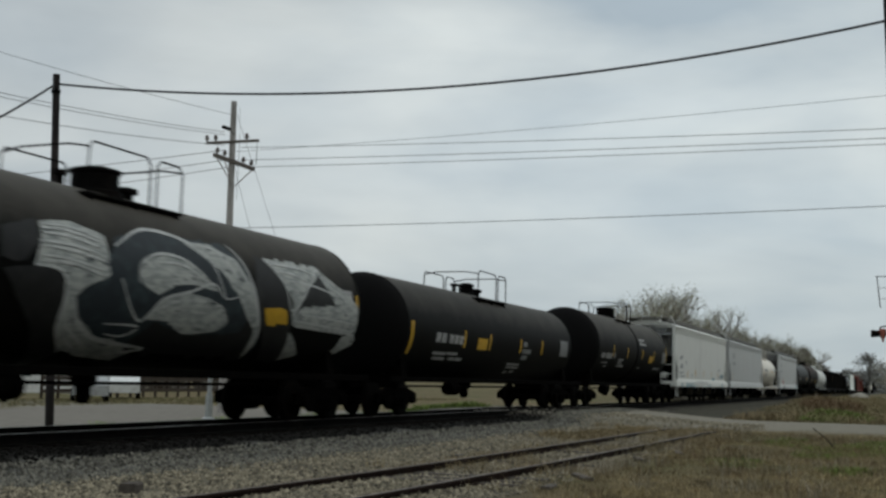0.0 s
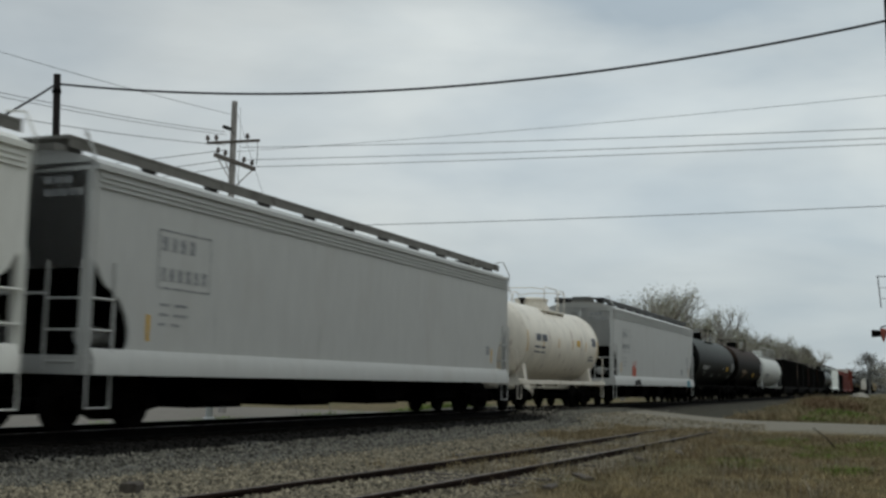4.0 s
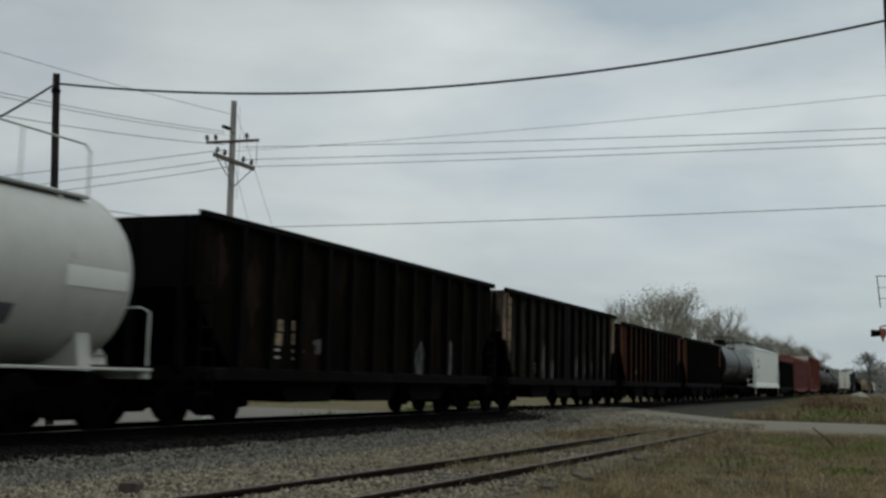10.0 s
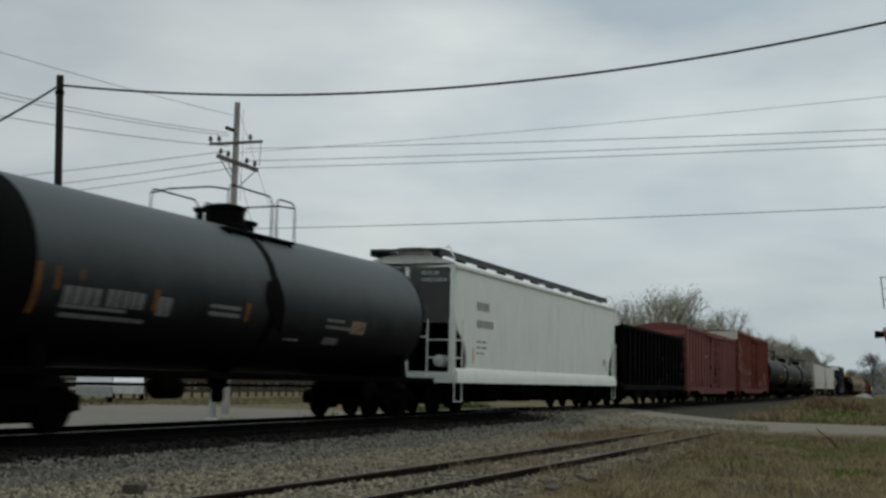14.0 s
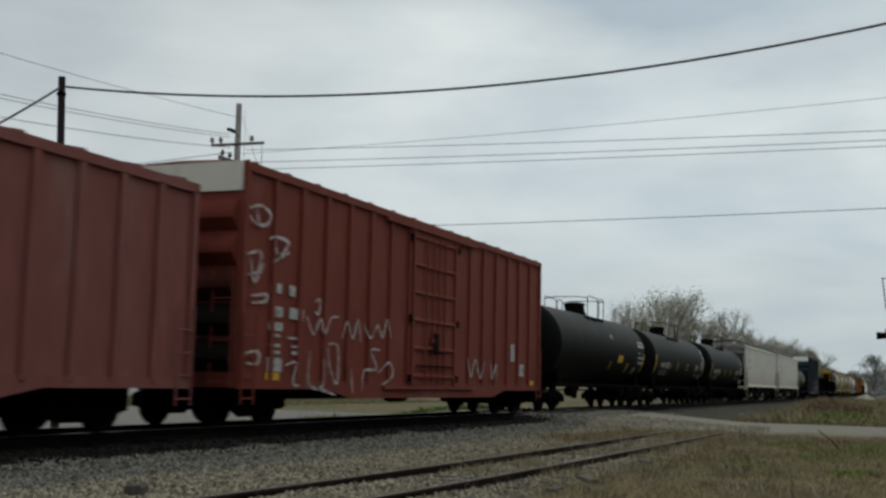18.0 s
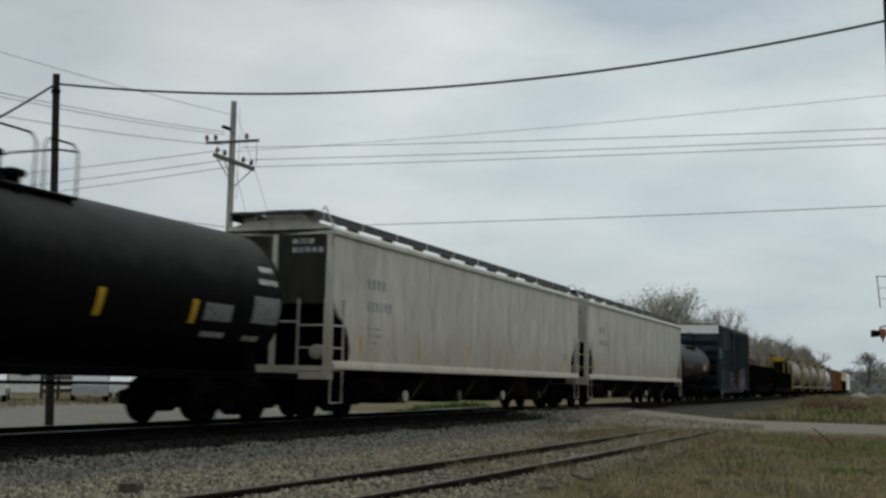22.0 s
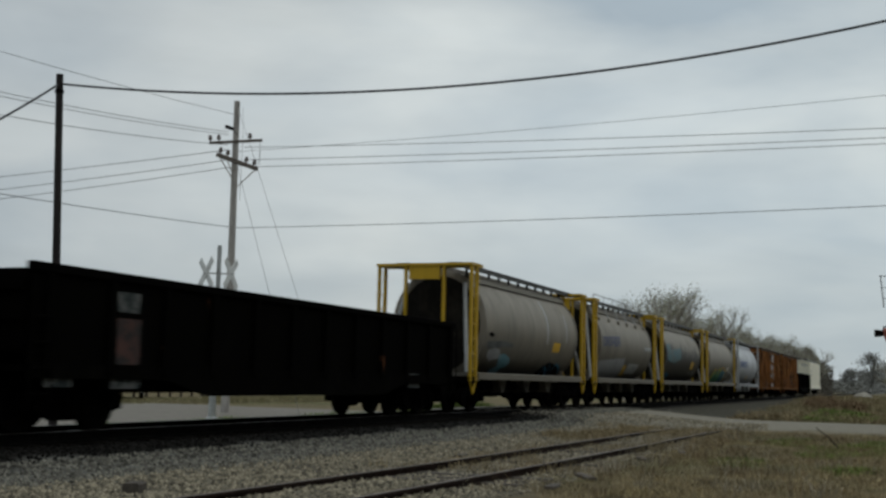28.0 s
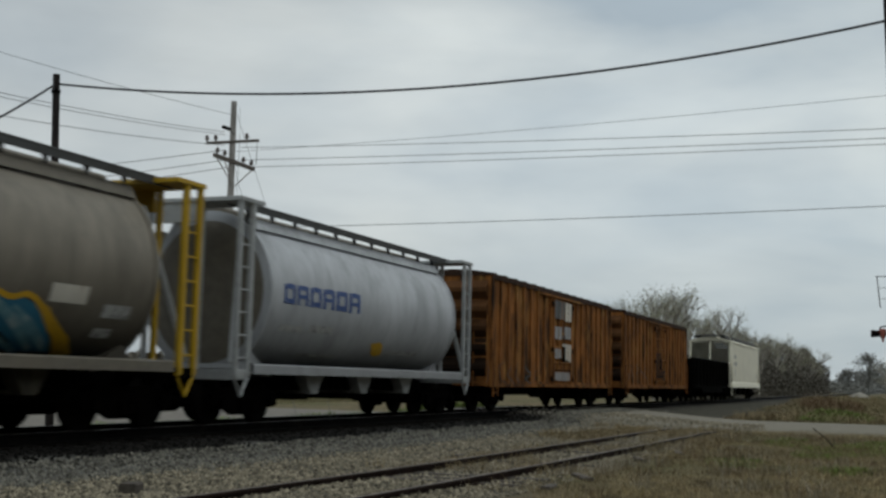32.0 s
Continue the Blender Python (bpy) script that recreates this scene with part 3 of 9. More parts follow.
def ground_material():
    m, ns, ln, bsdf = nodes_of("trackside_ground")
    tc = ns.new("ShaderNodeTexCoord")
    warp = ns.new("ShaderNodeTexNoise")
    warp.inputs["Scale"].default_value, warp.inputs["Detail"].default_value = 0.55, 6
    ln.new(tc.outputs["Object"], warp.inputs["Vector"])
    mv = ns.new("ShaderNodeVectorMath")
    mv.operation = "MULTIPLY_ADD"
    mv.inputs[1].default_value = (2.6, 1.7, 0)
    ln.new(warp.outputs["Color"], mv.inputs[0])
    off = ns.new("ShaderNodeVectorMath")
    off.inputs[1].default_value = (-1.3, -0.85, 0)
    ln.new(tc.outputs["Object"], off.inputs[0])
    ln.new(off.outputs["Vector"], mv.inputs[2])
    xyz = ns.new("ShaderNodeSeparateXYZ")
    ln.new(mv.outputs["Vector"], xyz.inputs["Vector"])

    def span(axis, lo, hi, soft):
        a, b, mul = ns.new("ShaderNodeMapRange"), ns.new("ShaderNodeMapRange"), ns.new("ShaderNodeMath")
        mul.operation = "MULTIPLY"
        for r, f0, f1 in ((a, lo - soft, lo + soft), (b, hi + soft, hi - soft)):
            r.inputs["From Min"].default_value, r.inputs["From Max"].default_value = f0, f1
            ln.new(xyz.outputs[axis], r.inputs["Value"])
        ln.new(a.outputs["Result"], mul.inputs[0])
        ln.new(b.outputs["Result"], mul.inputs[1])
        return mul.outputs["Value"]

    def times(a, b):
        mul = ns.new("ShaderNodeMath")
        mul.operation = "MULTIPLY"
        ln.new(a, mul.inputs[0])
        ln.new(b, mul.inputs[1])
        return mul.outputs["Value"]

    def speckle(c0, c1, scale, detail=8, lo=0.32, hi=0.7):
        n, r = ns.new("ShaderNodeTexNoise"), ns.new("ShaderNodeValToRGB")
        n.inputs["Scale"].default_value, n.inputs["Detail"].default_value, n.inputs["Roughness"].default_value = scale, detail, 0.75
        ln.new(tc.outputs["Object"], n.inputs["Vector"])
        r.color_ramp.elements[0].position, r.color_ramp.elements[1].position = lo, hi
        r.color_ramp.elements[0].color, r.color_ramp.elements[1].color = (*c0, 1), (*c1, 1)
        ln.new(n.outputs["Fac"], r.inputs["Fac"])
        return r.outputs["Color"]

    def lay(last, colour, mask):
        mix = ns.new("ShaderNodeMix")
        mix.data_type = "RGBA"
        ln.new(mask, mix.inputs["Factor"])
        ln.new(last, mix.inputs["A"])
        ln.new(colour, mix.inputs["B"])
        return mix.outputs["Result"]

    def patches(scale, lo, hi):
        n, r = ns.new("ShaderNodeTexNoise"), ns.new("ShaderNodeMapRange")
        n.inputs["Scale"].default_value, n.inputs["Detail"].default_value = scale, 5
        ln.new(tc.outputs["Object"], n.inputs["Vector"])
        r.inputs["From Min"].default_value, r.inputs["From Max"].default_value = lo, hi
        ln.new(n.outputs["Fac"], r.inputs["Value"])
        return r.outputs["Result"]

    last = speckle((0.045, 0.038, 0.022), (0.22, 0.172, 0.092), 3.0)
    last = lay(last, speckle((0.045, 0.045, 0.02), (0.13, 0.13, 0.055), 4.0), patches(0.16, 0.5, 0.64))
    gravel = speckle((0.055, 0.05, 0.038), (0.25, 0.22, 0.16), 9.0)
    gravel = lay(gravel, speckle((0.05, 0.044, 0.033), (0.17, 0.15, 0.115), 11.0), patches(0.8, 0.5, 0.62))
    last = lay(last, gravel, times(span(1, 5.6, 11.2, 0.9), span(0, -30, 60, 3)))
    last = lay(last, speckle((0.06, 0.053, 0.042), (0.12, 0.105, 0.085), 5.0), times(patches(0.5, 0.56, 0.66), span(1, 4, 10.4, 1)))
    last = lay(last, speckle((0.03, 0.03, 0.027), (0.2, 0.195, 0.175), 14.0), span(1, 9.7, 17.0, 0.5))
    # near-black strip: oily ballast with the train's shadow painted in
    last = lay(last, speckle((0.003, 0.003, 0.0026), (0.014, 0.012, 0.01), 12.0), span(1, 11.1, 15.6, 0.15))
    last = lay(last, speckle((0.02, 0.019, 0.014), (0.085, 0.078, 0.058), 5.0), times(span(1, 6.4, 11.6, 0.7), span(0, 48, 300, 3)))
    last = lay(last, speckle((0.165, 0.15, 0.12), (0.235, 0.215, 0.172), 3.0), times(span(0, 37.4, 47.6, 0.7), span(1, -80, 200, 1)))
    last = lay(last, speckle((0.145, 0.132, 0.115), (0.215, 0.197, 0.17), 3.0), times(span(1, 19.6, 34.0, 1.2), span(0, -200, 48, 2)))
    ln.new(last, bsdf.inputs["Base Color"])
    bsdf.inputs["Roughness"].default_value, bsdf.inputs["Specular IOR Level"].default_value = 0.95, 0.1
    bn, bt = ns.new("ShaderNodeBump"), ns.new("ShaderNodeTexNoise")
    bt.inputs["Scale"].default_value, bt.inputs["Detail"].default_value = 18, 6
    bn.inputs["Strength"].default_value, bn.inputs["Distance"].default_value = 0.6, 0.04
    ln.new(tc.outputs["Object"], bt.inputs["Vector"])
    ln.new(bt.outputs["Fac"], bn.inputs["Height"])
    ln.new(bn.outputs["Normal"], bsdf.inputs["Normal"])
    return m


def build_ground():
    xs = spread([(-3500, -400, 620), (-400, -40, 60), (-40, 4, 4), (4, 60, 0.5), (60, 120, 2), (120, 300, 9), (300, 800, 60), (800, 3500, 540)])
    ys = spread([(-3500, -400, 620), (-400, -20, 40), (-20, 0, 2), (0, 32, 0.4), (32, 80, 4), (80, 400, 40), (400, 3500, 620)])
    s = Shape()
    s.v = [(x, y, ground_z(x, y)) for x in xs for y in ys]
    k = len(ys)
    s.f = [(i * k + j, (i + 1) * k + j, (i + 1) * k + j + 1, i * k + j + 1) for i in range(len(xs) - 1) for j in range(k - 1)]
    ob = new("ground", s.mesh("ground", ground_material(), 180))
    tagged(ob, "flat trackside ground of gravel, dry grass and dirt", "ground", kind="structure")


build_ground()


# ---- the two tracks
def rail_ring(y, top):
    h, hw, w, f = 0.17, 0.037, 0.009, 0.07
    return [(y - f, top - h), (y + f, top - h), (y + f, top - h + 0.012), (y + w, top - h + 0.03), (y + w, top - 0.045), (y + hw, top - 0.035),
            (y + hw, top - 0.008), (y + hw - 0.01, top), (y - hw + 0.01, top), (y - hw, top - 0.008), (y - hw, top - 0.035), (y - w, top - 0.045),
            (y - w, top - h + 0.03), (y - f, top - h + 0.012)]


def bent_rail(name, parent, line, top, material):
    """A rail along line: a list of (x, y)."""
    s = Shape()
    n = 14
    for x, y in line:
        s.v += [(x, yy, zz) for yy, zz in rail_ring(y, top(x))]
    for i in range(len(line) - 1):
        for j in range(n):
            a, b = i * n + j, i * n + (j + 1) % n
            s.f.append((a, b, b + n, a + n))
    s.f += [tuple(range(n))[::-1], tuple(range(len(s.v) - n, len(s.v)))]
    return part(name, s, material, parent)


main_track = thing("track_main", "straight main line of worn steel rails on timber ties", "railway track", kind="structure")
for side in (-0.755, 0.755):
    r = bent_rail("rail", main_track, [(-120, TRACK_Y + side), (900, TRACK_Y + side)], lambda x: 0.0, M["steel_black"])
    head = Shape().box(-120, 900, TRACK_Y + side - 0.026, TRACK_Y + side + 0.026, 0.0, 0.003)
    part("rail_head", head, M["tread"], r, "bright worn running surface")


def siding_y(x):
    return 6.16 + 0.55 * math.exp(-(x - 6) / 6.5) - 0.004 * (x - 20)


def siding_top(x):
    return -0.345 - 0.05 * smooth_step(33, 39, x)


siding = thing("track_siding", "disused rusty siding half buried in gravel", "railway track", kind="structure")
for side, end in ((-0.755, 39.0), (0.755, 37.2)):
    bent_rail("rail", siding, [(x, siding_y(x) + side) for x in spread([(-20, 4, 4), (4, end, 1.0)])], siding_top, M["rail_rust"])
    part("rail_head", Shape().add([(x, siding_y(x) + side + d, siding_top(x) + .002) for x in spread([(-20, 4, 4), (4, end, 1.0)]) for d in (-.024, .024)], [(2 * i, 2 * i + 2, 2 * i + 3, 2 * i + 1) for i in range(len(spread([(-20, 4, 4), (4, end, 1.0)])) - 1)]), M["rail_top"], siding, "dull worn rail top")


def timber(length, w, h, seed, mat="tie"):
    rnd = random.Random(seed)
    s = Shape()
    c = 0.02
    ring = [(-w / 2 + c, -h), (w / 2 - c, -h), (w / 2, -h + c), (w / 2, -c), (w / 2 - c, 0), (-w / 2 + c, 0), (-w / 2, -c), (-w / 2, -h + c)]
    s.prism_y(ring, -length / 2, length / 2)
    s.v = [(x + rnd.uniform(-.008, .008), y + rnd.uniform(-.015, .015), z + rnd.uniform(-.006, .006)) for x, y, z in s.v]
    return s.mesh("tie", M[mat], 30)


tie_meshes = [timber(2.6, 0.22, 0.18, i) for i in range(4)]
# main-line ties: oil and the train's shadow both in the colour
M["tie_dark"] = surface("oily_shaded_black_tie_timber", (0.007, 0.006, 0.005), 0.95, 0, [((0.02, 0.016, 0.012), 5, 0.55, 0.75)], 12, 0, 0.25, 0.4, 40, 0.25, gloss=0.05)
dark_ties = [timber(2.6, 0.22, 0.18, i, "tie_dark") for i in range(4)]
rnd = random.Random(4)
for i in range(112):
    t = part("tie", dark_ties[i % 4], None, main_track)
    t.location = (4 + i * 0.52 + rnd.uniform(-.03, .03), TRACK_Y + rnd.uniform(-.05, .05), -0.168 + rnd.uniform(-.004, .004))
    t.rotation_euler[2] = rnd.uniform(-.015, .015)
for i in range(56):
    x = 4 + i * 0.56 + rnd.uniform(-.06, .06)
    t = part("tie", tie_meshes[i % 4], None, siding)
    t.location = (x, siding_y(x) + rnd.uniform(-.1, .1), -0.465 + rnd.uniform(-.04, .02))
    t.rotation_euler[2] = rnd.uniform(-.05, .05)
# ---- poles, wires, the crossing's signals
def insulator(s, x, y, z):
    s.turn_z([(z, 0.03), (z + 0.07, 0.03), (z + 0.08, 0.085), (z + 0.15, 0.09), (z + 0.18, 0.05), (z + 0.23, 0.075), (z + 0.26, 0.035)], 8, x, y)


def utility_pole(x, y, h, base):
    p = thing("utility_pole", "tall grey wooden utility pole with two crossarms and insulators", "utility pole", at=(x, y, base))
    part("pole", Shape().tube([(0, 0, 0), (-0.03, 0, h * .5), (-0.1, 0, h)], 0.17, 12, 0.115), M["pole_wood"], p)
    zt = h - 1.62
    # upper arm runs across the line of sight, the lower one lies askew
    arm = part("crossarm", Shape().soft_box(-1.06, 1.06, -0.17, -0.07, -0.055, 0.055, 0.012), M["arm_wood"], p)
    arm.location, arm.rotation_euler = (-.07, 0, zt - .06), Euler((0, radians(-6.5), radians(-57)))
    for dx in (-1.0, -0.66, 0.58):
        s = Shape()
        insulator(s, dx, -0.12, 0.055)
        part("insulator", s, M["insulator"], arm)
    s = Shape().soft_box(-0.98, 0.98, -0.18, -0.06, -0.08, 0.08, 0.012)
    arm2 = part("crossarm", s, M["arm_wood"], p)
    arm2.location, arm2.rotation_euler = (-0.05, -0.02, h - 2.5), Euler((0, radians(9), radians(-24)))
    for dx in (-0.85, -0.5, 0.4, 0.8):
        s = Shape()
        insulator(s, dx, -0.12, 0.08)
        part("insulator", s, M["insulator"], arm2)
    for a, b in (((-0.85, .2, h - 2.45), (-0.08, -.1, h - 3.45)), ((-0.45, .1, h - 2.5), (-0.08, -.1, h - 3.4)), ((0.8, -.45, h - 2.65), (0.0, -.1, h - 3.5))):
        part("brace", Shape().tube([a, b], 0.022, 6), M["pole_wood"], p)
    part("bracket", Shape().soft_box(-0.98, -0.52, -0.2, -0.04, h - 1.3, h - 1.18, .03).tube([(-.55, -.1, h - 1.24), (-.05, -.1, h - 1.42)], .015), M["steel_black"], p)
    part("ground_wire", Shape().tube([(0.2, -.1, h - 0.2), (0.28, -.1, h - 1.5), (0.16, -0.15, h - 4)], 0.008, 5), M["wire"], p)
    part("jumper", Shape().tube([(-.12, -.13, h - .1), (-.34, -.16, h - .35), (-.3, -.16, h - .7), (-.14, -.14, h - .95)], .012, 5), M["wire"], p)
    part("jumper", Shape().tube([(.55, -.75, h - 1.5), (.5, -.8, h - 2.0), (.62, -.7, h - 2.5)], .014, 5), M["wire"], p)
    for top, out in ((h - .5, 1.62), (h - 2.7, 1.1)):
        part("guy_wire", Shape().tube([(0, -.1, top), (out, -2.5 * out, .05)], .008, 5), M["wire_pale"], p)
    return p


def wire(a, b, sag, r, material, label, group="overhead wires"):
    n = 24
    pts = []
    for i in range(n + 1):
        t = i / n
        q = Vector(a).lerp(Vector(b), t)
        q.z -= sag * 4 * t * (1 - t)
        pts.append(q)
    ob = new("overhead_wire", Shape().tube(pts, r, 5).mesh("overhead_wire", material))
    return tagged(ob, label, "wire", group)


POLE2 = (38.79, 25.06)
utility_pole(*POLE2, 12.6, -0.6)
P2TOP = 12.15

near_pole = thing("street_pole", "slim dark pole standing behind the track", "pole", at=(21.72, 18.75, -0.62))
part("pole", Shape().tube([(0, 0, 0), (-0.25, 0, 4.3), (-0.52, 0, 8.66)], 0.105, 12, 0.085), M["pole_dark"], near_pole)
part("clamp", Shape().turn_z([(8.2, .11), (8.28, .11)], 12, -.5, 0), M["steel_black"], near_pole)

edge_pole = thing("utility_pole", "dark wooden pole beside the road", "utility pole", at=(22.7, -0.09, -0.5))
part("pole", Shape().tube([(0, 0, 0), (0, 0.135, 5), (0, 0.285, 10.5)], 0.15, 12, 0.11), M["pole_dark"], edge_pole)

wire((21.22, 18.7, 7.8), (22.7, 0.16, 7.98), 0.72, 0.028, M["wire"], "thick black cable sagging between two poles")
wire((21.2, 18.75, 7.8), (8, 15.5, 1.6), 0.5, 0.028, M["wire"], "thick black cable sagging between two poles")
px, py = POLE2
def over_track(dx, z0, zr, sag, r, mat):
    """A wire from the pole over the track; zr is its height where it passes y = 0.5."""
    t = (py - 0.5) / (py + 30)
    wire((px + dx, py, z0), (40.5, -30, (zr + 4 * sag * t * (1 - t) - (1 - t) * z0) / t), sag, r, M[mat], "power line strung over the track")


over_track(.6, 10.24, 9.6, .35, .013, "wire_pale")
over_track(0.6, 9.72, 9.28, .3, .013, "wire_pale")
over_track(0.8, 9.46, 9.1, .3, .013, "wire_pale")
over_track(0.0, 9.95, 10.64, .6, .009, "wire_pale")
over_track(0.0, 6.83, 6.95, .4, .014, "wire_pale")
for dx, z0, z1, sag in ((-0.6, 9.9, 9.7, .5), (-0.2, 9.6, 9.2, .7), (0.4, 9.45, 8.8, .8)):
    wire((px + dx, py, z0), (42 + dx, 80, z1), sag, 0.015, M["wire_pale"], "power line running along the road")
for dx, dz, zm, r in ((0, 11.45, 10.55, .010), (-.7, 10.62, 9.27, .012), (-.6, 10.52, 9.15, .012), (-.6, 10.1, 8.58, .013), (0, 6.85, 6.22, .015)):
    wire((px + dx, py, dz), (-16, 26, dz - 0.4), (dz - .1 - zm) / .7, r, M["wire_pale"], "power line running beside the track")


def crossbuck(parent, x, y, z, turn):
    for tilt in (45, -45):
        b = part("blade", Shape().soft_box(-0.61, 0.61, -0.012, 0.012, -0.115, 0.115, 0.004), M["sign_white"], parent)
        b.location = (x + (.03 if tilt > 0 else 0), y, z)
        b.rotation_euler = Euler((0, radians(tilt), radians(turn)))


mast = thing("crossing_sign", "silver crossing mast with two weathered crossbuck signs", "railway sign", at=(30.13, 19.93, -0.62))
part("mast", Shape().tube([(0, 0, 0), (0.02, 0, 5.6)], 0.07, 10), M["galv"], mast)
part("base", Shape().turn_z([(0, .22), (.25, .2), (.3, .12), (1.0, .11)], 10), M["galv"], mast)
crossbuck(mast, -0.21, 0.32, 4.72, -119)
crossbuck(mast, 0.21, -0.32, 4.72, 7)
part("arm", Shape().tube([(-.25, .38, 4.72), (0, 0, 4.72), (.25, -.38, 4.72)], .025, 6), M["galv"], mast)

flasher = thing("crossing_signal", "crossing signal with a hooded red lamp beside the road", "railway signal", at=(36.0, 0.3, -0.4))
part("mast", Shape().tube([(0, 0, 0), (0, 0, 4.9)], 0.06, 10), M["galv"], flasher)
part("hood", Shape().turn_y([(.38, .05), (.41, .085), (.5, .10), (.655, .115), (.66, .095)], 14, 0, 3.02), M["steel_black"], flasher, "black lamp hood")
part("lens", Shape().turn_z([(2.77, .012), (2.88, .05), (3.0, .1), (3.14, .1), (3.17, .06)], 12, 0, .33), M["lens_red"], flasher, "dull red signal lens")
part("backing_rim", Shape().turn_y([(.20, .12), (.235, .12)], 14, 0, 3.05), M["sign_white"], flasher)
part("arm", Shape().tube([(0, 0, 3.24), (0, .3, 3.24), (0, .4, 3.2), (0, .42, 3.1)], .022, 6), M["steel_black"], flasher)
part("guard_frame", Shape().tube([(0, 0, 4.71), (0, .5, 4.71)], .014, 5).tube([(0, .46, 4.71), (0, .38, 3.78)], .016, 5), M["rail_rust"], flasher, "thin rusty guard frame")
for z, y in ((4.37, .43), (4.05, .4)):
    part("guard_bar", Shape().tube([(0, 0, z), (0, y, z)], .008, 5), M["rail_rust"], flasher)


# ---- trees beyond the track
def grow(s, leaves, rnd, p, d, length, r, depth):
    q = p + d * length
    mid = p.lerp(q, 0.5) + Vector((rnd.uniform(-1, 1), rnd.uniform(-1, 1), 0)) * length * 0.06
    s.tube([p, mid, q], r, 5 if depth < 2 else 3, r * 0.62)
    if depth >= 4:
        for _ in range(14):
            c = q + Vector((rnd.gauss(0, .24), rnd.gauss(0, .24), rnd.gauss(0, .24)))
            leaf(leaves, rnd, c, rnd.uniform(.03, .065))
        return
    for _ in range(rnd.choice((3, 3, 4)) if depth else 5):
        a, b = rnd.uniform(0, 2 * math.pi), rnd.uniform(.3, .75)
        side = Vector((math.cos(a), math.sin(a), 0))
        nd = (d * math.cos(b) + side * math.sin(b) + Vector((0, 0, .15))).normalized()
        grow(s, leaves, rnd, p.lerp(q, rnd.uniform(.55, 1.0)), nd, length * rnd.uniform(.55, .8), r * .55, depth + 1)


def leaf(s, rnd, c, size):
    a, b = Vector((rnd.gauss(0, 1), rnd.gauss(0, 1), rnd.gauss(0, 1))).normalized(), Vector((rnd.gauss(0, 1), rnd.gauss(0, 1), rnd.gauss(0, 1))).normalized()
    s.add([c - a * size, c + b * size * .7, c + a * size, c - b * size * .7], [(0, 1, 2, 3)])


def tree(seed, h):
    rnd = random.Random(seed)
    t = thing("tree", "budding spring tree with a thin grey-brown crown", "tree", "trees along the line")
    s, leaves = Shape(), Shape()
    grow(s, leaves, rnd, Vector((0, 0, -.3)), Vector((0, 0, 1)), h * .30, h * .022, 0)
    top = max(v[2] for v in s.v)
    k = h / top
    s.v = [(x * k, y * k, z * k) for x, y, z in s.v]
    leaves.v = [(x * k, y * k, z * k) for x, y, z in leaves.v]
    part("trunk", s, M["bark"], t)
    part("crown", leaves, M["leaf"], t, "thin crown of small opening leaves", 0)
    return t


trees = [tree(i, 10.0) for i in (3, 8, 15)]
rnd = random.Random(9)
spots = [(109, 25.5, 0.9), (117, 24, 1.08), (125, 25, 1.16), (133, 26, 1.1), (141, 25, 1.1)] + [(148 + 11 * i, 24.5 + rnd.uniform(-1, 3), rnd.uniform(.92, 1.14)) for i in range(19)]
for i, (x, y, k) in enumerate(spots):
    m = pose(x, y, -0.5, 0, 0, rnd.uniform(0, 360))
    if i < 3:
        trees[i].matrix_world = m
        trees[i].scale = (k, k, k * 1.06)
    else:
        c = copy_thing(trees[i % 3], m)
        c.scale = (k, k, k * 1.1)


def brush(name, label, x0, x1, y0, y1, h, count, material, seed, size=(.25, .6)):
    rnd = random.Random(seed)
    s = Shape()
    for _ in range(count):
        x, y = rnd.uniform(x0, x1), rnd.uniform(y0, y1)
        top = h * (.65 + .5 * noise.noise((x * .07, y * .1, seed)))
        c = Vector((x, y, ground_z(x, y) + top * rnd.random() ** 1.25))
        leaf(s, rnd, c, rnd.uniform(*size))
    ob = new(name, s.mesh(name, material, 0))
    return tagged(ob, label, "brush", kind="stuff")


brush("undergrowth", "dense dark leafless undergrowth below the trees", 128, 330, 23, 27, 7.2, 20000, M["brush"], 2, (.16, .42))
brush("thicket", "dense grey-brown bare thicket at the end of the tree line", 215, 394, 23, 29, 13.2, 26000, M["brush"], 4, (.16, .42))
shrub = copy_thing(trees[1], pose(166, 1.9, -0.5, 0, 0, 40))
shrub.scale = (.62, .62, .52)
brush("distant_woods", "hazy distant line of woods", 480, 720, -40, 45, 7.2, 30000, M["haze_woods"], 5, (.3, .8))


def far_tree(x, y, h, w, seed):
    """A full distant crown: leaf clumps round many limbs on a tapered trunk."""
    rnd = random.Random(seed)
    t = thing("distant_tree", "hazy grey-green tree far down the line", "tree", "trees far down the line", at=(x, y, ground_z(x, y)))
    limbs, crown = Shape().tube([(0, 0, -.3), (.1, 0, h * .35), (0, .1, h * .8)], h * .03, 7, h * .008), Shape()
    for _ in range(34):
        a, e, k = rnd.uniform(0, 6.283), rnd.uniform(-.25, 1.45), rnd.uniform(.6, 1.0)
        c = Vector((math.cos(a) * math.cos(e) * w * k, math.sin(a) * math.cos(e) * w * k, h * .52 + math.sin(e) * h * .46 * k))
        limbs.tube([(0, 0, h * .3), (c.x * .5, c.y * .5, h * .35 + c.z * .35), c], h * .009, 4, h * .003)
        for _ in range(46):
            leaf(crown, rnd, c + Vector((rnd.gauss(0, w * .16), rnd.gauss(0, w * .16), rnd.gauss(0, h * .055))), rnd.uniform(.14, .36))
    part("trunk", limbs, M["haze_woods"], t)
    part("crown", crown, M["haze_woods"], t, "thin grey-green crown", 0)


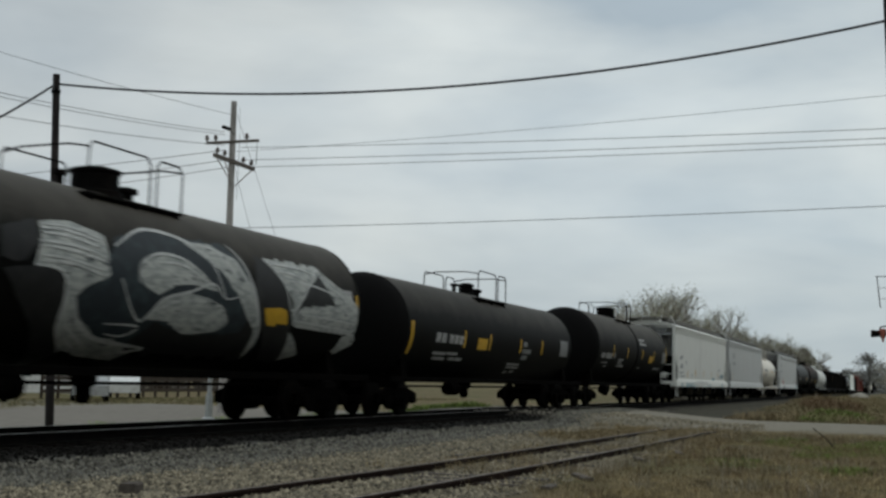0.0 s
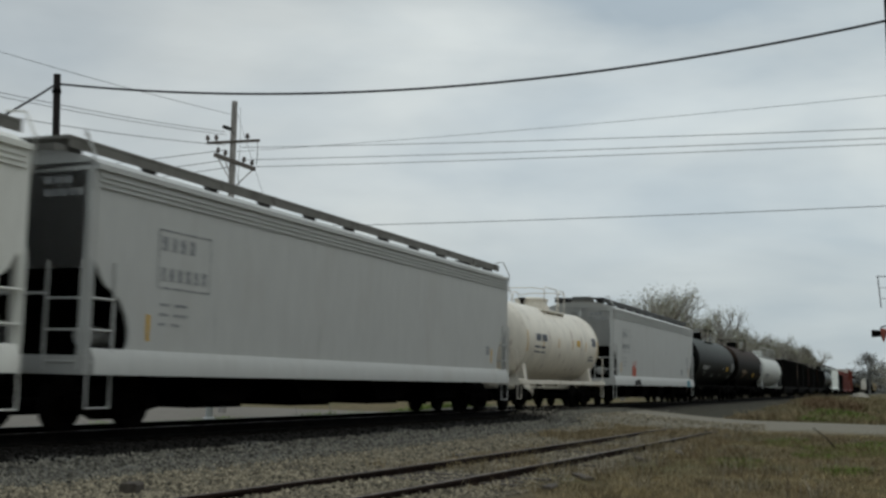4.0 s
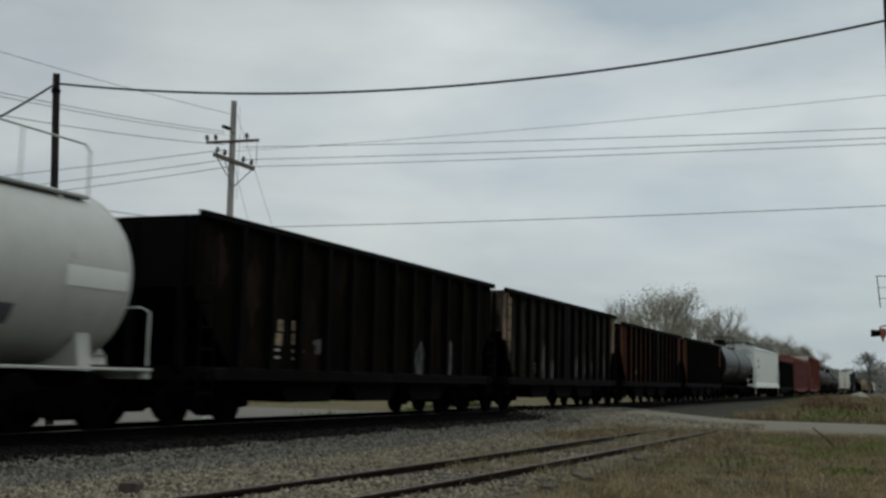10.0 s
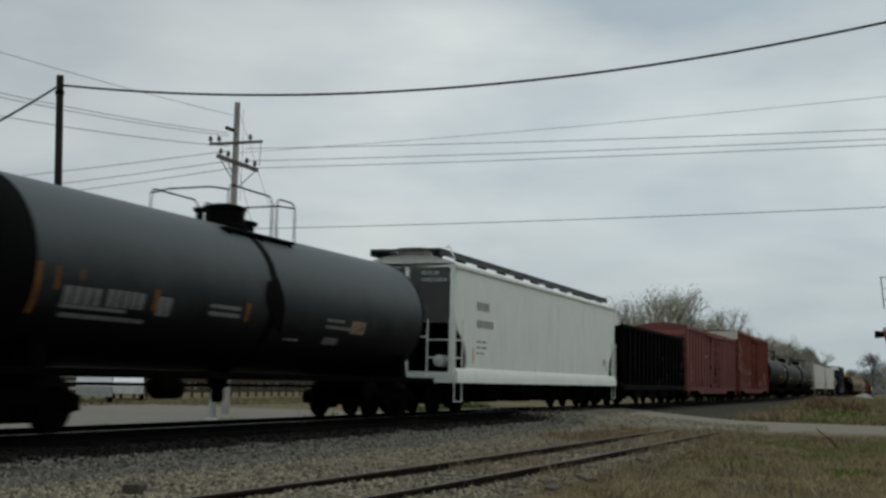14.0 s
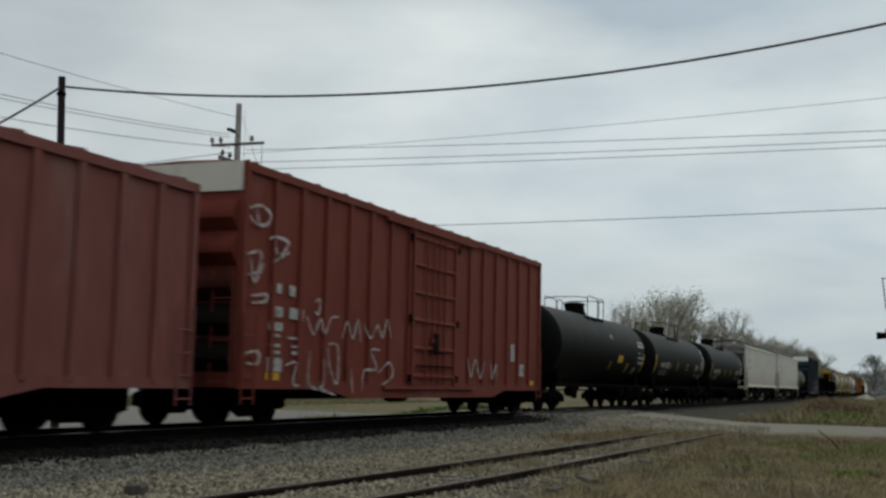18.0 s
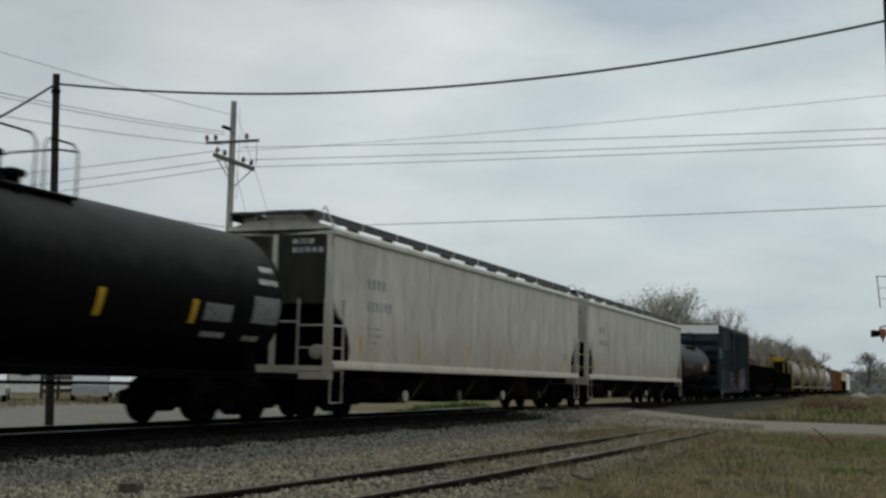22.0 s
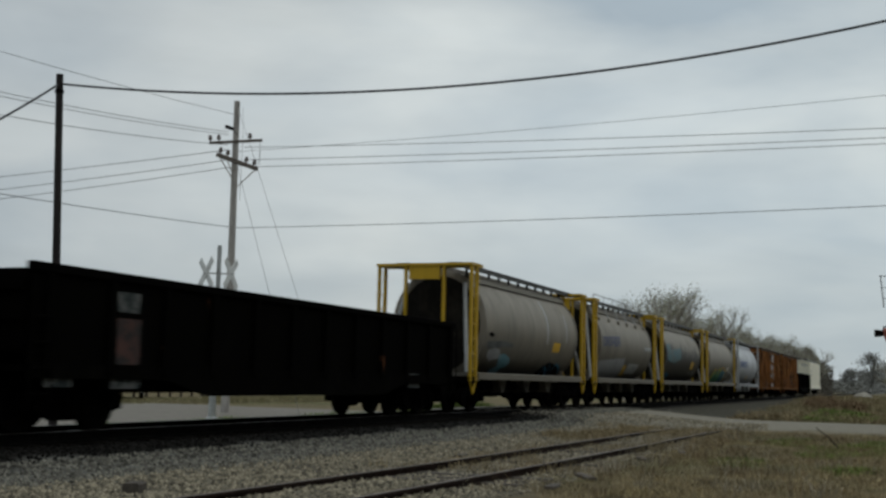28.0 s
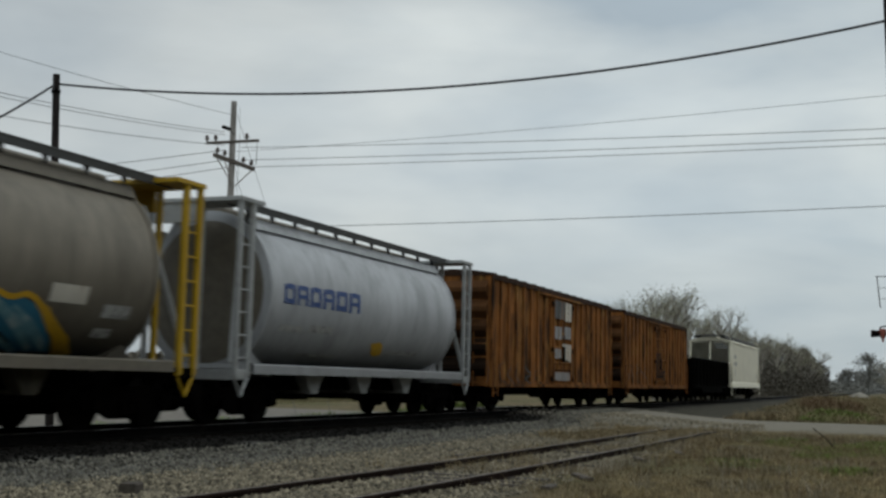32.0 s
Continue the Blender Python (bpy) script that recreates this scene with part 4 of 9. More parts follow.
for x, y, h, w, seed in ((330, 9.5, 11.0, 4.6, 1), (352, 4.0, 8.2, 4.2, 2), (300, -3.6, 11.5, 5.0, 3), (372, 16.5, 7.6, 3.6, 4), (395, 11.5, 8.0, 4.4, 5)):
    far_tree(x, y, h, w, seed)

# added out of view behind the camera: a brush screen against low sky light
brush("woods_behind", "unseen brush screen added behind the camera to block low sky light", -70, 170, -34, -24, 24, 9000, M["brush"], 6, (.9, 2.2))
# ---- rolling stock: parts that all cars share
WHEEL_R, AXLES = 0.457, 0.89
SIDE_FRAME = [(-1.2, .6), (-.62, .74), (.62, .74), (1.2, .6), (1.2, .36), (.78, .34), (.46, .19), (-.46, .19), (-.78, .34), (-1.2, .36)]
fm = Shape()
fm.prism_y(SIDE_FRAME, -1.06, -.94)
for ax in (-AXLES, AXLES):
    fm.turn_y([(-1.16, .07), (-1.15, .13), (-.93, .14)], 10, ax, .457)
for dx in (-.2, 0, .2):
    fm.turn_z([(.27, .085), (.50, .085)], 8, dx, -1.07)
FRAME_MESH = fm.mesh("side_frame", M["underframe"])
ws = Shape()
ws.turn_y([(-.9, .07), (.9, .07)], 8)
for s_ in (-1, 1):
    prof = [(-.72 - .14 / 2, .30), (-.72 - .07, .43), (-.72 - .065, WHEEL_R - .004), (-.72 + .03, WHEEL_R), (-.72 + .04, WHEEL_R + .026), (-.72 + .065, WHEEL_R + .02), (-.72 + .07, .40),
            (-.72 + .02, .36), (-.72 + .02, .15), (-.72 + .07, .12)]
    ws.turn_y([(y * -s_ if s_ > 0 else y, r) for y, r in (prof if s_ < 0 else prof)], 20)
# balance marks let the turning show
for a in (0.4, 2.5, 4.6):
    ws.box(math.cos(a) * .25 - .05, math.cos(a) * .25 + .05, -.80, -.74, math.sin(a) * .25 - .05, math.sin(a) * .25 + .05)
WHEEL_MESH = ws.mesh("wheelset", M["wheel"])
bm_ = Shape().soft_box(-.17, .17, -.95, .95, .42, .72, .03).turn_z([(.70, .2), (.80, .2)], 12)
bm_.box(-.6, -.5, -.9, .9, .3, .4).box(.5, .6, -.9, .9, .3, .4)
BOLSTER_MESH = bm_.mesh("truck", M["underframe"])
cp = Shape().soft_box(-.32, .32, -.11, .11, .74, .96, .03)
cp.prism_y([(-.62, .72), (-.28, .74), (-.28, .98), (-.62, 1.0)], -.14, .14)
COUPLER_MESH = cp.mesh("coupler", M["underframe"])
WHEELS = {-1: [], 1: []}


def truck(car, x):
    t = part("truck", BOLSTER_MESH, None, car)
    t.location.x = x
    for s in (-1, 1):
        f = part("side_frame", FRAME_MESH, None, t)
        if s > 0:
            f.rotation_euler[2] = math.pi
        w = part("wheelset", WHEEL_MESH, None, t)
        w.location = (s * AXLES, 0, WHEEL_R)
        WHEELS[s].append(w)


def car(name, label, category, group, L, tx):
    c = thing(name, label, category, group)
    for s in (-1, 1):
        truck(c, s * tx)
        k = part("coupler", COUPLER_MESH, None, c)
        k.location.x = s * (L / 2 - .32)
        if s > 0:
            k.rotation_euler[2] = math.pi
    return c


def ladder(c, x0, x1, y, z0, z1, step, mat, r=.016, name="ladder"):
    s = Shape().tube([(x0, y, z0), (x0, y, z1)], r * 1.2, 5).tube([(x1, y, z0), (x1, y, z1)], r * 1.2, 5)
    for i in range(int((z1 - z0) / step)):
        z = z0 + .12 + i * step
        s.tube([(x0, y, z), (x1, y, z)], r, 5)
    return part(name, s, mat, c)


def end_ladder(c, x, y0, y1, z0, z1, step, mat, r=.016):
    s = Shape().tube([(x, y0, z0), (x, y0, z1)], r * 1.2, 5).tube([(x, y1, z0), (x, y1, z1)], r * 1.2, 5)
    for i in range(int((z1 - z0) / step)):
        z = z0 + .12 + i * step
        s.tube([(x, y0, z), (x, y1, z)], r, 5)
    return part("end_ladder", s, mat, c)


# paint marks lie on the near face: flat sides by (x, z), tanks by (x, height over the axis)
def on_flat(y):
    return lambda u, v: (u, y - 0.006, v)


def on_tank(R, zc):
    def at(u, v):
        a = math.asin(max(-.999, min(.999, v / R)))
        return (u, -(R + .008) * math.cos(a), zc + (R + .008) * math.sin(a))
    return at


def mark(c, at, rects, mat, name="marking", label=""):
    """Painted patches, each a part. rects: (u0, v0, u1, v1)."""
    for u0, v0, u1, v1 in rects:
        s = Shape()
        n = 1 if abs(v1 - v0) < .12 else 5
        for i in range(n):
            a, b = v0 + (v1 - v0) * i / n, v0 + (v1 - v0) * (i + 1) / n
            s.add([at(u0, a), at(u1, a), at(u1, b), at(u0, b)], [(0, 1, 2, 3)])
        ob = part(name, s, mat, c, label, 0)
    return ob


def stroke(s, at, pts, w, lift=0.0):
    """A painted stroke along pts in (u, v)."""
    pts = [Vector(p) for p in pts]
    fine, last = [], len(pts) - 1
    for i in range(last):
        p0, p1, p2, p3 = pts[max(i - 1, 0)], pts[i], pts[i + 1], pts[min(i + 2, last)]
        k = max(3, int((p2 - p1).length / .12))
        for j in range(k):
            t = j / k
            fine.append(.5 * (2 * p1 + (p2 - p0) * t + (2 * p0 - 5 * p1 + 4 * p2 - p3) * t * t + (3 * p1 - p0 - 3 * p2 + p3) * t ** 3))
    fine.append(pts[-1])
    vs, n = [], len(fine)
    for i, p in enumerate(fine):
        d = (fine[min(i + 1, n - 1)] - fine[max(i - 1, 0)]).normalized()
        side = Vector((-d.y, d.x)) * w / 2 * (.35 + .65 * math.sin(math.pi * min(.92, max(.08, i / (n - 1)))))
        for q in (p + side, p - side):
            x, y, z = at(q.x, q.y)
            vs.append((x, y - lift, z))
    s.add(vs, [(2 * i, 2 * i + 1, 2 * i + 3, 2 * i + 2) for i in range(n - 1)])


def bars(u, v, groups, h, gap=.06):
    """Unreadable writing: groups of block lengths, as plain bars."""
    out = []
    for g in groups:
        out.append((u, v, u + g, v + h))
        u += g + gap
    return out


def scrawl(c, at, u0, u1, v0, v1, mat, seed, w=.07, n=7, label=""):
    rnd = random.Random(seed)
    step = (u1 - u0) / n
    for i in range(n):
        u = u0 + step * (i + .1)
        k = rnd.choice((3, 4, 5))
        pts = [(u + step * rnd.uniform(0, .85), v0 + (v1 - v0) * (j / (k - 1) if i % 2 else 1 - j / (k - 1)) * rnd.uniform(.8, 1)) for j in range(k)]
        s = Shape()
        stroke(s, at, pts, w * rnd.uniform(.7, 1.3), .001 * (i % 5))
        part("graffiti", s, mat, c, label, 0)


def spray_line(c, at, pts, w, mat, label=""):
    s = Shape()
    stroke(s, at, pts, w, .014)
    return part("graffiti", s, mat, c, label, 0)


def blob(c, at, u, v, ru, rv, mat, seed, label="", lift=0.0, teeth=.25, n=22):
    rnd = random.Random(seed)
    rings = [[(u + ru * k * (1 + rnd.uniform(-teeth, teeth) * (k == 1)) * math.cos(2 * math.pi * j / n), v + rv * k * (1 + rnd.uniform(-teeth, teeth) * (k == 1)) * math.sin(2 * math.pi * j / n))
              for j in range(n)] for k in (.33, .66, 1)]
    s = Shape()
    pts = [at(u, v)] + [at(*p) for ring in rings for p in ring]
    s.add([(x, y - lift, z) for x, y, z in pts], [(0, 1 + j, 1 + (j + 1) % n) for j in range(n)] +
          [(1 + k * n + j, 1 + (k + 1) * n + j, 1 + (k + 1) * n + (j + 1) % n, 1 + k * n + (j + 1) % n) for k in range(2) for j in range(n)])
    return part("graffiti", s, mat, c, label, 0)


def patch(c, at, outline, mat, layer, label=""):
    """A painted area with a ragged edge, laid in thin strips so that it follows the surface. outline: corners in (u, v)."""
    pts = []
    for i, p in enumerate(outline):
        a, b = Vector(p), Vector(outline[(i + 1) % len(outline)])
        k = max(1, int((b - a).length / .18))
        for j in range(k):
            q = a.lerp(b, j / k)
            pts.append((q.x + .06 * noise.noise((q.x * 3, q.y * 3, layer)), q.y + .06 * noise.noise((q.x * 3, q.y * 3, layer + 9))))
    v0, v1 = min(p[1] for p in pts), max(p[1] for p in pts)
    n = max(2, int((v1 - v0) / .05))

    def cuts(v):
        out = []
        for i, (ax, ay) in enumerate(pts):
            bx, by = pts[(i + 1) % len(pts)]
            if (ay > v) != (by > v):
                out.append(ax + (bx - ax) * (v - ay) / (by - ay))
        return sorted(out)
    s = Shape()
    for k in range(n):
        a, b = v0 + (v1 - v0) * max(.02, k) / n, v0 + (v1 - v0) * min(n - .02, k + 1) / n
        ca, cb = cuts(a), cuts(b)
        if len(ca) != len(cb):
            ca = cb = cuts((a + b) / 2)
        a, b = v0 + (v1 - v0) * k / n, v0 + (v1 - v0) * (k + 1) / n
        for j in range(0, len(ca) - 1, 2):
            q = [at(ca[j], a), at(ca[j + 1], a), at(cb[j + 1], b), at(cb[j], b)]
            s.add([(x, y - .002 * layer, z) for x, y, z in q], [(0, 1, 2, 3)])
    s.weld()
    return part("graffiti", s, mat, c, label, 0)
# ---- tank cars
def tank_car(label, L, R=1.52, zc=2.5, mat="tank_black", head=None, rail=1.8, rail_mat="steel_black", dome=(.42, .42), seam=None, frame_mat="underframe",
             walk_full=False, dome_mat=None, dome_x=0.0, platform=False, grow=0.0, saddle_mat=None):
    c = car("tank_car", label, "tank car", "freight train", L, L / 2 - 2.05)
    m, fm_ = M[mat], M[frame_mat]
    hm = M[head] if head else m
    half = L / 2 - .95 + grow
    hd = R * .44
    barrel = Shape().turn_x([(-half + hd, R), (-half * .5, R), (0, R), (half * .5, R), (half - hd, R)], 48, 0, zc)
    part("barrel", barrel, m, c)
    for s in (-1, 1):
        prof = [(s * (half - hd + hd * math.sin(a)), R * (.999 * math.cos(a)) + .0005) for a in [radians(d) for d in (0, 12, 25, 38, 50, 62, 74, 83)]]
        part("tank_head", Shape().turn_x(prof if s > 0 else prof[::-1], 48, 0, zc), hm, c)
        part("head_seam", Shape().turn_x([(s * (half - hd) - .03, R + .004), (s * (half - hd) - .025, R + .012), (s * (half - hd) + .025, R + .012), (s * (half - hd) + .03, R + .004)], 48, 0, zc), hm, c)
    if seam is not None:
        part("belt", Shape().turn_x([(seam - .13, R + .003), (seam - .12, R + .014), (seam + .12, R + .014), (seam + .13, R + .003)], 48, 0, zc), M["steel_black"], c)
    else:
        for x in (-half * .45, half * .05, half * .5):
            part("weld_seam", Shape().turn_x([(x - .015, R + .0005), (x, R + .003), (x + .015, R + .0005)], 48, 0, zc), m, c)
    top = zc + R
    # stub sills, saddles, end platforms
    for s in (-1, 1):
        x0, x1 = sorted((s * (L / 2 - .75), s * (L / 2 - 3.6)))
        part("stub_sill", Shape().soft_box(x0, x1, -.28, .28, .72, 1.02, .03), fm_, c)
        part("saddle", Shape().prism_x([(-1.25, .98), (1.25, .98), (1.15, zc - R * .55), (.7, zc - R * .9), (-.7, zc - R * .9), (-1.15, zc - R * .55)], s * (L / 2 - 2.05) - .16, s * (L / 2 - 2.05) + .16), M[saddle_mat] if saddle_mat else fm_, c)
        xe = s * (L / 2 - .62)
        part("end_sill", Shape().soft_box(*sorted((xe - s * .18, xe)), -1.45, 1.45, .86, 1.04, .02), M[saddle_mat] if saddle_mat else fm_, c)
        for y in (-1.42, 1.42):
            part("step", Shape().tube([(xe, y, .95), (xe, y, .42), (xe - s * .38, y, .42), (xe - s * .38, y, .95)], .02, 5), fm_, c)
        if platform:
            part("end_platform", Shape().box(*sorted((xe - s * .55, xe)), -1.42, 1.42, 1.04, 1.08), fm_, c)
            part("end_handrail", Shape().tube([(xe, -1.38, 1.08), (xe, -1.38, 2.0), (xe, -1.2, 2.08), (xe, 1.2, 2.08), (xe, 1.38, 2.0), (xe, 1.38, 1.08)], .02, 6), M[rail_mat], c)
    for y in (-1.46, 1.46):
        part("side_sill", Shape().soft_box(-L / 2 + .62, L / 2 - .62, y - .04, y + .04, .9 if not walk_full else .99, 1.04, .01), M[rail_mat] if walk_full else fm_, c)
    # top walkway, dome housing, railing
    dr, dh = dome
    part("dome", Shape().turn_z([(top - .12, dr + .08), (top + .03, dr + .08), (top + .05, dr), (top + dh - .08, dr), (top + dh - .05, dr + .04), (top + dh, dr + .04), (top + dh + .06, dr * .6)], 20, dome_x), M[dome_mat or "steel_black"], c, "manway and valve housing")
    pz = top - .24
    pl = 1.35 if not walk_full else half - 1.1
    for y in (-.62, .62):
        part("walkway", Shape().soft_box(dome_x - pl, dome_x + pl, y - .34 if y < 0 else y - .22, y + .22 if y < 0 else y + .34, pz, pz + .05, .01), M["galv"] if walk_full else M[rail_mat], c)
    for k in range(3 if not walk_full else 5):
        x = dome_x - pl * .9 + pl * 1.8 * k / (2 if not walk_full else 4)
        part("walkway_bracket", Shape().prism_x([(-.93, pz), (-.5, pz), (-.86, pz - .3), (-.98, pz - .3)], x - .03, x + .03), M[rail_mat], c)
    rm, rz = M[rail_mat], pz + rail * .5
    spans = [(-1.32, .35), (.55, 1.32)] if not walk_full else [(-pl + .7, -.1), (.3, pl)]
    for y in (-.93, .93) if not walk_full else (-.93,):
        for a, b in spans:
            a, b = a + dome_x, b + dome_x
            part("railing", Shape().tube([(a, y, pz), (a, y, rz - .1), (a + .1, y, rz), (b - .12, y, rz), (b, y, rz - .12), (b, y, pz)], .019, 6), rm, c)
            if walk_full:
                for k in range(1, 4):
                    x = a + (b - a) * k / 4
                    part("railing_post", Shape().tube([(x, y, pz), (x, y, rz)], .016, 5), rm, c)
    if not walk_full:
        for x in (-1.32 + dome_x, 1.32 + dome_x):
            part("railing", Shape().tube([(x, -.93, rz - .1), (x, -.5, rz - .03), (x, .5, rz - .03), (x, .93, rz - .1)], .019, 6), rm, c)
        part("valve", Shape().turn_z([(top - .05, .16), (top + .12, .16), (top + .14, .24), (top + .22, .24), (top + .26, .1)], 12, dome_x + .85), M["steel_black"], c)
        part("valve", Shape().turn_z([(top - .05, .07), (top + .2, .07), (top + .22, .13), (top + .3, .13)], 10, dome_x - .8, .1), M["steel_black"], c)
    # under the belly
    part("outlet_valve", Shape().turn_z([(.42, .1), (.5, .14), (.7, .14), (.75, .22), (zc - R + .03, .26)], 12, 0), fm_, c)
    part("brake_cylinder", Shape().turn_x([(-3.0, .14), (-2.95, .2), (-2.3, .2), (-2.25, .12)], 12, -.6, .72), fm_, c)
    part("brake_pipe", Shape().tube([(-L / 2 + 1, -.4, .78), (0, -.5, .78), (L / 2 - 1, -.4, .78)], .03, 5), fm_, c)
    at = on_tank(R, zc)
    return c, at, half, hd


def tank_marks(c, at, half, hd, ink="white_mark", stripes=True, yellow=True, n=4, big=(.55, .6), seed=1):
    x = -half + hd
    if stripes:
        for s in (-1, 1):
            u = s * (half - hd - .1)
            mark(c, at, [(u - .05, -.4, u + .05, .3)], M["yellow_mark"], "reflector_strip", "yellow reflective strip")
        for k in range(n):
            u = x + (2 * (half - hd)) * (k + 1) / (n + 1)
            mark(c, at, [(u - .04, -.18, u + .04, .16)], M["yellow_mark"], "reflector_strip", "yellow reflective strip")
    mark(c, at, bars(x + 1.05, .0, big, .24, .14), M[ink], "car_number", "faded stencilled lettering")
    mark(c, at, bars(x + .95, -.25, (.5, .16, .4), .07) + bars(x + .95, -.42, (.35, .3, .5), .06), M[ink], "stencil_line", "small stencilled lettering")
    mark(c, at, bars(half - hd - 1.25, -.42, (.6,), .05) + bars(half - hd - 1.25, -.55, (.5, .3), .06) + [(half - hd - .95, .05, half - hd - .35, .38)], M[ink], "stencil_panel", "faded stencil panel")
    if yellow:
        mark(c, at, [(half * .28, -.04, half * .28 + .5, .2)], M["yellow_mark"], "warning_plate", "yellow warning plate")


# ---- covered hoppers with slab sides
def side_outline(a, low, eave):
    """Half outline of the side sheet: its lower corners are cut back in a double curve over the trucks."""
    pts = [(a, eave)]
    for back, z in ((0, 2.74), (.08, 2.64), (.2, 2.46), (.32, 2.34), (.5, 2.26), (.7, 2.12), (.86, 1.9), (.95, 1.66), (.96, 1.5), (.92, 1.38), (.86, low)):
        pts.append((a - back, z))
    return pts


def covered_hopper(label, L, mat="hop_grey", bays=4, eave=4.2, sill_mat=None, roof_walk="grating", deep=False, ribs=3, body=None, group="freight train", bay_mat=None):
    c = car("covered_hopper", label, "hopper car", group, L, L / 2 - 2.0)
    m, sm = M[mat], M[sill_mat or mat]
    a = body or L / 2 - .78
    W, low = 1.5, 1.3
    right = side_outline(a, low, eave)
    ring = [(-x, z) for x, z in right][::-1] + right  # from low left round to low right
    ring = ring[::-1]
    for y, nm in ((-W, "side_sheet"), (W - .05, "side_sheet")):
        part(nm, Shape().prism_y(ring, y, y + .05), m, c)
    for s in (-1, 1):
        e = Shape()
        e.add([(s * a, -W + .05, 2.62), (s * a, W - .05, 2.62), (s * a, W - .05, eave), (s * a, -W + .05, eave)], [(0, 1, 2, 3)])
        e.box(*sorted((s * a, s * (a - .06))), -W + .06, W - .06, 2.62, eave + .12)
        part("end_sheet", e, m, c)
        # sheet painted near-black for the recess's shade; dark plate added to close it
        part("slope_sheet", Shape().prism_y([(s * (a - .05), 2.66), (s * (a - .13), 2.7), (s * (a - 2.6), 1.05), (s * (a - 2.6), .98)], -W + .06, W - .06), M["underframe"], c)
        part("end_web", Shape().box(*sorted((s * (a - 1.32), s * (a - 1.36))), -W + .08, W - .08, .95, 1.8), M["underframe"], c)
        part("end_post", Shape().box(*sorted((s * a, s * (a + .07))), -.06, .06, 1.2, eave), m, c)
        for y in (-W + .02, W - .14):
            part("corner_post", Shape().box(*sorted((s * (a - .04), s * (a + .1))), y, y + .12, .95, eave - .02), m, c)
        part("end_sill", Shape().soft_box(*sorted((s * (a - .12), s * (a + .12))), -W, W, .92, 1.22, .02), sm, c)
        part("draft_sill", Shape().soft_box(*sorted((s * (L / 2 - .5), s * (a - 2.8))), -.26, .26, .72, 1.05, .02), M["underframe"], c)
        x0, x1 = sorted((s * (a + .06), s * (a - .5)))
        ladder(c, x0, x1, -W - .03, 1.0, 2.72, .5, sm, .02)
        end_ladder(c, s * (a + .12), -W + .12, -W + .8, 1.0, 2.72, .5, sm, .02)
        part("end_handrail", Shape().tube([(s * (a + .12), -W + .8, 2.2), (s * (a + .12), W - .1, 2.2)], .022, 5), sm, c)
        part("stirrup", Shape().tube([(x0, -W - .03, 1.0), (x0, -W - .03, .4), (x1, -W - .03, .4), (x1, -W - .03, 1.0)], .02, 5), sm, c)
        part("brake_reservoir", Shape().turn_x([(s * (a - 1.2) - .5, .1), (s * (a - 1.2) - .45, .17), (s * (a - 1.2) + .45, .17), (s * (a - 1.2) + .5, .1)], 12, -.7, 1.55), m, c)
    for y in (-W, W):
        s = -1 if y < 0 else 1
        part("side_sill", Shape().prism_x([(y, .92), (y + s * .10, .92), (y + s * .10, 1.16), (y + s * .02, 1.34), (y, 1.34)] if not deep else [(y, 1.14), (y + s * .09, 1.15), (y + s * .09, 1.22), (y + s * .02, 1.34), (y, 1.34)], -a, a), sm, c)
        part("eave", Shape().prism_x([(y - s * .02, eave - .02), (y + s * .05, eave - .02), (y + s * .05, eave + .07), (y - s * .1, eave + .12)], -a - .05, a + .05), sm, c)
        for k in range(ribs):
            z = eave - .12 - .085 * k
            part("rib", Shape().prism_x([(y, z - .02), (y + s * .03, z - .012), (y + s * .03, z + .012), (y, z + .02)], -a + .05, a - .05), m, c)
    roof = [(-W + .02, eave + .08), (-W * .85, eave + .2), (-W * .5, eave + .33), (0, eave + .38), (W * .5, eave + .33), (W * .85, eave + .2), (W - .02, eave + .08), (0, eave)]
    part("roof", Shape().prism_x(roof, -a, a), m, c)
    part("hatch_trough", Shape().soft_box(-a + .6, a - .6, -.3, .3, eave + .36, eave + .5, .05), m, c)
    wz = 4.66
    for y in (-.86, .86):
        part("running_board", Shape().soft_box(-a - .28, a + .28, y - .24, y + .24, wz, wz + .06, .01).box(-a - .28, a + .28, *sorted((y * 1.28, y * 1.26)), wz - .14, wz), M[roof_walk], c)
        n = 11
        for i in range(n):
            x = -a + .15 + (2 * a - .3) * i / (n - 1)
            part("board_bracket", Shape().prism_x([(y - .2, wz), (y + .2, wz), (y + .1, eave + .18), (y - .1, eave + .18)], x - .012, x + .012), m if deep else M[roof_walk], c)
            part("bracket_end", Shape().box(x - .02, x + .02, *sorted((y * 1.282, y * 1.30)), wz - .14, wz + .06), m if deep else M[roof_walk], c)
    for s in (-1, 1):
        x0, x1 = sorted((s * (a + .02), s * (a + .3)))
        part("end_walk", Shape().box(x0, x1, -.62, .62, wz, wz + .05), M[roof_walk], c)
        part("end_hatch", Shape().soft_box(*sorted((s * (a - .15), s * (a - .75))), -.42, .42, eave + .3, wz + .14, .04), M["board_grey"], c, "raised end hatch")
        part("grab_iron", Shape().tube([(s * (a - .1), -1.12, wz + .1), (s * (a + .12), -1.3, wz + .14), (s * (a + .14), -W, wz - .25), (s * (a + .14), -W, wz - .8)], .02, 5), sm, c)
    # discharge bays
    room = 2 * (a - 2.5)
    w = room / bays
    for k in range(bays):
        x = -room / 2 + w * (k + .5)
        b = Shape()
        hw, bw = w / 2 - .05, w * .2
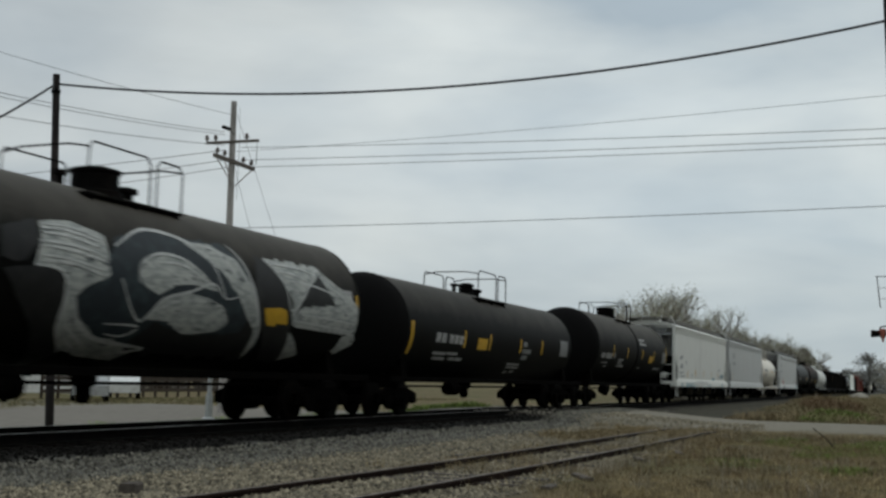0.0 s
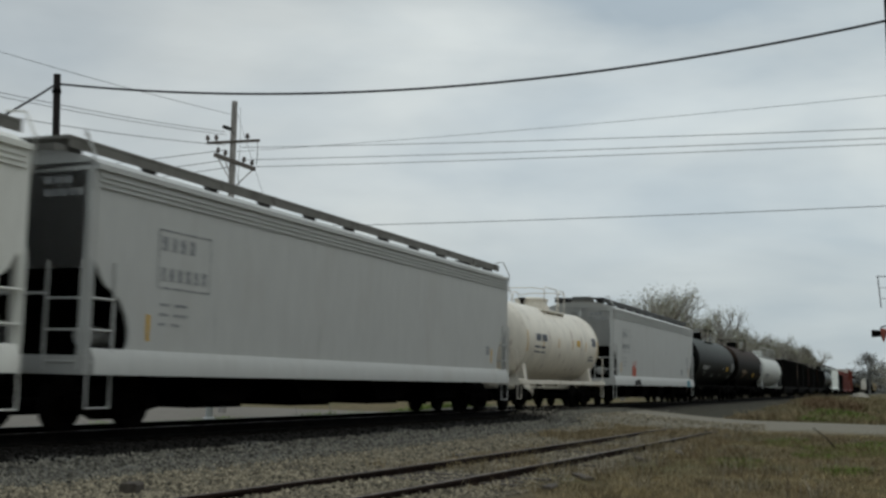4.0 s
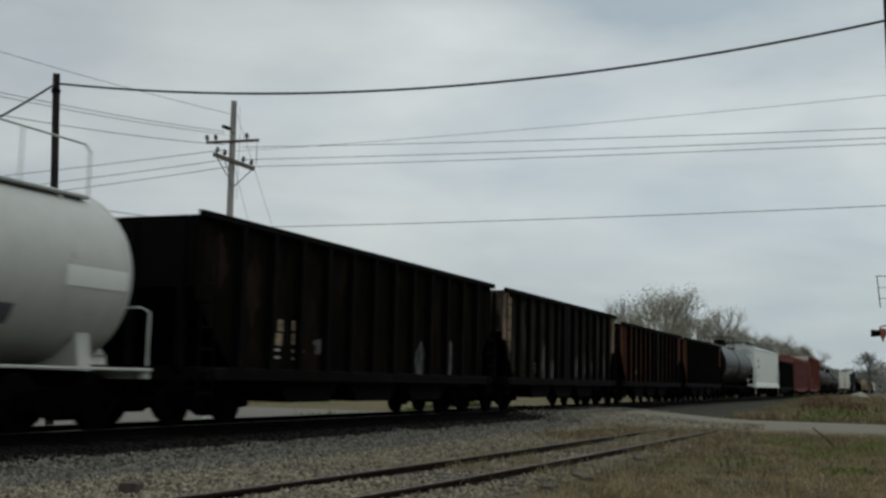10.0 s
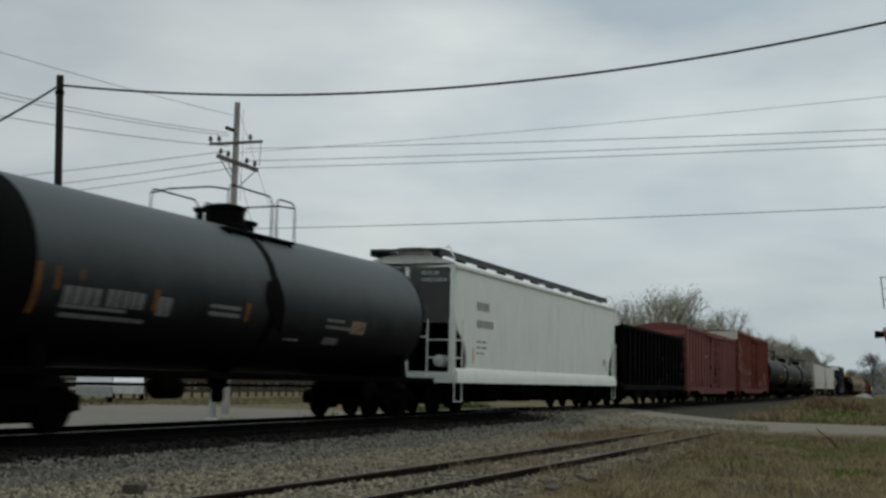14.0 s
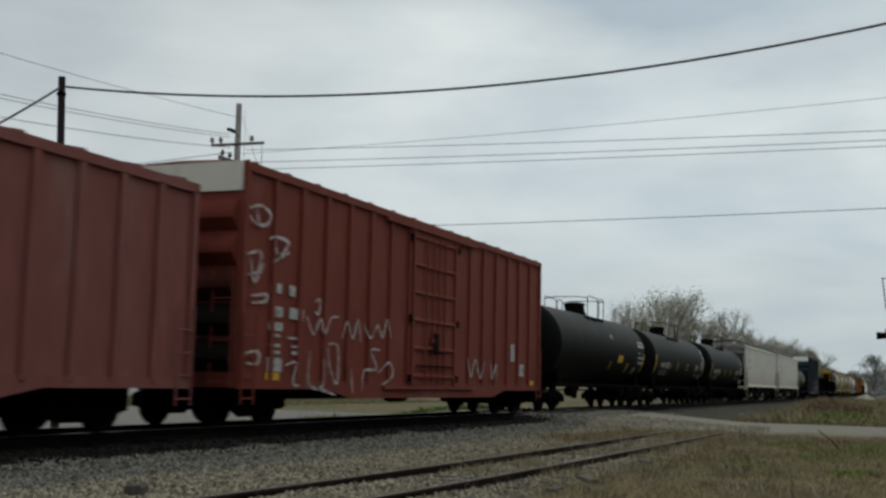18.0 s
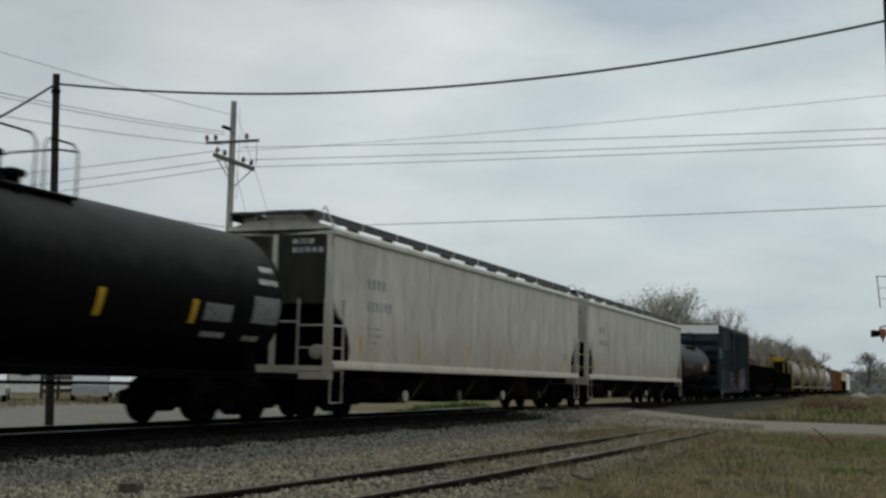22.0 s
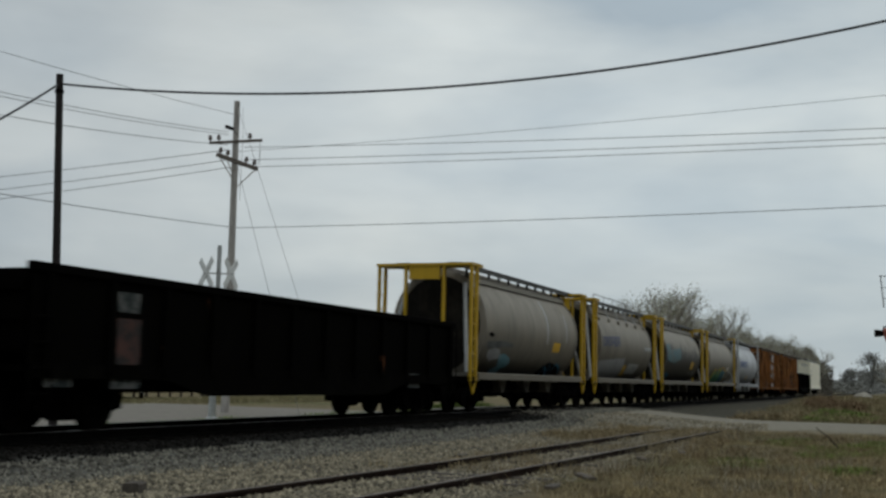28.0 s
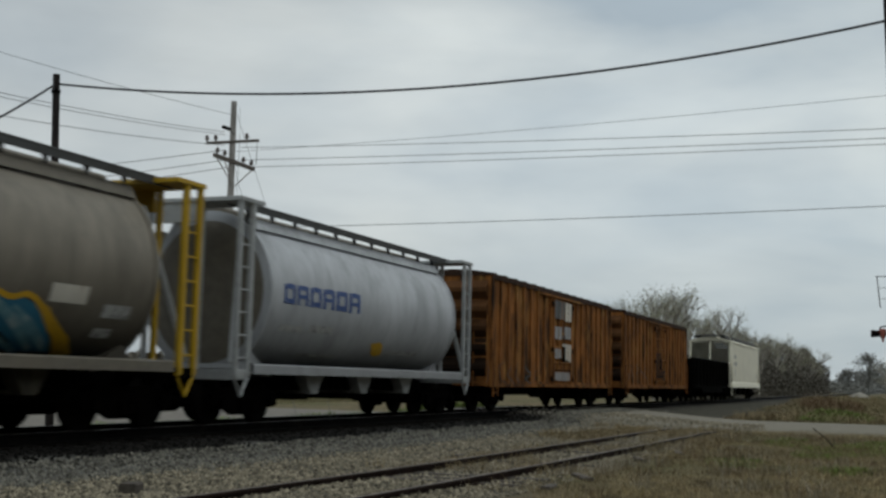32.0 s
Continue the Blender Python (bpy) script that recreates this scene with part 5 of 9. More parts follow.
        b.add([(x - hw, -W + .06, 1.3), (x + hw, -W + .06, 1.3), (x + hw, W - .08, 1.3), (x - hw, W - .08, 1.3),
               (x - bw, -1.2, .46), (x + bw, -1.2, .46), (x + bw, 1.2, .46), (x - bw, 1.2, .46)],
              [(1, 2, 6, 5), (2, 3, 7, 6), (3, 0, 4, 7), (4, 5, 6, 7)])
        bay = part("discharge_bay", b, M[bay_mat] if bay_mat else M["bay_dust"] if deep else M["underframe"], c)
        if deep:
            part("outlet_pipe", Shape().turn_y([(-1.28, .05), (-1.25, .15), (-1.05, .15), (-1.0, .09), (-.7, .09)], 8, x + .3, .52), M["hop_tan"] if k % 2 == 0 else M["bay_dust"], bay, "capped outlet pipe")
        # recessed black plate stands in for the shade on the bay's near side
        part("bay_side", Shape().prism_y([(x - hw + .06, 1.3), (x + hw - .06, 1.3), (x + bw - .02, .47), (x - bw + .02, .47)], -W + .3, -W + .34), M["underframe"], bay, "discharge bay side blackened for its shade")
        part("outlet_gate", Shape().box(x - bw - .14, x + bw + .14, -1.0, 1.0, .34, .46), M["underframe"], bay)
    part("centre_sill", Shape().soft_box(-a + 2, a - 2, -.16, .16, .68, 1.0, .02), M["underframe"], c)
    for z, groups in ((eave - .22, (.16, .14, .16)), (eave - .42, (.12, .12, .12, .12, .12))):
        mark(c, lambda u, v: (-a - .008, -u, v), bars(.42, z, groups, .12, .05), M["faint_mark"], "end_lettering", "small worn lettering")
    return c, on_flat(-W), a


def hopper_marks(c, at, a, ink="dark_mark", boxed=False, stripes=4, seed=1):
    u = -a + 1.75
    if boxed:
        mark(c, at, [(u - .1, 3.42, u + 1.5, 3.45), (u - .1, 2.42, u + 1.5, 2.45), (u - .1, 2.42, u - .07, 3.45), (u + 1.47, 2.42, u + 1.5, 3.45)], M[ink], "frame_line", "thin dark frame line")
    mark(c, at, bars(u, 3.08, (.17, .15, .17, .16), .25, .11), M[ink], "car_mark", "dark stencilled lettering")
    mark(c, at, bars(u, 2.56, (.14, .15, .14, .15, .14, .15), .23, .1), M[ink], "car_number", "dark stencilled lettering")
    mark(c, at, bars(u, 2.12, (.3, .35), .05, .15) + bars(u, 1.95, (.28, .4), .05, .15) + bars(u, 1.78, (.2, .25), .05, .15), M[ink], "stencil_line", "small stencilled lettering")
    mark(c, at, [(a - 1.95, 1.75, a - 1.62, 2.02)], M["faint_mark"], "data_plate", "dark data plate")
    for k in range(stripes):
        x = -a + 1.45 + (2 * a - 2.9) * k / (stripes - 1)
        mark(c, at, [(x - .05, 1.5, x + .05, 1.95)], M["yellow_mark"], "reflector_strip", "yellow reflective strip")


# ---- cylindrical covered hoppers between open end frames
def on_barrel(u, v):
    """A place on the near side of a tall oval barrel, v up from mid height."""
    a = math.asin(max(-.999, min(.999, (v - .05) / 1.66)))
    return (u, -1.53 * math.cos(a), 2.67 + 1.675 * math.sin(a))


def cylinder_hopper(label, L, mat="cyl_grey", frame="yellow", rail=False):
    c = car("cylindrical_hopper", label, "hopper car", "freight train", L, L / 2 - 1.85)
    m, fr = M[mat], M[frame]
    half, R, zc, tall = L / 2 - 1.9, 1.52, 2.67, 1.092
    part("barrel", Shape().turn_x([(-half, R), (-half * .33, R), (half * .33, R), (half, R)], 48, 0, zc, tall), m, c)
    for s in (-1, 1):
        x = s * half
        # ends painted darker than the barrel, shade included
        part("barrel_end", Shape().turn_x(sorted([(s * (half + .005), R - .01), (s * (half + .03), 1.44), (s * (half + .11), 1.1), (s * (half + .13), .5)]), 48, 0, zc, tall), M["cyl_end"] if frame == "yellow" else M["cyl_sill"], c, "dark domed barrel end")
        part("barrel_rim", Shape().turn_x(sorted([(x - .05, R + .004), (x - .045, R + .03), (x + .045, R + .03), (x + .05, R + .004)]), 48, 0, zc, tall), m, c)
    for y in (-1.5, 1.5):
        s = -1 if y < 0 else 1
        part("side_sill", Shape().prism_x([(y, 1.0), (y + s * .06, 1.0), (y + s * .06, 1.17), (y, 1.2)], -L / 2 + 1.3, L / 2 - 1.3), M["cyl_sill"] if frame == "yellow" else m, c)
    part("sill_web", Shape().prism_x([(-1.45, 1.06), (1.45, 1.06), (1.1, 1.22), (-1.1, 1.22)], -half, half), M["underframe"], c)
    ft = 4.34
    for s in (-1, 1):
        xo, xi = s * (L / 2 - .62), s * (L / 2 - 1.16)
        x0, x1 = sorted((xo, xi))
        for y in (-1.5, -.62, .62, 1.5):
            part("frame_post", Shape().soft_box(*sorted((xo, xo - s * .1)), y - .042, y + .042, .95, ft, .01), fr, c)
        for y in (-1.5, 1.5):
            part("frame_post", Shape().soft_box(*sorted((xi, xi + s * .12)), y - .042, y + .042, .95, ft, .01), fr, c)
            r = Shape()
            for i in range(6):
                r.tube([(x0, y, 1.3 + .44 * i), (x1, y, 1.3 + .44 * i)], .018, 5)
            part("rungs", r, fr, c)
            part("step", Shape().tube([(x0, y, .98), ((x0 + x1) / 2, y, .58), (x1, y, .98)], .035, 5), fr, c)
            part("brace", Shape().tube([(xo - s * .1, y * .92, 1.2), (s * (half + .3), y * .62, 3.9)], .06, 6), M["galv"] if frame == "yellow" else fr, c)
        part("frame_top", Shape().box(*sorted((xo + s * .05, xi - s * .3)), -1.56, 1.56, ft, ft + .08).box(*sorted((xo, xo - s * .08)), -.5, .5, ft - .4, ft), fr, c)
        part("end_sill", Shape().soft_box(x0, x1, -1.52, 1.52, .88, 1.08, .02), fr if frame != "yellow" else M["underframe"], c)
        part("slope_sheet", Shape().prism_y([(s * (half - .1), 1.5), (s * (half + .1), 1.1), (s * (half - 1.0), .95)], -1.0, 1.0), m, c)
        part("brake_wheel", Shape().turn_x(sorted([(xo + s * .1, .26), (xo + s * .14, .28)]), 14, .9, 2.0), M["underframe"], c)
    part("trough", Shape().soft_box(-half, half, -.36, .36, zc + R * tall - .08, zc + R * tall + .1, .05), M["cyl_sill"], c)
    for y in (-.95, .95):
        part("roof_angle", Shape().prism_x([(y * 1.08, 3.98), (y * 1.04, 4.06), (y * .96, 4.2), (y * .93, 4.12)], -half, half), M["cyl_sill"] if frame == "yellow" else m, c)
    for y in (-.82, .82):
        part("running_board", Shape().soft_box(-L / 2 + .9, L / 2 - .9, y - .22, y + .22, 4.42, 4.47, .01).box(-L / 2 + .9, L / 2 - .9, *sorted((y * 1.27, y * 1.24)), 4.31, 4.42), M["grating"], c)
        for i in range(11):
            x = -half + .1 + (2 * half - .2) * i / 10
            part("board_bracket", Shape().prism_x([(y - .06, 4.42), (y + .06, 4.42), (y * 1.1, 4.02), (y * .9, 4.1)], x - .05, x + .05), M["grating"], c)
    if rail:
        part("railing", Shape().tube([(-half + .6, -1.0, 4.45), (-half + .6, -1.0, 4.73), (half - .6, -1.0, 4.73), (half - .4, -1.0, 4.45)], .018, 6), M["galv"], c)
        for i in range(6):
            x = -half + .6 + (2 * half - 1.1) * i / 5
            part("railing_post", Shape().tube([(x, -1.0, 4.73), (x, -1.0, 4.4), (x, -1.24, 3.72)], .024, 5), M["galv"], c)
            part("bracket_foot", Shape().box(x - .07, x + .07, -1.31, -1.18, 3.6, 3.74), m, c)
    for x in (-2.5, 0, 2.5) if L > 13.8 else (-2.3, 0, 2.3):
        # dark box added so that the space under the sill stays black
        part("outlet_shroud", Shape().soft_box(x - 1.15, x + 1.15, -.95, .95, .66, 1.08, .05), M["underframe"], c)
        part("outlet", Shape().prism_y([(x - .45, 1.05), (x + .45, 1.05), (x + .14, .6), (x - .14, .6)], -1.2, 1.2), M["bay_dust"] if frame == "yellow" else M["galv"], c)
        part("outlet_gate", Shape().soft_box(x - .3, x + .3, -.9, .9, .46, .6, .02), M["underframe"], c)
    part("centre_sill", Shape().soft_box(-L / 2 + .6, L / 2 - .6, -.2, .2, .7, 1.0, .02), M["underframe"], c)
    return c, on_barrel, half


# ---- boxcars
def boxcar(label, L, mat="box_red", body=None, eave=5.13, low=.72, posts=7, door=3.0, end_top=None, ribs=True, door_mat=None, roof_mat=None, belly=True, peak=.15, end_mat=None):
    c = car("boxcar", label, "boxcar", "freight train", L, L / 2 - 2.6)
    m = M[mat]
    a = body or L / 2 - 1.25
    W = 1.47
    part("body", Shape().box(-a, a, -W, W, low + .02, eave - .05), m, c)
    for y in (-W, W):
        s = -1 if y < 0 else 1
        part("top_chord", Shape().prism_x([(y, eave - .17), (y + s * .07, eave - .17), (y + s * .07, eave), (y, eave + .02)], -a, a), M[roof_mat] if roof_mat else m, c)
        sill = [(-a, low + .18), (-a, low), (-a * .62, low), (-a * .5, low - .2), (a * .5, low - .2), (a * .62, low), (a, low), (a, low + .18)] if belly else [(-a, low + .2), (-a, low), (a, low), (a, low + .2)]
        part("side_sill", Shape().prism_y(sill, y + (s * .05 if s < 0 else 0), y + (0 if s < 0 else s * .05)), m, c)
        for g in (-1, 1):
            for k in range(posts):
                x = g * (door / 2 + .12 + (a - door / 2 - .2) * k / (posts - 1))
                part("side_post", Shape().prism_y([(x - .07, low + .1), (x + .07, low + .1), (x + .07, eave - .15), (x - .07, eave - .15)], *sorted((y, y + s * .07))), m, c)
        dm = M[door_mat] if door_mat else m
        d = part("door", Shape().box(-door / 2, door / 2, *sorted((y, y + s * .06)), low + .12, eave - .28), dm, c)
        for x in (-door / 2 + .05, door / 2 - .05):
            part("door_stile", Shape().box(x - .05, x + .05, *sorted((y + s * .06, y + s * .12)), low + .12, eave - .28), dm, d)
        for x in (-door * .25, door * .25):
            part("door_seam", Shape().box(x - .02, x + .02, *sorted((y + s * .06, y + s * .075)), low + .2, eave - .35), dm, d)
        for x in (door / 2 + .1, -door / 2 - .1):
            for z in (low + .3, eave * .5, eave - .5):
                part("door_stop", Shape().box(x - .07, x + .07, *sorted((y, y + s * .14)), z - .09, z + .09), M["steel_black"], d)
        part("lock_box", Shape().soft_box(-.16, .16, *sorted((y + s * .08, y + s * .17)), low + .95, low + 1.5, .02), M["steel_black"], d)
        part("lock_lever", Shape().tube([(-.55, y + s * .15, low + 1.05), (.6, y + s * .15, low + .98)], .022, 6), M["steel_black"], d)
        part("gear_rod", Shape().tube([(-door * .42, y + s * .14, low + .62), (door * .42, y + s * .14, low + .62)], .025, 6), M["steel_black"], d)
        for k in range(6):
            z = low + .35 + (eave - low - .8) * k / 5
            part("door_rib", Shape().prism_x([(y + s * .06, z - .06), (y + s * .12, z - .02), (y + s * .12, z + .02), (y + s * .06, z + .06)], -door / 2 + .1, door / 2 - .1), dm, d)
        for x in (-1.6, -.5, .5, 1.6):
            part("lock_rod", Shape().tube([(x * .4, y + s * .12, low + .15), (x * .4, y + s * .12, eave - .35)], .025, 6), dm, d)
        part("door_handle", Shape().box(-.3, .25, *sorted((y + s * .1, y + s * .16)), 2.0, 2.12), dm, d)
        for z in (low + .06, eave - .22):
            part("door_track", Shape().box(-door / 2 - 1.6, door / 2 + 1.6, *sorted((y + s * .02, y + s * .13)), z - .04, z + .04), dm, c)
    for s in (-1, 1):
        n = 5
        for k in range(n):
            z0 = low + .3 + (eave - low - (1.0 if end_top else .5)) * k / n
            h = (eave - low - (1.0 if end_top else .5)) / n
            ring = [(s * a, z0 + h * .02), (s * (a + .2), z0 + h * .38), (s * (a + .2), z0 + h * .6), (s * a, z0 + h * .98)]
            part("end_corrugation", Shape().prism_y(ring, -W + .08, W - .08), M[end_mat] if end_mat else m, c)
        if end_top:
            part("end_panel", Shape().box(*sorted((s * a, s * (a + .06))), -W, W, eave - .58, eave), M[end_top], c, "pale upper end panel")
        end_ladder(c, s * (a + .14), -W + .05, -W + .5, low, 3.0, .4, m)
        ladder(c, *sorted((s * (a - .05), s * (a - .5))), -W - .1, low - .3, 2.2, .4, m)
        part("draft_sill", Shape().soft_box(*sorted((s * (L / 2 - .5), s * (a - 1))), -.24, .24, .68, 1.0, .02), M["underframe"], c)
    roof = [(-W - .03, eave), (-W * .5, eave + peak * .7), (0, eave + peak), (W * .5, eave + peak * .7), (W + .03, eave), (W, eave - .06), (-W, eave - .06)]
    rf = part("roof", Shape().prism_x(roof, -a - .03, a + .03), M[roof_mat] if roof_mat else m, c)
    for k in range(15):
        x = -a + .4 + (2 * a - .8) * k / 14
        part("roof_seam", Shape().prism_x([(y, z + .05) for y, z in roof[:5]] + [(W + .03, eave), (-W - .03, eave)], x - .04, x + .04), M[roof_mat] if roof_mat else m, rf)
    part("centre_sill", Shape().soft_box(-a, a, -.2, .2, .5, .95, .02), M["underframe"], c)
    part("brake_cylinder", Shape().turn_x([(-1, .1), (-.95, .2), (-.1, .2), (-.05, .1)], 12, -.7, .62), M["underframe"], c)
    return c, on_flat(-W - .0), a


# ---- open-top hoppers and gondolas
def open_hopper(label, L, mat="coal_black", top=3.88, posts=12, low=1.05, dark=(), bays=3, corner_mat=None, post_mat=None):
    c = car("open_hopper", label, "open hopper car", "freight train", L, L / 2 - 1.95)
    m = M[mat]
    a, W = L / 2 - .62, 1.5
    right = [(a, top), (a, 2.6)] + [(a - 1.35 * k / 5, 2.6 - (2.6 - low) * (k / 5) ** .8) for k in range(1, 6)]
    ring = ([(-x, z) for x, z in right][::-1] + right)[::-1]
    for y in (-W + .1, W - .14):
        part("side_sheet", Shape().prism_y(ring, y, y + .04), m, c)
    for y in (-W, W):
        s = -1 if y < 0 else 1
        part("top_chord", Shape().soft_box(-a - .06, a + .06, y - .06, y + .06, top - .06, top + .08, .02), M["steel_black"], c)
        for k in range(posts):
            x = -a + 1.4 + (2 * a - 2.8) * k / (posts - 1)
            dk = k in dark
            part("side_post", Shape().prism_y([(x - .07 - .25 * dk, low), (x + .07 + .25 * dk, low), (x + .07 + .25 * dk, top - .05), (x - .07 - .25 * dk, top - .05)], *sorted((y - s * .1, y + s * .06))), M["steel_black"], c)
        part("side_sill", Shape().soft_box(-a + .2, a - .2, y - .05, y + .05, low - .2, low + .05, .02), M["steel_black"], c)
    for s in (-1, 1):
        part("end_sheet", Shape().box(*sorted((s * a, s * (a - .05))), -W + .1, W - .1, 2.55, top), M[corner_mat] if corner_mat else M["steel_black"], c)
        part("corner_post", Shape().box(*sorted((s * (a - .5), s * (a + .02))), -W + .06, -W + .1, 2.3, top), M[post_mat] if post_mat else m, c)
        part("slope_sheet", Shape().prism_y([(s * a, 2.6), (s * (a - .1), 2.6), (s * (a - 3.4), .85), (s * (a - 3.3), .78)], -W + .14, W - .14), M["steel_black"], c)
        for y in (-1.1, 0, 1.1):
            part("end_post", Shape().box(*sorted((s * (a - .1), s * (a + .05))), y - .06, y + .06, .95, top - .1), M["steel_black"], c)
        part("end_sill", Shape().soft_box(*sorted((s * (a - .2), s * (a + .05))), -W, W, .85, 1.1, .02), M["steel_black"], c)
        ladder(c, *sorted((s * (a + .02), s * (a - .45))), -W - .05, .5, top - .1, .4, M["steel_black"])
    part("load", Shape().prism_x([(-W + .15, top - .7), (W - .15, top - .7), (W * .4, top - .25), (-W * .4, top - .25)], -a + .3, a - .3), M["coal"], c, "dark heaped load")
    room = 2 * (a - 3.0)
    for k in range(bays):
        w = room / bays
        x = -room / 2 + w * (k + .5)
        part("discharge_bay", Shape().prism_y([(x - w / 2, low), (x + w / 2, low), (x + w * .28, .42), (x - w * .28, .42)], -W + .2, W - .2), M["steel_black"], c)
    part("centre_sill", Shape().soft_box(-a + .4, a - .4, -.2, .2, .65, 1.0, .02), M["underframe"], c)
    return c, on_flat(-W + .1), a


def gondola(label, L, mat="gon_black", top=2.6, posts=12, low=.95):
    c = car("gondola", label, "gondola car", "freight train", L, L / 2 - 2.2)
    m = M[mat]
    a, W = L / 2 - .62, 1.48
    part("floor", Shape().box(-a, a, -W + .06, W - .06, low + .1, low + .25), m, c)
    for y in (-W, W):
        s = -1 if y < 0 else 1
        part("side", Shape().box(-a, a, *sorted((y, y - s * .06)), low, top), m, c)
        part("top_chord", Shape().soft_box(-a - .03, a + .03, y - .07, y + .07, top - .05, top + .1, .02), m, c)
        sill = [(-a, low + .12), (-a, low - .1), (-a * .6, low - .1), (-a * .45, low - .38), (a * .45, low - .38), (a * .6, low - .1), (a, low - .1), (a, low + .12)]
        part("side_sill", Shape().prism_y(sill, *sorted((y, y + s * .06))), m, c)
        for k in range(posts):
            x = -a + .35 + (2 * a - .7) * k / (posts - 1)
            part("side_post", Shape().prism_y([(x - .09, low), (x + .09, low), (x + .07, top - .05), (x - .07, top - .05)], *sorted((y, y + s * .1))), m, c)
    for s in (-1, 1):
        part("end", Shape().box(*sorted((s * a, s * (a - .06))), -W, W, low, top), m, c)
        for k in range(3):
            z = low + .3 + .45 * k
            if z < top - .2:
                part("end_rib", Shape().box(*sorted((s * a, s * (a + .08))), -W + .1, W - .1, z, z + .14), m, c)
        ladder(c, *sorted((s * (a + .02), s * (a - .42))), -W - .1, .5, top - .1, .38, m)
        part("draft_sill", Shape().soft_box(*sorted((s * (L / 2 - .4), s * (a - 1))), -.24, .24, .68, 1.0, .02), M["underframe"], c)
    part("centre_sill", Shape().soft_box(-a, a, -.2, .2, .6, 1.0, .02), M["underframe"], c)
    return c, on_flat(-W), a
# ---- stones, weeds and grass on the ground
def scatter_stones(name, label, count, area, size, material, seed, lift=0.0):
    rnd = np.random.RandomState(seed)
    octa = np.array([(1, 0, 0), (-1, 0, 0), (0, 1, 0), (0, -1, 0), (0, 0, .8), (0, 0, -.6)], float)
    tri = np.array([(0, 2, 4), (2, 1, 4), (1, 3, 4), (3, 0, 4), (2, 0, 5), (1, 2, 5), (3, 1, 5), (0, 3, 5)])
    x0, x1, y0, y1 = area
    # denser towards the near end, where single stones show
    xs = x0 + (x1 - x0) * rnd.rand(count) ** 1.8
    ys = y0 + (y1 - y0) * rnd.rand(count)
    vs = np.zeros((count, 6, 3))
    for i in range(count):
        k = rnd.uniform(*size)
        v = octa * k * rnd.uniform(.55, 1.25, (6, 1))
        a = rnd.uniform(0, 6.283)
        c, s = math.cos(a), math.sin(a)
        v[:, :2] = v[:, :2] @ np.array([(c, s), (-s, c)])
        vs[i] = v + (xs[i], ys[i], ground_z(xs[i], ys[i]) + k * .25 + lift)
    me = bpy.data.meshes.new(name)
    me.from_pydata(vs.reshape(-1, 3).tolist(), [], (tri[None] + 6 * np.arange(count)[:, None, None]).reshape(-1, 3).tolist())
    me.materials.append(material)
    return tagged(new(name, me), label, "gravel", kind="stuff")


scatter_stones("ballast", "grey crushed-stone ballast sloping from the main track", 20000, (7, 58, 9.9, 11.15), (.02, .048), M["gravel_grey"], 1)
scatter_stones("fouled_ballast", "oily ballast between the rails, darkened for the train's shadow", 8000, (7, 45, 11.08, 14.6), (.025, .05), M["stone_dark"], 2)
scatter_stones("gravel", "loose light gravel between the tracks", 30000, (7, 42, 4.6, 10.2), (.013, .045), M["gravel"], 3)


def scatter_grass(name, label, clumps, area, height, width, material, seed, keep=None, near=1.6):
    rnd = random.Random(seed)
    s = Shape()
    x0, x1, y0, y1 = area
    for _ in range(clumps):
        x, y = x0 + (x1 - x0) * rnd.random() ** near, rnd.uniform(y0, y1)
        if keep and not keep(x, y):
            continue
        z = ground_z(x, y)
        tall = .55 + .9 * abs(noise.noise((x * .5, y * .5, seed))) * 1.6
        for _ in range(5):
            h, a, w = height * rnd.uniform(.3, 1.2) * tall, rnd.uniform(0, 6.283), width * rnd.uniform(.6, 1.3)
            lean = rnd.uniform(.15, 1.3) * h
            bx, by = x + rnd.gauss(0, .07), y + rnd.gauss(0, .07)
            dx, dy = math.cos(a), math.sin(a)
            ex, ey = -dy * w / 2, dx * w / 2
            s.add([(bx - ex, by - ey, z - .02), (bx + ex, by + ey, z - .02), (bx + ex * .8 + dx * lean * .35, by + ey * .8 + dy * lean * .35, z + h * .6),
                   (bx - ex * .8 + dx * lean * .35, by - ey * .8 + dy * lean * .35, z + h * .6), (bx + dx * lean, by + dy * lean, z + h)], [(0, 1, 2, 3), (3, 2, 4)])
    return tagged(new(name, s.mesh(name, material, 0)), label, "grass", kind="stuff")


def weedy(x, y):
    # the dry field ends along a ragged line beside the siding
    edge = 4.9 + .5 * noise.noise((x * .4, 0, 5)) - 1.4 * max(0, (17 - x) / 6)
    return y < edge and x < 36.5 + .5 * noise.noise((y, 1, 1))


# where fresh grass has come up in the field: centre, half sizes
FRESH = ((22.6, 3.1, 1.6, .5), (27.7, 1.6, 3.0, .8), (21.0, 1.0, 1.3, .4), (31.5, 3.0, 2.4, .5), (30.0, .7, 3.0, .7))


def greenish(x, y):
    return weedy(x, y) and any(((x - a) / c) ** 2 + ((y - b) / d) ** 2 + 1.1 * noise.noise((x * .9, y * 1.3, 3)) < 1 for a, b, c, d in FRESH)


def strawy(x, y):
    return weedy(x, y) and noise.noise((x * .28, y * .5, 17)) + (.35 if y < 1.6 else 0) > .05


def olive(x, y):
    return weedy(x, y) and noise.noise((x * .3, y * .45, 27)) > -.02


def trackside(x, y):
    return noise.noise((x * .3, y * .5, 4)) > .05 and abs(y - siding_y(x)) < 2.0


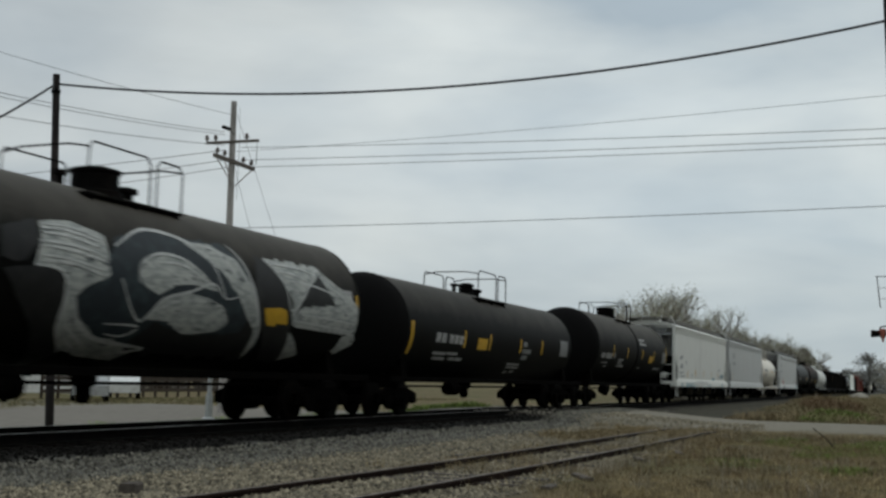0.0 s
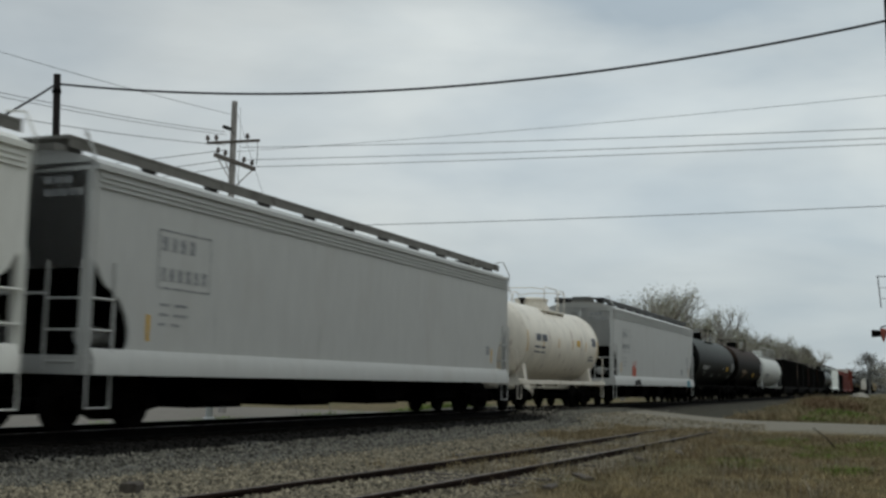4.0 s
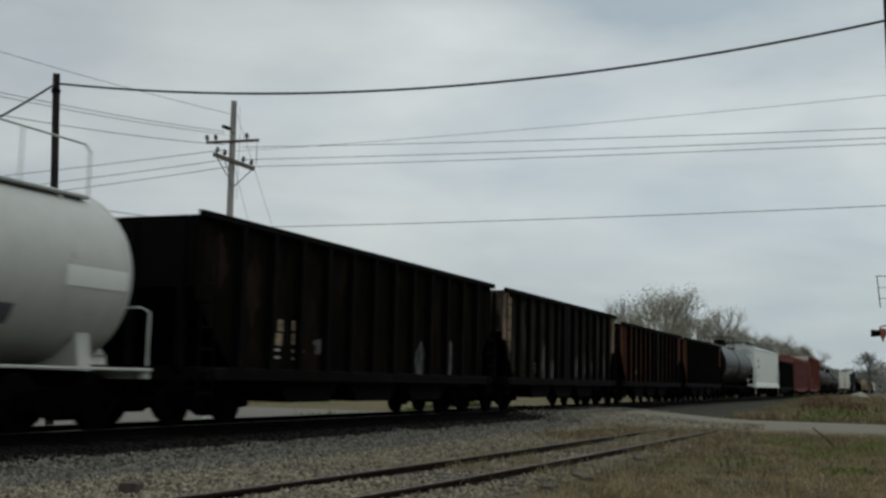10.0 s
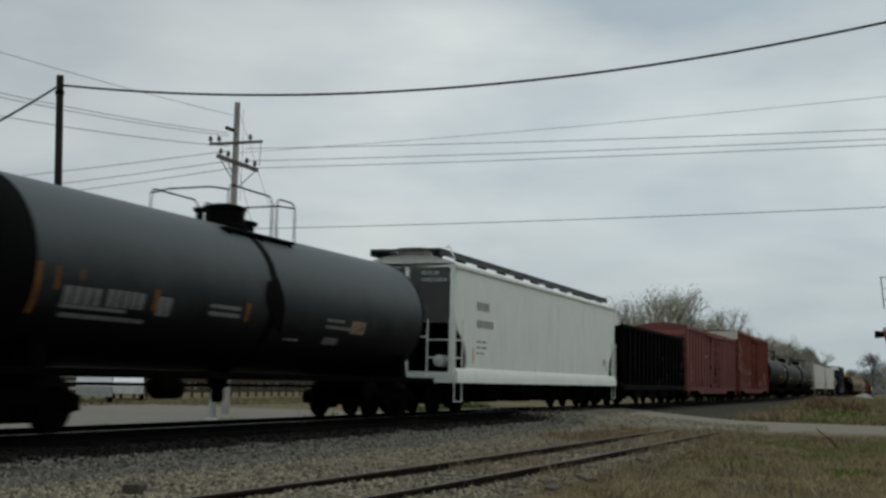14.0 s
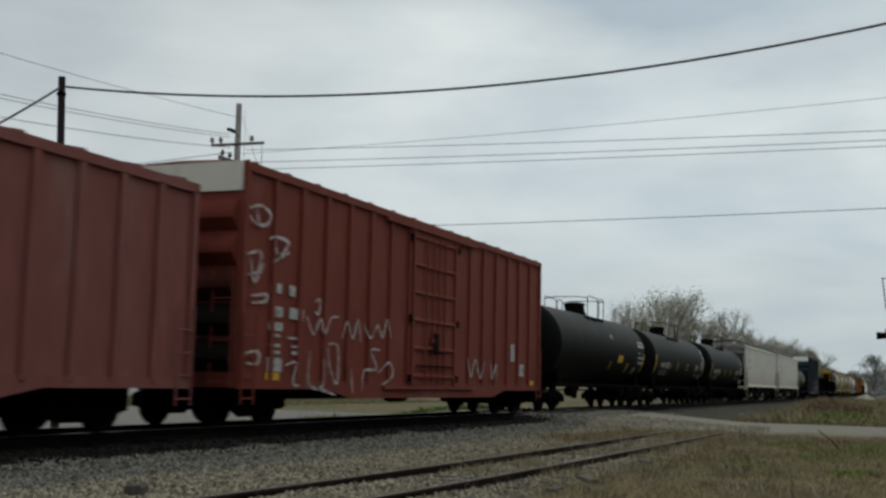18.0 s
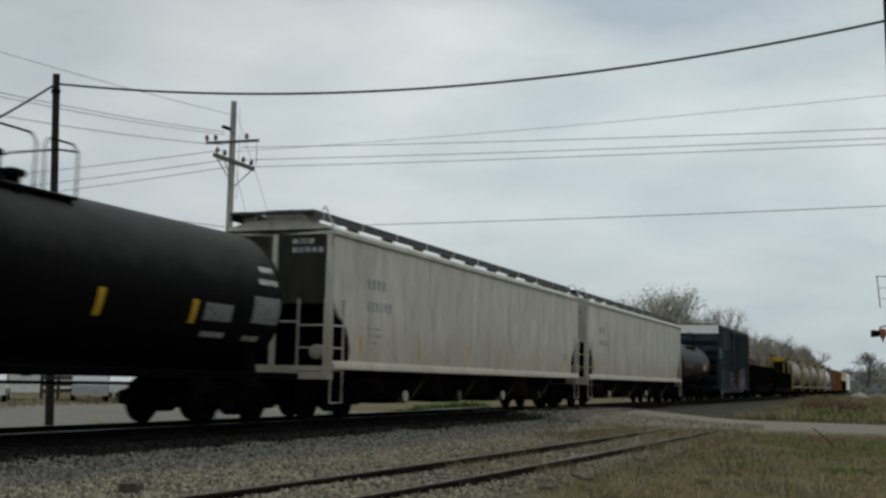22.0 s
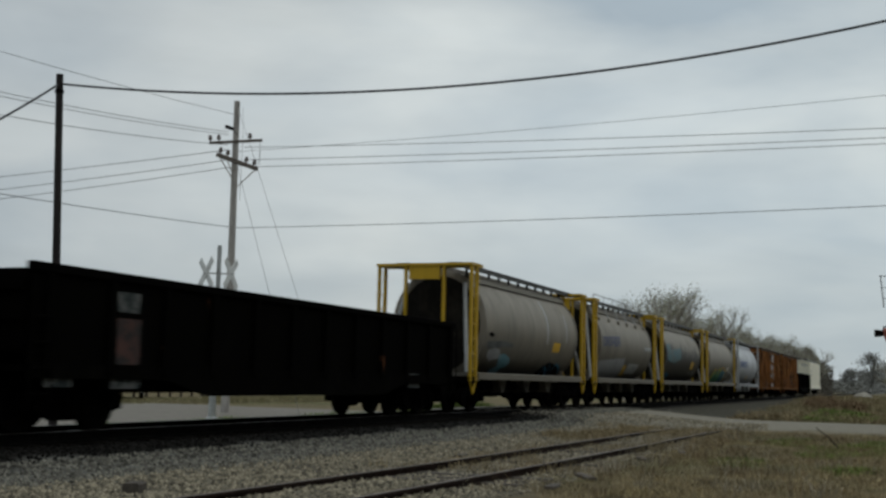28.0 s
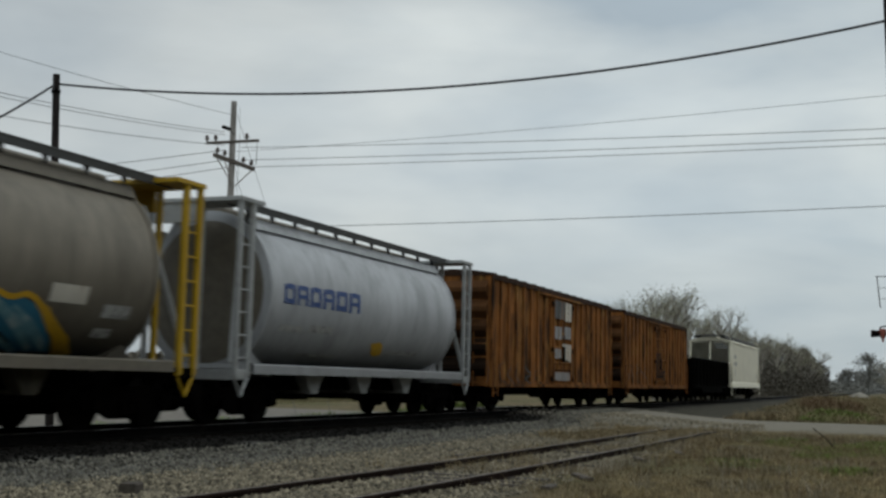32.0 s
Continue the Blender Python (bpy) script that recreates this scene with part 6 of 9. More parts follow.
def tufted(x, y):
    # tufts gather along the siding's near rail and here and there in the field
    return noise.noise((x * .8, y * 1.2, 61)) > (.12 if 4.0 < y < 6.6 and x > 19 else .3) and (weedy(x, y) or 4.0 < y < 6.6)


scatter_grass("dry_grass", "field of dry straw-coloured grass", 16000, (11, 37, -3, 6), .085, .006, M["grass_dry"], 11, strawy, 1.4)
scatter_grass("dead_weeds", "grey-brown dead weeds among the grass", 16000, (11, 37, -3, 7), .09, .006, M["weed"], 18, lambda x, y: weedy(x, y - .8 * noise.noise((x * .6, y * .6, 8)) - .3), 1.4)
scatter_grass("olive_grass", "dull olive spring grass over the field", 8000, (11, 37, -3, 6), .065, .007, M["grass_olive"], 22, olive, 1.3)
scatter_grass("green_grass", "patches of fresh green grass among the dry field", 9000, (17, 36, -1, 5), .09, .011, M["grass_green"], 12, greenish, 1.0)
scatter_grass("siding_weeds", "brown weeds growing along the siding", 4200, (14, 38, 4.2, 8.4), .17, .008, M["weed"], 13, trackside, .8)
scatter_grass("tall_weeds", "tall grey-brown dead weeds beside the siding", 4200, (14, 37, -2, 6.6), .26, .008, M["weed_grey"], 41, tufted, 1.1)
scatter_grass("red_stems", "russet stems of last year's weeds in the field", 2200, (13, 36, -3, 4.6), .2, .008, M["weed_red"], 42, lambda x, y: weedy(x, y) and noise.noise((x * .4, y * .6, 51)) > .1, 1.2)
scatter_grass("crossing_weeds", "dark weeds where the siding meets the road", 2800, (28, 36.2, 5.8, 9.2), .15, .011, M["weed"], 24, lambda x, y: noise.noise((x * .35, y * .6, 12)) > -.1, .7)
scatter_grass("dark_weeds", "dark brown weeds low in the field", 7000, (11, 37, -3, 6), .06, .008, M["weed_dark"], 25, lambda x, y: weedy(x, y) and noise.noise((x * .5, y * .8, 37)) > .12, 1.4)
scatter_grass("bank_grass", "dry grass on the bank past the road", 9000, (49, 150, -6, 9), .22, .022, M["grass_olive"], 14, lambda x, y: y < 6.8 + 1.4 * noise.noise((x * .1, y * .2, 2)), 1.7)
scatter_grass("bank_weeds", "brown weeds on the bank past the road", 6000, (49, 130, -6, 9), .33, .022, M["weed"], 19, lambda x, y: y < 7.2 and noise.noise((x * .08, y * .2, 6)) > -.15, 1.7)
scatter_grass("russet_weeds", "clump of tall russet weeds on the bank", 1500, (62, 76, 2.2, 5.6), .42, .025, M["weed_red"], 23, lambda x, y: ((x - 69) / 6.5) ** 2 + ((y - 3.9) / 1.5) ** 2 + noise.noise((x * .5, y * .8, 3)) < 1, 1.0)
scatter_grass("bank_green", "strip of green grass past the road", 6000, (50, 66, .6, 5.4), .15, .035, M["grass_green"], 15, lambda x, y: ((x - 58) / 7) ** 2 + ((y - 3.0) / 1.9) ** 2 + .8 * noise.noise((x * .3, y * .5, 21)) < 1, 1.0)
scatter_grass("far_verge", "green verge between the track and the road behind", 11000, (10, 60, 15.9, 20.2), .2, .04, M["grass_green"], 16, lambda x, y: noise.noise((x * .16, y * .3, 31)) > .0, 1.0)
scatter_grass("far_lawn", "thin olive grass at the far edge of the road", 5000, (25, 90, 34, 44), .1, .05, M["grass_olive"], 17, None, 1.0)

# a low heap of gravel on the bank
heap = Shape().turn_z([(-.4, 3.4), (.0, 2.8), (.2, 2.3), (.42, 1.6), (.6, .8), (.64, .2)], 26)
heap.v = [(x * .8 + .3 * noise.noise((x, y, 1)), y * .42, z + .22 * noise.noise((x * 1.1, y * 1.1, 5))) for x, y, z in heap.v]
pile = tagged(new("gravel_heap", heap.mesh("gravel_heap", M["pile"], 180)), "low heap of pale grey gravel on the bank", "heap")
pile.location = (121, 4.4, ground_z(121, 4.4))

# a loose block of wood and a few odd pieces on the gravel
block = tagged(new("wood_block", Shape().soft_box(-.16, .16, -.1, .1, 0, .13, .02).mesh("wood_block", M["tie"])), "short dark offcut of timber on the gravel", "timber")
block.location, block.rotation_euler = (11.3, 8.5, ground_z(11.3, 8.5) - .01), (0, 0, .35)
for x, y, l, a in ((20.4, 7.9, .5, .1), (17.1, 4.6, .9, .5), (21.8, 4.75, .8, .35), (24.5, 4.5, 1.1, .25), (15.2, 4.55, .5, .1)):
    o = tagged(new("timber_scrap", Shape().soft_box(-l / 2, l / 2, -.07, .07, 0, .06, .015).mesh("timber_scrap", M["tie"])), "grey splintered piece of old tie", "timber", "scraps beside the siding")
    o.location, o.rotation_euler = (x, y, ground_z(x, y) - .005), (0, 0, a)
stick = tagged(new("stick", Shape().tube([(0, 0, -.05), (-.1, .25, .25), (-.2, .55, .5)], .02, 5, .01).mesh("stick", M["fence_wood"])), "bare leaning stick in the grass", "stick")
stick.location = (29.5, 1.6, ground_z(29.5, 1.6))


# ---- across the road behind the track
def small_house(x, y, w, d, h, turn, label):
    t = thing("house", label, "house", "houses behind the road", at=(x, y, -.6))
    t.rotation_euler[2] = radians(turn)
    wall = part("wall", Shape().box(-w / 2, w / 2, -d / 2, d / 2, 0, h), M["clapboard"], t)
    for k in range(int(h / .22)):
        part("clapboard", Shape().box(-w / 2 - .015, w / 2 + .015, -d / 2 - .02, -d / 2, .05 + .22 * k, .05 + .22 * k + .19), M["clapboard"], wall)
    part("roof", Shape().prism_x([(-d / 2 - .3, h), (d / 2 + .3, h), (0, h + d * .3)], -w / 2 - .2, w / 2 + .2), M["shingle"], t)
    for wx in (-w * .3, w * .05, w * .32):
        f = part("window", Shape().box(wx - .45, wx + .45, -d / 2 - .05, -d / 2 - .02, 1.1, 2.1), M["sign_white"], t)
        part("pane", Shape().box(wx - .38, wx + .38, -d / 2 - .06, -d / 2 - .05, 1.17, 2.03), M["glass_dark"], f)
    return t


small_house(38.5, 52, 12, 7, 2.7, -38, "low white clapboard house behind the road")
small_house(66, 62, 14, 8, 2.8, -30, "low white clapboard house behind the road")


def parked_car(x, y, turn, mat, label):
    t = thing("parked_car", label, "car", "cars parked behind the road", at=(x, y, -.52))
    t.rotation_euler[2] = radians(turn)
    body = part("body", Shape().prism_y([(-2.2, .35), (2.2, .35), (2.25, .75), (1.2, .9), (.75, 1.4), (-1.1, 1.42), (-1.9, .95), (-2.25, .85)], -.85, .85), mat, t)
    part("window", Shape().prism_y([(1.0, .95), (.68, 1.34), (-1.05, 1.36), (-1.55, .98)], -.865, .865), M["glass_dark"], body)
    for wx in (-1.35, 1.35):
        for wy in (-.8, .8):
            w = part("wheel", Shape().turn_y([(wy - .1, .2), (wy - .1, .32), (wy + .1, .32), (wy + .1, .2)], 14, wx, .33), M["steel_black"], t)
            part("rim", Shape().turn_y([(wy - .12, .18), (wy + .12, .18)], 10, wx, .33), M["galv"], w)


parked_car(42.0, 40.0, 40, M["sign_white"], "white car parked behind the road")
parked_car(47.0, 38.2, 40, M["galv"], "silver car parked behind the road")
parked_car(56, 43, 38, M["sign_white"], "white car parked behind the road")

fence = thing("fence", "low brown timber fence across the road", "fence")
for k in range(30):
    x, y = 49 + 1.6 * k, 43 + .25 * k
    part("post", Shape().box(x - .06, x + .06, y - .06, y + .06, -.7, .75), M["fence_wood"], fence)
    for z in (-.2, .15, .5):
        part("plank", Shape().add([(x, y - .09, z), (x + 1.6, y + .16, z), (x + 1.6, y + .16, z + .22), (x, y - .09, z + .22), (x, y - .05, z), (x + 1.6, y + .2, z), (x + 1.6, y + .2, z + .22), (x, y - .05, z + .22)],
                                  [(0, 1, 2, 3), (5, 4, 7, 6), (3, 2, 6, 7), (1, 0, 4, 5), (0, 3, 7, 4), (2, 1, 5, 6)]), M["fence_wood"], fence)
brush("hedge", "dark bare hedge behind the houses", 28, 120, 60, 68, 5, 2600, M["brush"], 8, (.3, .8))
# ---- the train: where the couplings stand along the line at the start
JOINTS = [7.28, 25.28, 44.53, 62.91, 83.73, 105.49, 118.28, 139.73, 157.55, 175.0, 191.85, 208.98, 225.28, 241.01, 256.25, 273.82, 294.17, 310.38, 330.65, 352.14, 369.06, 386.26, 403.29, 425.51, 447.45, 459.59, 478.17, 496.19, 514.23, 528.22, 541.85, 556.1, 569.97, 583.89, 601.82, 620.19, 636.47, 655.0]
TRAIN, CARS = [], {}


def place(i, c):
    x = (JOINTS[i] + JOINTS[i + 1]) / 2
    c.location = (x, TRACK_Y, 0)
    TRAIN.append((c, x))
    CARS[i] = c


def span_of(i):
    return JOINTS[i + 1] - JOINTS[i] - .05


# radius and axis height of each tank
TANKS = {0: (1.55, 2.57), 1: (1.42, 2.35), 2: (1.55, 2.6), 5: (1.42, 2.42), 7: (1.55, 2.58), 8: (1.55, 2.6), 9: (1.5, 2.52), 14: (1.52, 2.57), 19: (1.5, 2.52), 20: (1.45, 2.45), 21: (1.47, 2.49), 24: (1.3, 2.27)}


def std_tank(i, label, ink="white_mark", yellow=True, stripes=True, n=4, big=(.55, .6), marks=True, **kw):
    c, at, half, hd = tank_car(label, span_of(i), *TANKS[i], **kw)
    if marks:
        tank_marks(c, at, half, hd, ink, stripes, yellow, n, big, i)
    place(i, c)
    return c, at, half, hd


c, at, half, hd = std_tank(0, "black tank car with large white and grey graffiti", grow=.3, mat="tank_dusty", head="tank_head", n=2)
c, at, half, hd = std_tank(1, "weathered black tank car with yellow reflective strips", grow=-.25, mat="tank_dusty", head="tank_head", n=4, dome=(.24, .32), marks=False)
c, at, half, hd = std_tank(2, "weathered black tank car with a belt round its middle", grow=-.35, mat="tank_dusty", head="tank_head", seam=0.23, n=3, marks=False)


def std_hopper(i, label, ink="dark_mark", boxed=False, stripes=4, marks=True, **kw):
    c, at, a = covered_hopper(label, span_of(i), **kw)
    if marks:
        hopper_marks(c, at, a, ink, boxed, stripes, i)
    place(i, c)
    return c, at, a


c, at, a = std_hopper(3, "light grey covered hopper with cyan graffiti along its sill", marks=False, roof_walk="board_grey", bay_mat="cyl_sill")
c, at, a = std_hopper(4, "light grey covered hopper with boxed lettering", roof_walk="board_grey", mat="hop_pale", ink="faint_mark", boxed=True, stripes=2)
c, at, half, hd = std_tank(5, "short rust-stained cream tank car", mat="tank_cream", rail_mat="tank_cream", ink="dark_mark", dome=(.62, .3), dome_mat="tank_cream", frame_mat="tank_cream", platform=True)
c, at, a = std_hopper(6, "pale grey covered hopper with boxed lettering and small graffiti", mat="hop_pale", ink="faint_mark", boxed=True, stripes=2)
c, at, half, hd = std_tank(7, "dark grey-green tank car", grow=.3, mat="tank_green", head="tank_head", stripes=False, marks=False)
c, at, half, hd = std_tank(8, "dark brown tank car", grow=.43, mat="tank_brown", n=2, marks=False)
c, at, half, hd = std_tank(9, "white tank car with a railed walkway along its whole top", grow=.22, mat="tank_white", rail_mat="tank_white", marks=False, walk_full=True, platform=True, dome=(.45, .36), dome_mat="tank_white", saddle_mat="tank_white")
for i, (label, mat, top, dark) in zip((10, 11, 12, 13), (("sooty black open hopper heaped with dark load", "coal_black", 3.88, ()), ("black open hopper with a pale rusted corner", "coal_panel", 3.88, (5,)),
                                                         ("worn red-brown open hopper with white lettering", "coal_red", 3.68, (6,)), ("rust-brown open hopper with graffiti along its base", "coal_rust", 3.66, ()))):
    c, at, a = open_hopper(label, span_of(i), mat, top, 12, 1.05, dark, corner_mat="worn_end" if i == 11 else None, post_mat="worn_corner" if i == 11 else None)
    place(i, c)
c, at, half, hd = std_tank(14, "slate grey tank car with a belt round its middle", grow=.08, mat="tank_grey", head="tank_head", seam=-0.35, stripes=False, marks=False)
c, at, a = std_hopper(15, "clean white covered hopper with small lettering", mat="hop_white", bays=4, ribs=0, stripes=2)
c, at, a = open_hopper("black open hopper with slanted white lettering", span_of(16), "gon_black", 3.62, 14, .95)
place(16, c)
c, at, a = boxcar("faded pinkish-red boxcar with a closed door", span_of(17), "box_pink", body=9.83, eave=4.42, low=.75, posts=9, peak=.2, end_mat="end_pink")
place(17, c)
c, at, a = boxcar("oxide-red high boxcar with white graffiti scrawls", span_of(18), "box_red", body=9.52, eave=5.15, low=.75, posts=8, end_top="hop_tan", peak=.07, end_mat="end_red")
place(18, c)
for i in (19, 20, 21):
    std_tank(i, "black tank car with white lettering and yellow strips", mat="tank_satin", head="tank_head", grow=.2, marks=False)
c, at, a = std_hopper(22, "dust-stained pale grey covered hopper", mat="hop_stained", ink="faint_mark", deep=True, ribs=0, stripes=6, bays=4)
c, at, a = std_hopper(23, "dust-stained pale grey covered hopper", mat="hop_stained", ink="faint_mark", deep=True, ribs=0, stripes=6, bays=4)
c, at, half, hd = std_tank(24, "short blue-black tank car", grow=.16, ink="faded_grey", yellow=False, mat="tank_blue", dome=(.3, .3), stripes=False, marks=False)
c, at, a = boxcar("blackish-blue high boxcar with pink graffiti and a white end panel", span_of(25), "box_blue", body=7.88, eave=5.15, low=.75, posts=8, end_top="hop_white", peak=.07, end_mat="end_blue")
place(25, c)
for i, top in ((26, 2.75), (27, 2.47)):
    c, at, a = gondola("dull black gondola with faded white plates", span_of(i), top=top)
    place(i, c)
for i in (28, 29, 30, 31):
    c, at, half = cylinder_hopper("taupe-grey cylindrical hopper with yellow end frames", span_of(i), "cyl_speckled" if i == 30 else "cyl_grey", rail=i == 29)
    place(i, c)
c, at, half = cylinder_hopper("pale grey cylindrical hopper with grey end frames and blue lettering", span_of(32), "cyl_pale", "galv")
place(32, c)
for i in (33, 34):
    c, at, a = boxcar("rusted orange-brown boxcar with a patched door", span_of(i), "box_rust", eave=4.3, low=.8, posts=9, door=2.4, roof_mat="roof_rust", end_mat="end_rust", belly=False)
    place(i, c)
c, at, a = gondola("dull black gondola with faded white plates", span_of(35), top=2.6)
place(35, c)
c, at, a = std_hopper(36, "cream covered hopper at the end of the train", mat="hop_cream", ribs=0, stripes=2)


# ---- paint, plates and graffiti on the near sides
patch(CARS[0], on_tank(1.55, 2.57), [(-2.96, 0.66), (-2.21, 0.71), (-1.47, 0.6), (-1.39, 0.19), (-1.54, -0.18), (-2.5, -0.11), (-3.14, -0.06), (-2.98, 0.24)], M["cloud_white"], 1, "pale sprayed wave")
patch(CARS[0], on_tank(1.55, 2.57), [(-2.19, -0.35), (-1.82, -0.15), (-1.39, 0.25), (-1.21, 0.57), (-0.37, 0.84), (0.67, 0.81), (2.12, 0.85), (2.69, 0.55), (3.2, -0.34), (3.73, -1.05), (3.49, -1.29), (1.47, -1.0), (0.39, -1.17), (-1.17, -1.1), (-1.94, -0.79)], M["spray_teal"], 1, "dark blue-grey sprayed ground")
patch(CARS[0], on_tank(1.55, 2.57), [(-0.63, 0.08), (-0.46, 0.32), (0.16, 0.48), (0.89, 0.38), (1.44, 0.12), (1.81, -0.09), (1.14, 0.0), (0.42, -0.06), (-0.07, -0.24), (-0.51, -0.12)], M["cloud_white"], 2, "pale sprayed shape")
patch(CARS[0], on_tank(1.55, 2.57), [(-0.3, -0.69), (0.07, -0.36), (0.77, -0.17), (1.47, -0.19), (2.05, -0.36), (2.3, -0.61), (1.88, -0.84), (1.1, -0.88), (0.38, -0.7)], M["cloud_white"], 2, "pale sprayed shape")
patch(CARS[0], on_tank(1.55, 2.57), [(0.74, 0.76), (1.71, 0.8), (2.45, 0.6), (2.97, 0.07), (3.34, -0.48), (3.62, -0.98), (3.53, -1.3), (3.24, -0.92), (2.91, -0.51), (2.38, -0.05), (1.83, 0.32), (1.3, 0.54)], M["cloud_white"], 2, "pale sprayed crescent")
patch(CARS[0], on_tank(1.55, 2.57), [(-2.49, -0.14), (-1.48, 0.12), (-1.36, -0.08), (-1.92, -0.26), (-2.1, -0.46), (-1.87, -0.78), (-1.28, -1.02), (0.19, -1.18), (-0.19, -1.38), (-1.21, -1.35), (-1.91, -1.25), (-2.34, -0.81), (-2.34, -0.48)], M["cloud_white"], 2, "pale sprayed crescent")
patch(CARS[0], on_tank(1.55, 2.57), [(-0.32, -1.07), (0.07, -0.7), (0.99, -0.88), (2.76, -0.84), (2.91, -0.51), (3.3, -0.7), (3.49, -1.29), (1.67, -1.26), (-0.18, -1.25)], M["spray_grey"], 4, "black sprayed shape")
patch(CARS[0], on_tank(1.55, 2.57), [(3.51, 0.75), (4.75, 0.81), (5.84, 0.76), (6.97, 0.32), (7.59, 0.02), (7.66, -0.57), (7.07, -0.64), (4.73, -0.57), (4.54, -0.34), (4.58, -0.06), (4.02, 0.39)], M["cloud_white"], 1, "pale sprayed letter")
patch(CARS[0], on_tank(1.55, 2.57), [(4.58, -0.64), (5.08, -0.85), (5.67, -1.16), (5.05, -1.26)], M["cloud_white"], 1)
patch(CARS[0], on_tank(1.55, 2.57), [(7.66, -0.57), (7.75, -0.83), (6.92, -1.15), (7.09, -0.67)], M["cloud_white"], 1)
patch(CARS[0], on_tank(1.55, 2.57), [(5.79, 0.59), (6.48, -0.01), (5.06, -0.11), (4.66, -0.33), (5.22, 0.26)], M["spray_grey"], 3, "black sprayed shape")
patch(CARS[0], on_tank(1.55, 2.57), [(3.23, 0.76), (3.52, 0.73), (4.02, 0.39), (4.45, -0.19), (4.69, -0.71), (5.01, -1.29), (4.19, -1.28), (3.38, -0.48), (2.97, 0.07)], M["spray_grey"], 3, "black sprayed band")
patch(CARS[0], on_tank(1.55, 2.57), [(-3.78, -0.16), (-3.14, -0.06), (-2.48, -0.13), (-2.37, -0.59), (-2.3, -0.92), (-1.7, -1.36), (-2.0, -1.61)], M["spray_grey"], 5, "black overpainted area")
patch(CARS[0], on_tank(1.55, 2.57), [(-3.77, 0.46), (-3.04, 0.63), (-2.97, 0.3), (-3.28, -0.0), (-3.8, -0.06)], M["spray_grey"], 5, "black overpainted area")
spray_line(CARS[0], on_tank(1.55, 2.57), [(-3.1, -0.05), (-2.5, -0.09), (-2.34, -0.48), (-2.24, -0.92), (-1.73, -1.3)], 0.06, M["bright_white"], "white spray-painted line")
spray_line(CARS[0], on_tank(1.55, 2.57), [(-2.14, -0.46), (-1.87, -0.81), (-1.19, -1.06), (0.24, -1.17)], 0.07, M["bright_white"], "white spray-painted line")
spray_line(CARS[0], on_tank(1.55, 2.57), [(-1.25, 0.44), (-0.39, 0.82), (0.67, 0.81), (1.43, 0.56), (1.8, 0.11), (1.98, -0.15)], 0.06, M["bright_white"], "white spray-painted line")
spray_line(CARS[0], on_tank(1.55, 2.57), [(-0.61, -0.1), (-0.61, 0.21), (-0.07, 0.44), (0.68, 0.42), (1.32, 0.17)], 0.05, M["bright_white"], "white spray-painted line")
spray_line(CARS[0], on_tank(1.55, 2.57), [(-1.1, -0.08), (-0.78, -0.48), (-0.32, -0.73), (0.07, -0.34), (0.88, -0.13), (1.56, 0.06), (1.98, -0.18), (2.45, -0.11)], 0.05, M["bright_white"], "white spray-painted line")
spray_line(CARS[0], on_tank(1.55, 2.57), [(2.27, 0.87), (2.69, 0.55), (3.17, -0.27), (3.5, -0.77), (3.59, -1.27)], 0.06, M["bright_white"], "white spray-painted line")
spray_line(CARS[0], on_tank(1.55, 2.57), [(3.51, 0.75), (4.15, 0.32), (4.55, -0.26), (5.23, 0.3), (5.84, 0.72), (6.53, 0.02)], 0.05, M["bright_white"], "white spray-painted line")
spray_line(CARS[0], on_tank(1.55, 2.57), [(4.79, -0.55), (7.63, -0.64), (7.01, -1.15)], 0.05, M["bright_white"], "white spray-painted line")
spray_line(CARS[0], on_tank(1.55, 2.57), [(-2.94, 0.52), (-2.36, 0.55), (-1.61, 0.46)], 0.05, M["bright_white"], "white spray-painted line")
spray_line(CARS[0], on_tank(1.55, 2.57), [(-3.02, 0.32), (-2.25, 0.33), (-1.52, 0.23)], 0.05, M["bright_white"], "white spray-painted line")
spray_line(CARS[0], on_tank(1.55, 2.57), [(-1.21, -0.82), (-0.34, -0.82), (-0.57, -0.99), (-1.05, -0.98)], 0.04, M["bright_white"], "white spray-painted line")
spray_line(CARS[0], on_tank(1.55, 2.57), [(-0.74, -1.33), (-0.18, -1.25), (0.26, -1.19)], 0.05, M["bright_white"], "white spray-painted line")
spray_line(CARS[0], on_tank(1.55, 2.57), [(4.31, 0.37), (5.41, 0.35), (6.58, 0.2)], 0.04, M["bright_white"], "white spray-painted line")
spray_line(CARS[0], on_tank(1.55, 2.57), [(-2.83, 0.59), (-2.25, 0.61), (-1.56, 0.5)], 0.045, M["bright_white"], "white spray-painted line")
spray_line(CARS[0], on_tank(1.55, 2.57), [(-2.94, 0.45), (-2.31, 0.46), (-1.5, 0.35)], 0.045, M["bright_white"], "white spray-painted line")
spray_line(CARS[0], on_tank(1.55, 2.57), [(-2.99, 0.24), (-2.35, 0.25), (-1.48, 0.15)], 0.045, M["bright_white"], "white spray-painted line")
spray_line(CARS[0], on_tank(1.55, 2.57), [(-3.03, 0.1), (-2.44, 0.11), (-1.53, 0.01)], 0.045, M["bright_white"], "white spray-painted line")
spray_line(CARS[0], on_tank(1.55, 2.57), [(-2.95, 0.02), (-2.27, 0.04), (-1.47, -0.09)], 0.045, M["bright_white"], "white spray-painted line")
spray_line(CARS[0], on_tank(1.55, 2.57), [(3.72, 0.66), (4.79, 0.68), (5.55, 0.61)], 0.045, M["bright_white"], "white spray-painted line")
spray_line(CARS[0], on_tank(1.55, 2.57), [(3.86, 0.52), (4.54, 0.53), (5.2, 0.43)], 0.045, M["bright_white"], "white spray-painted line")
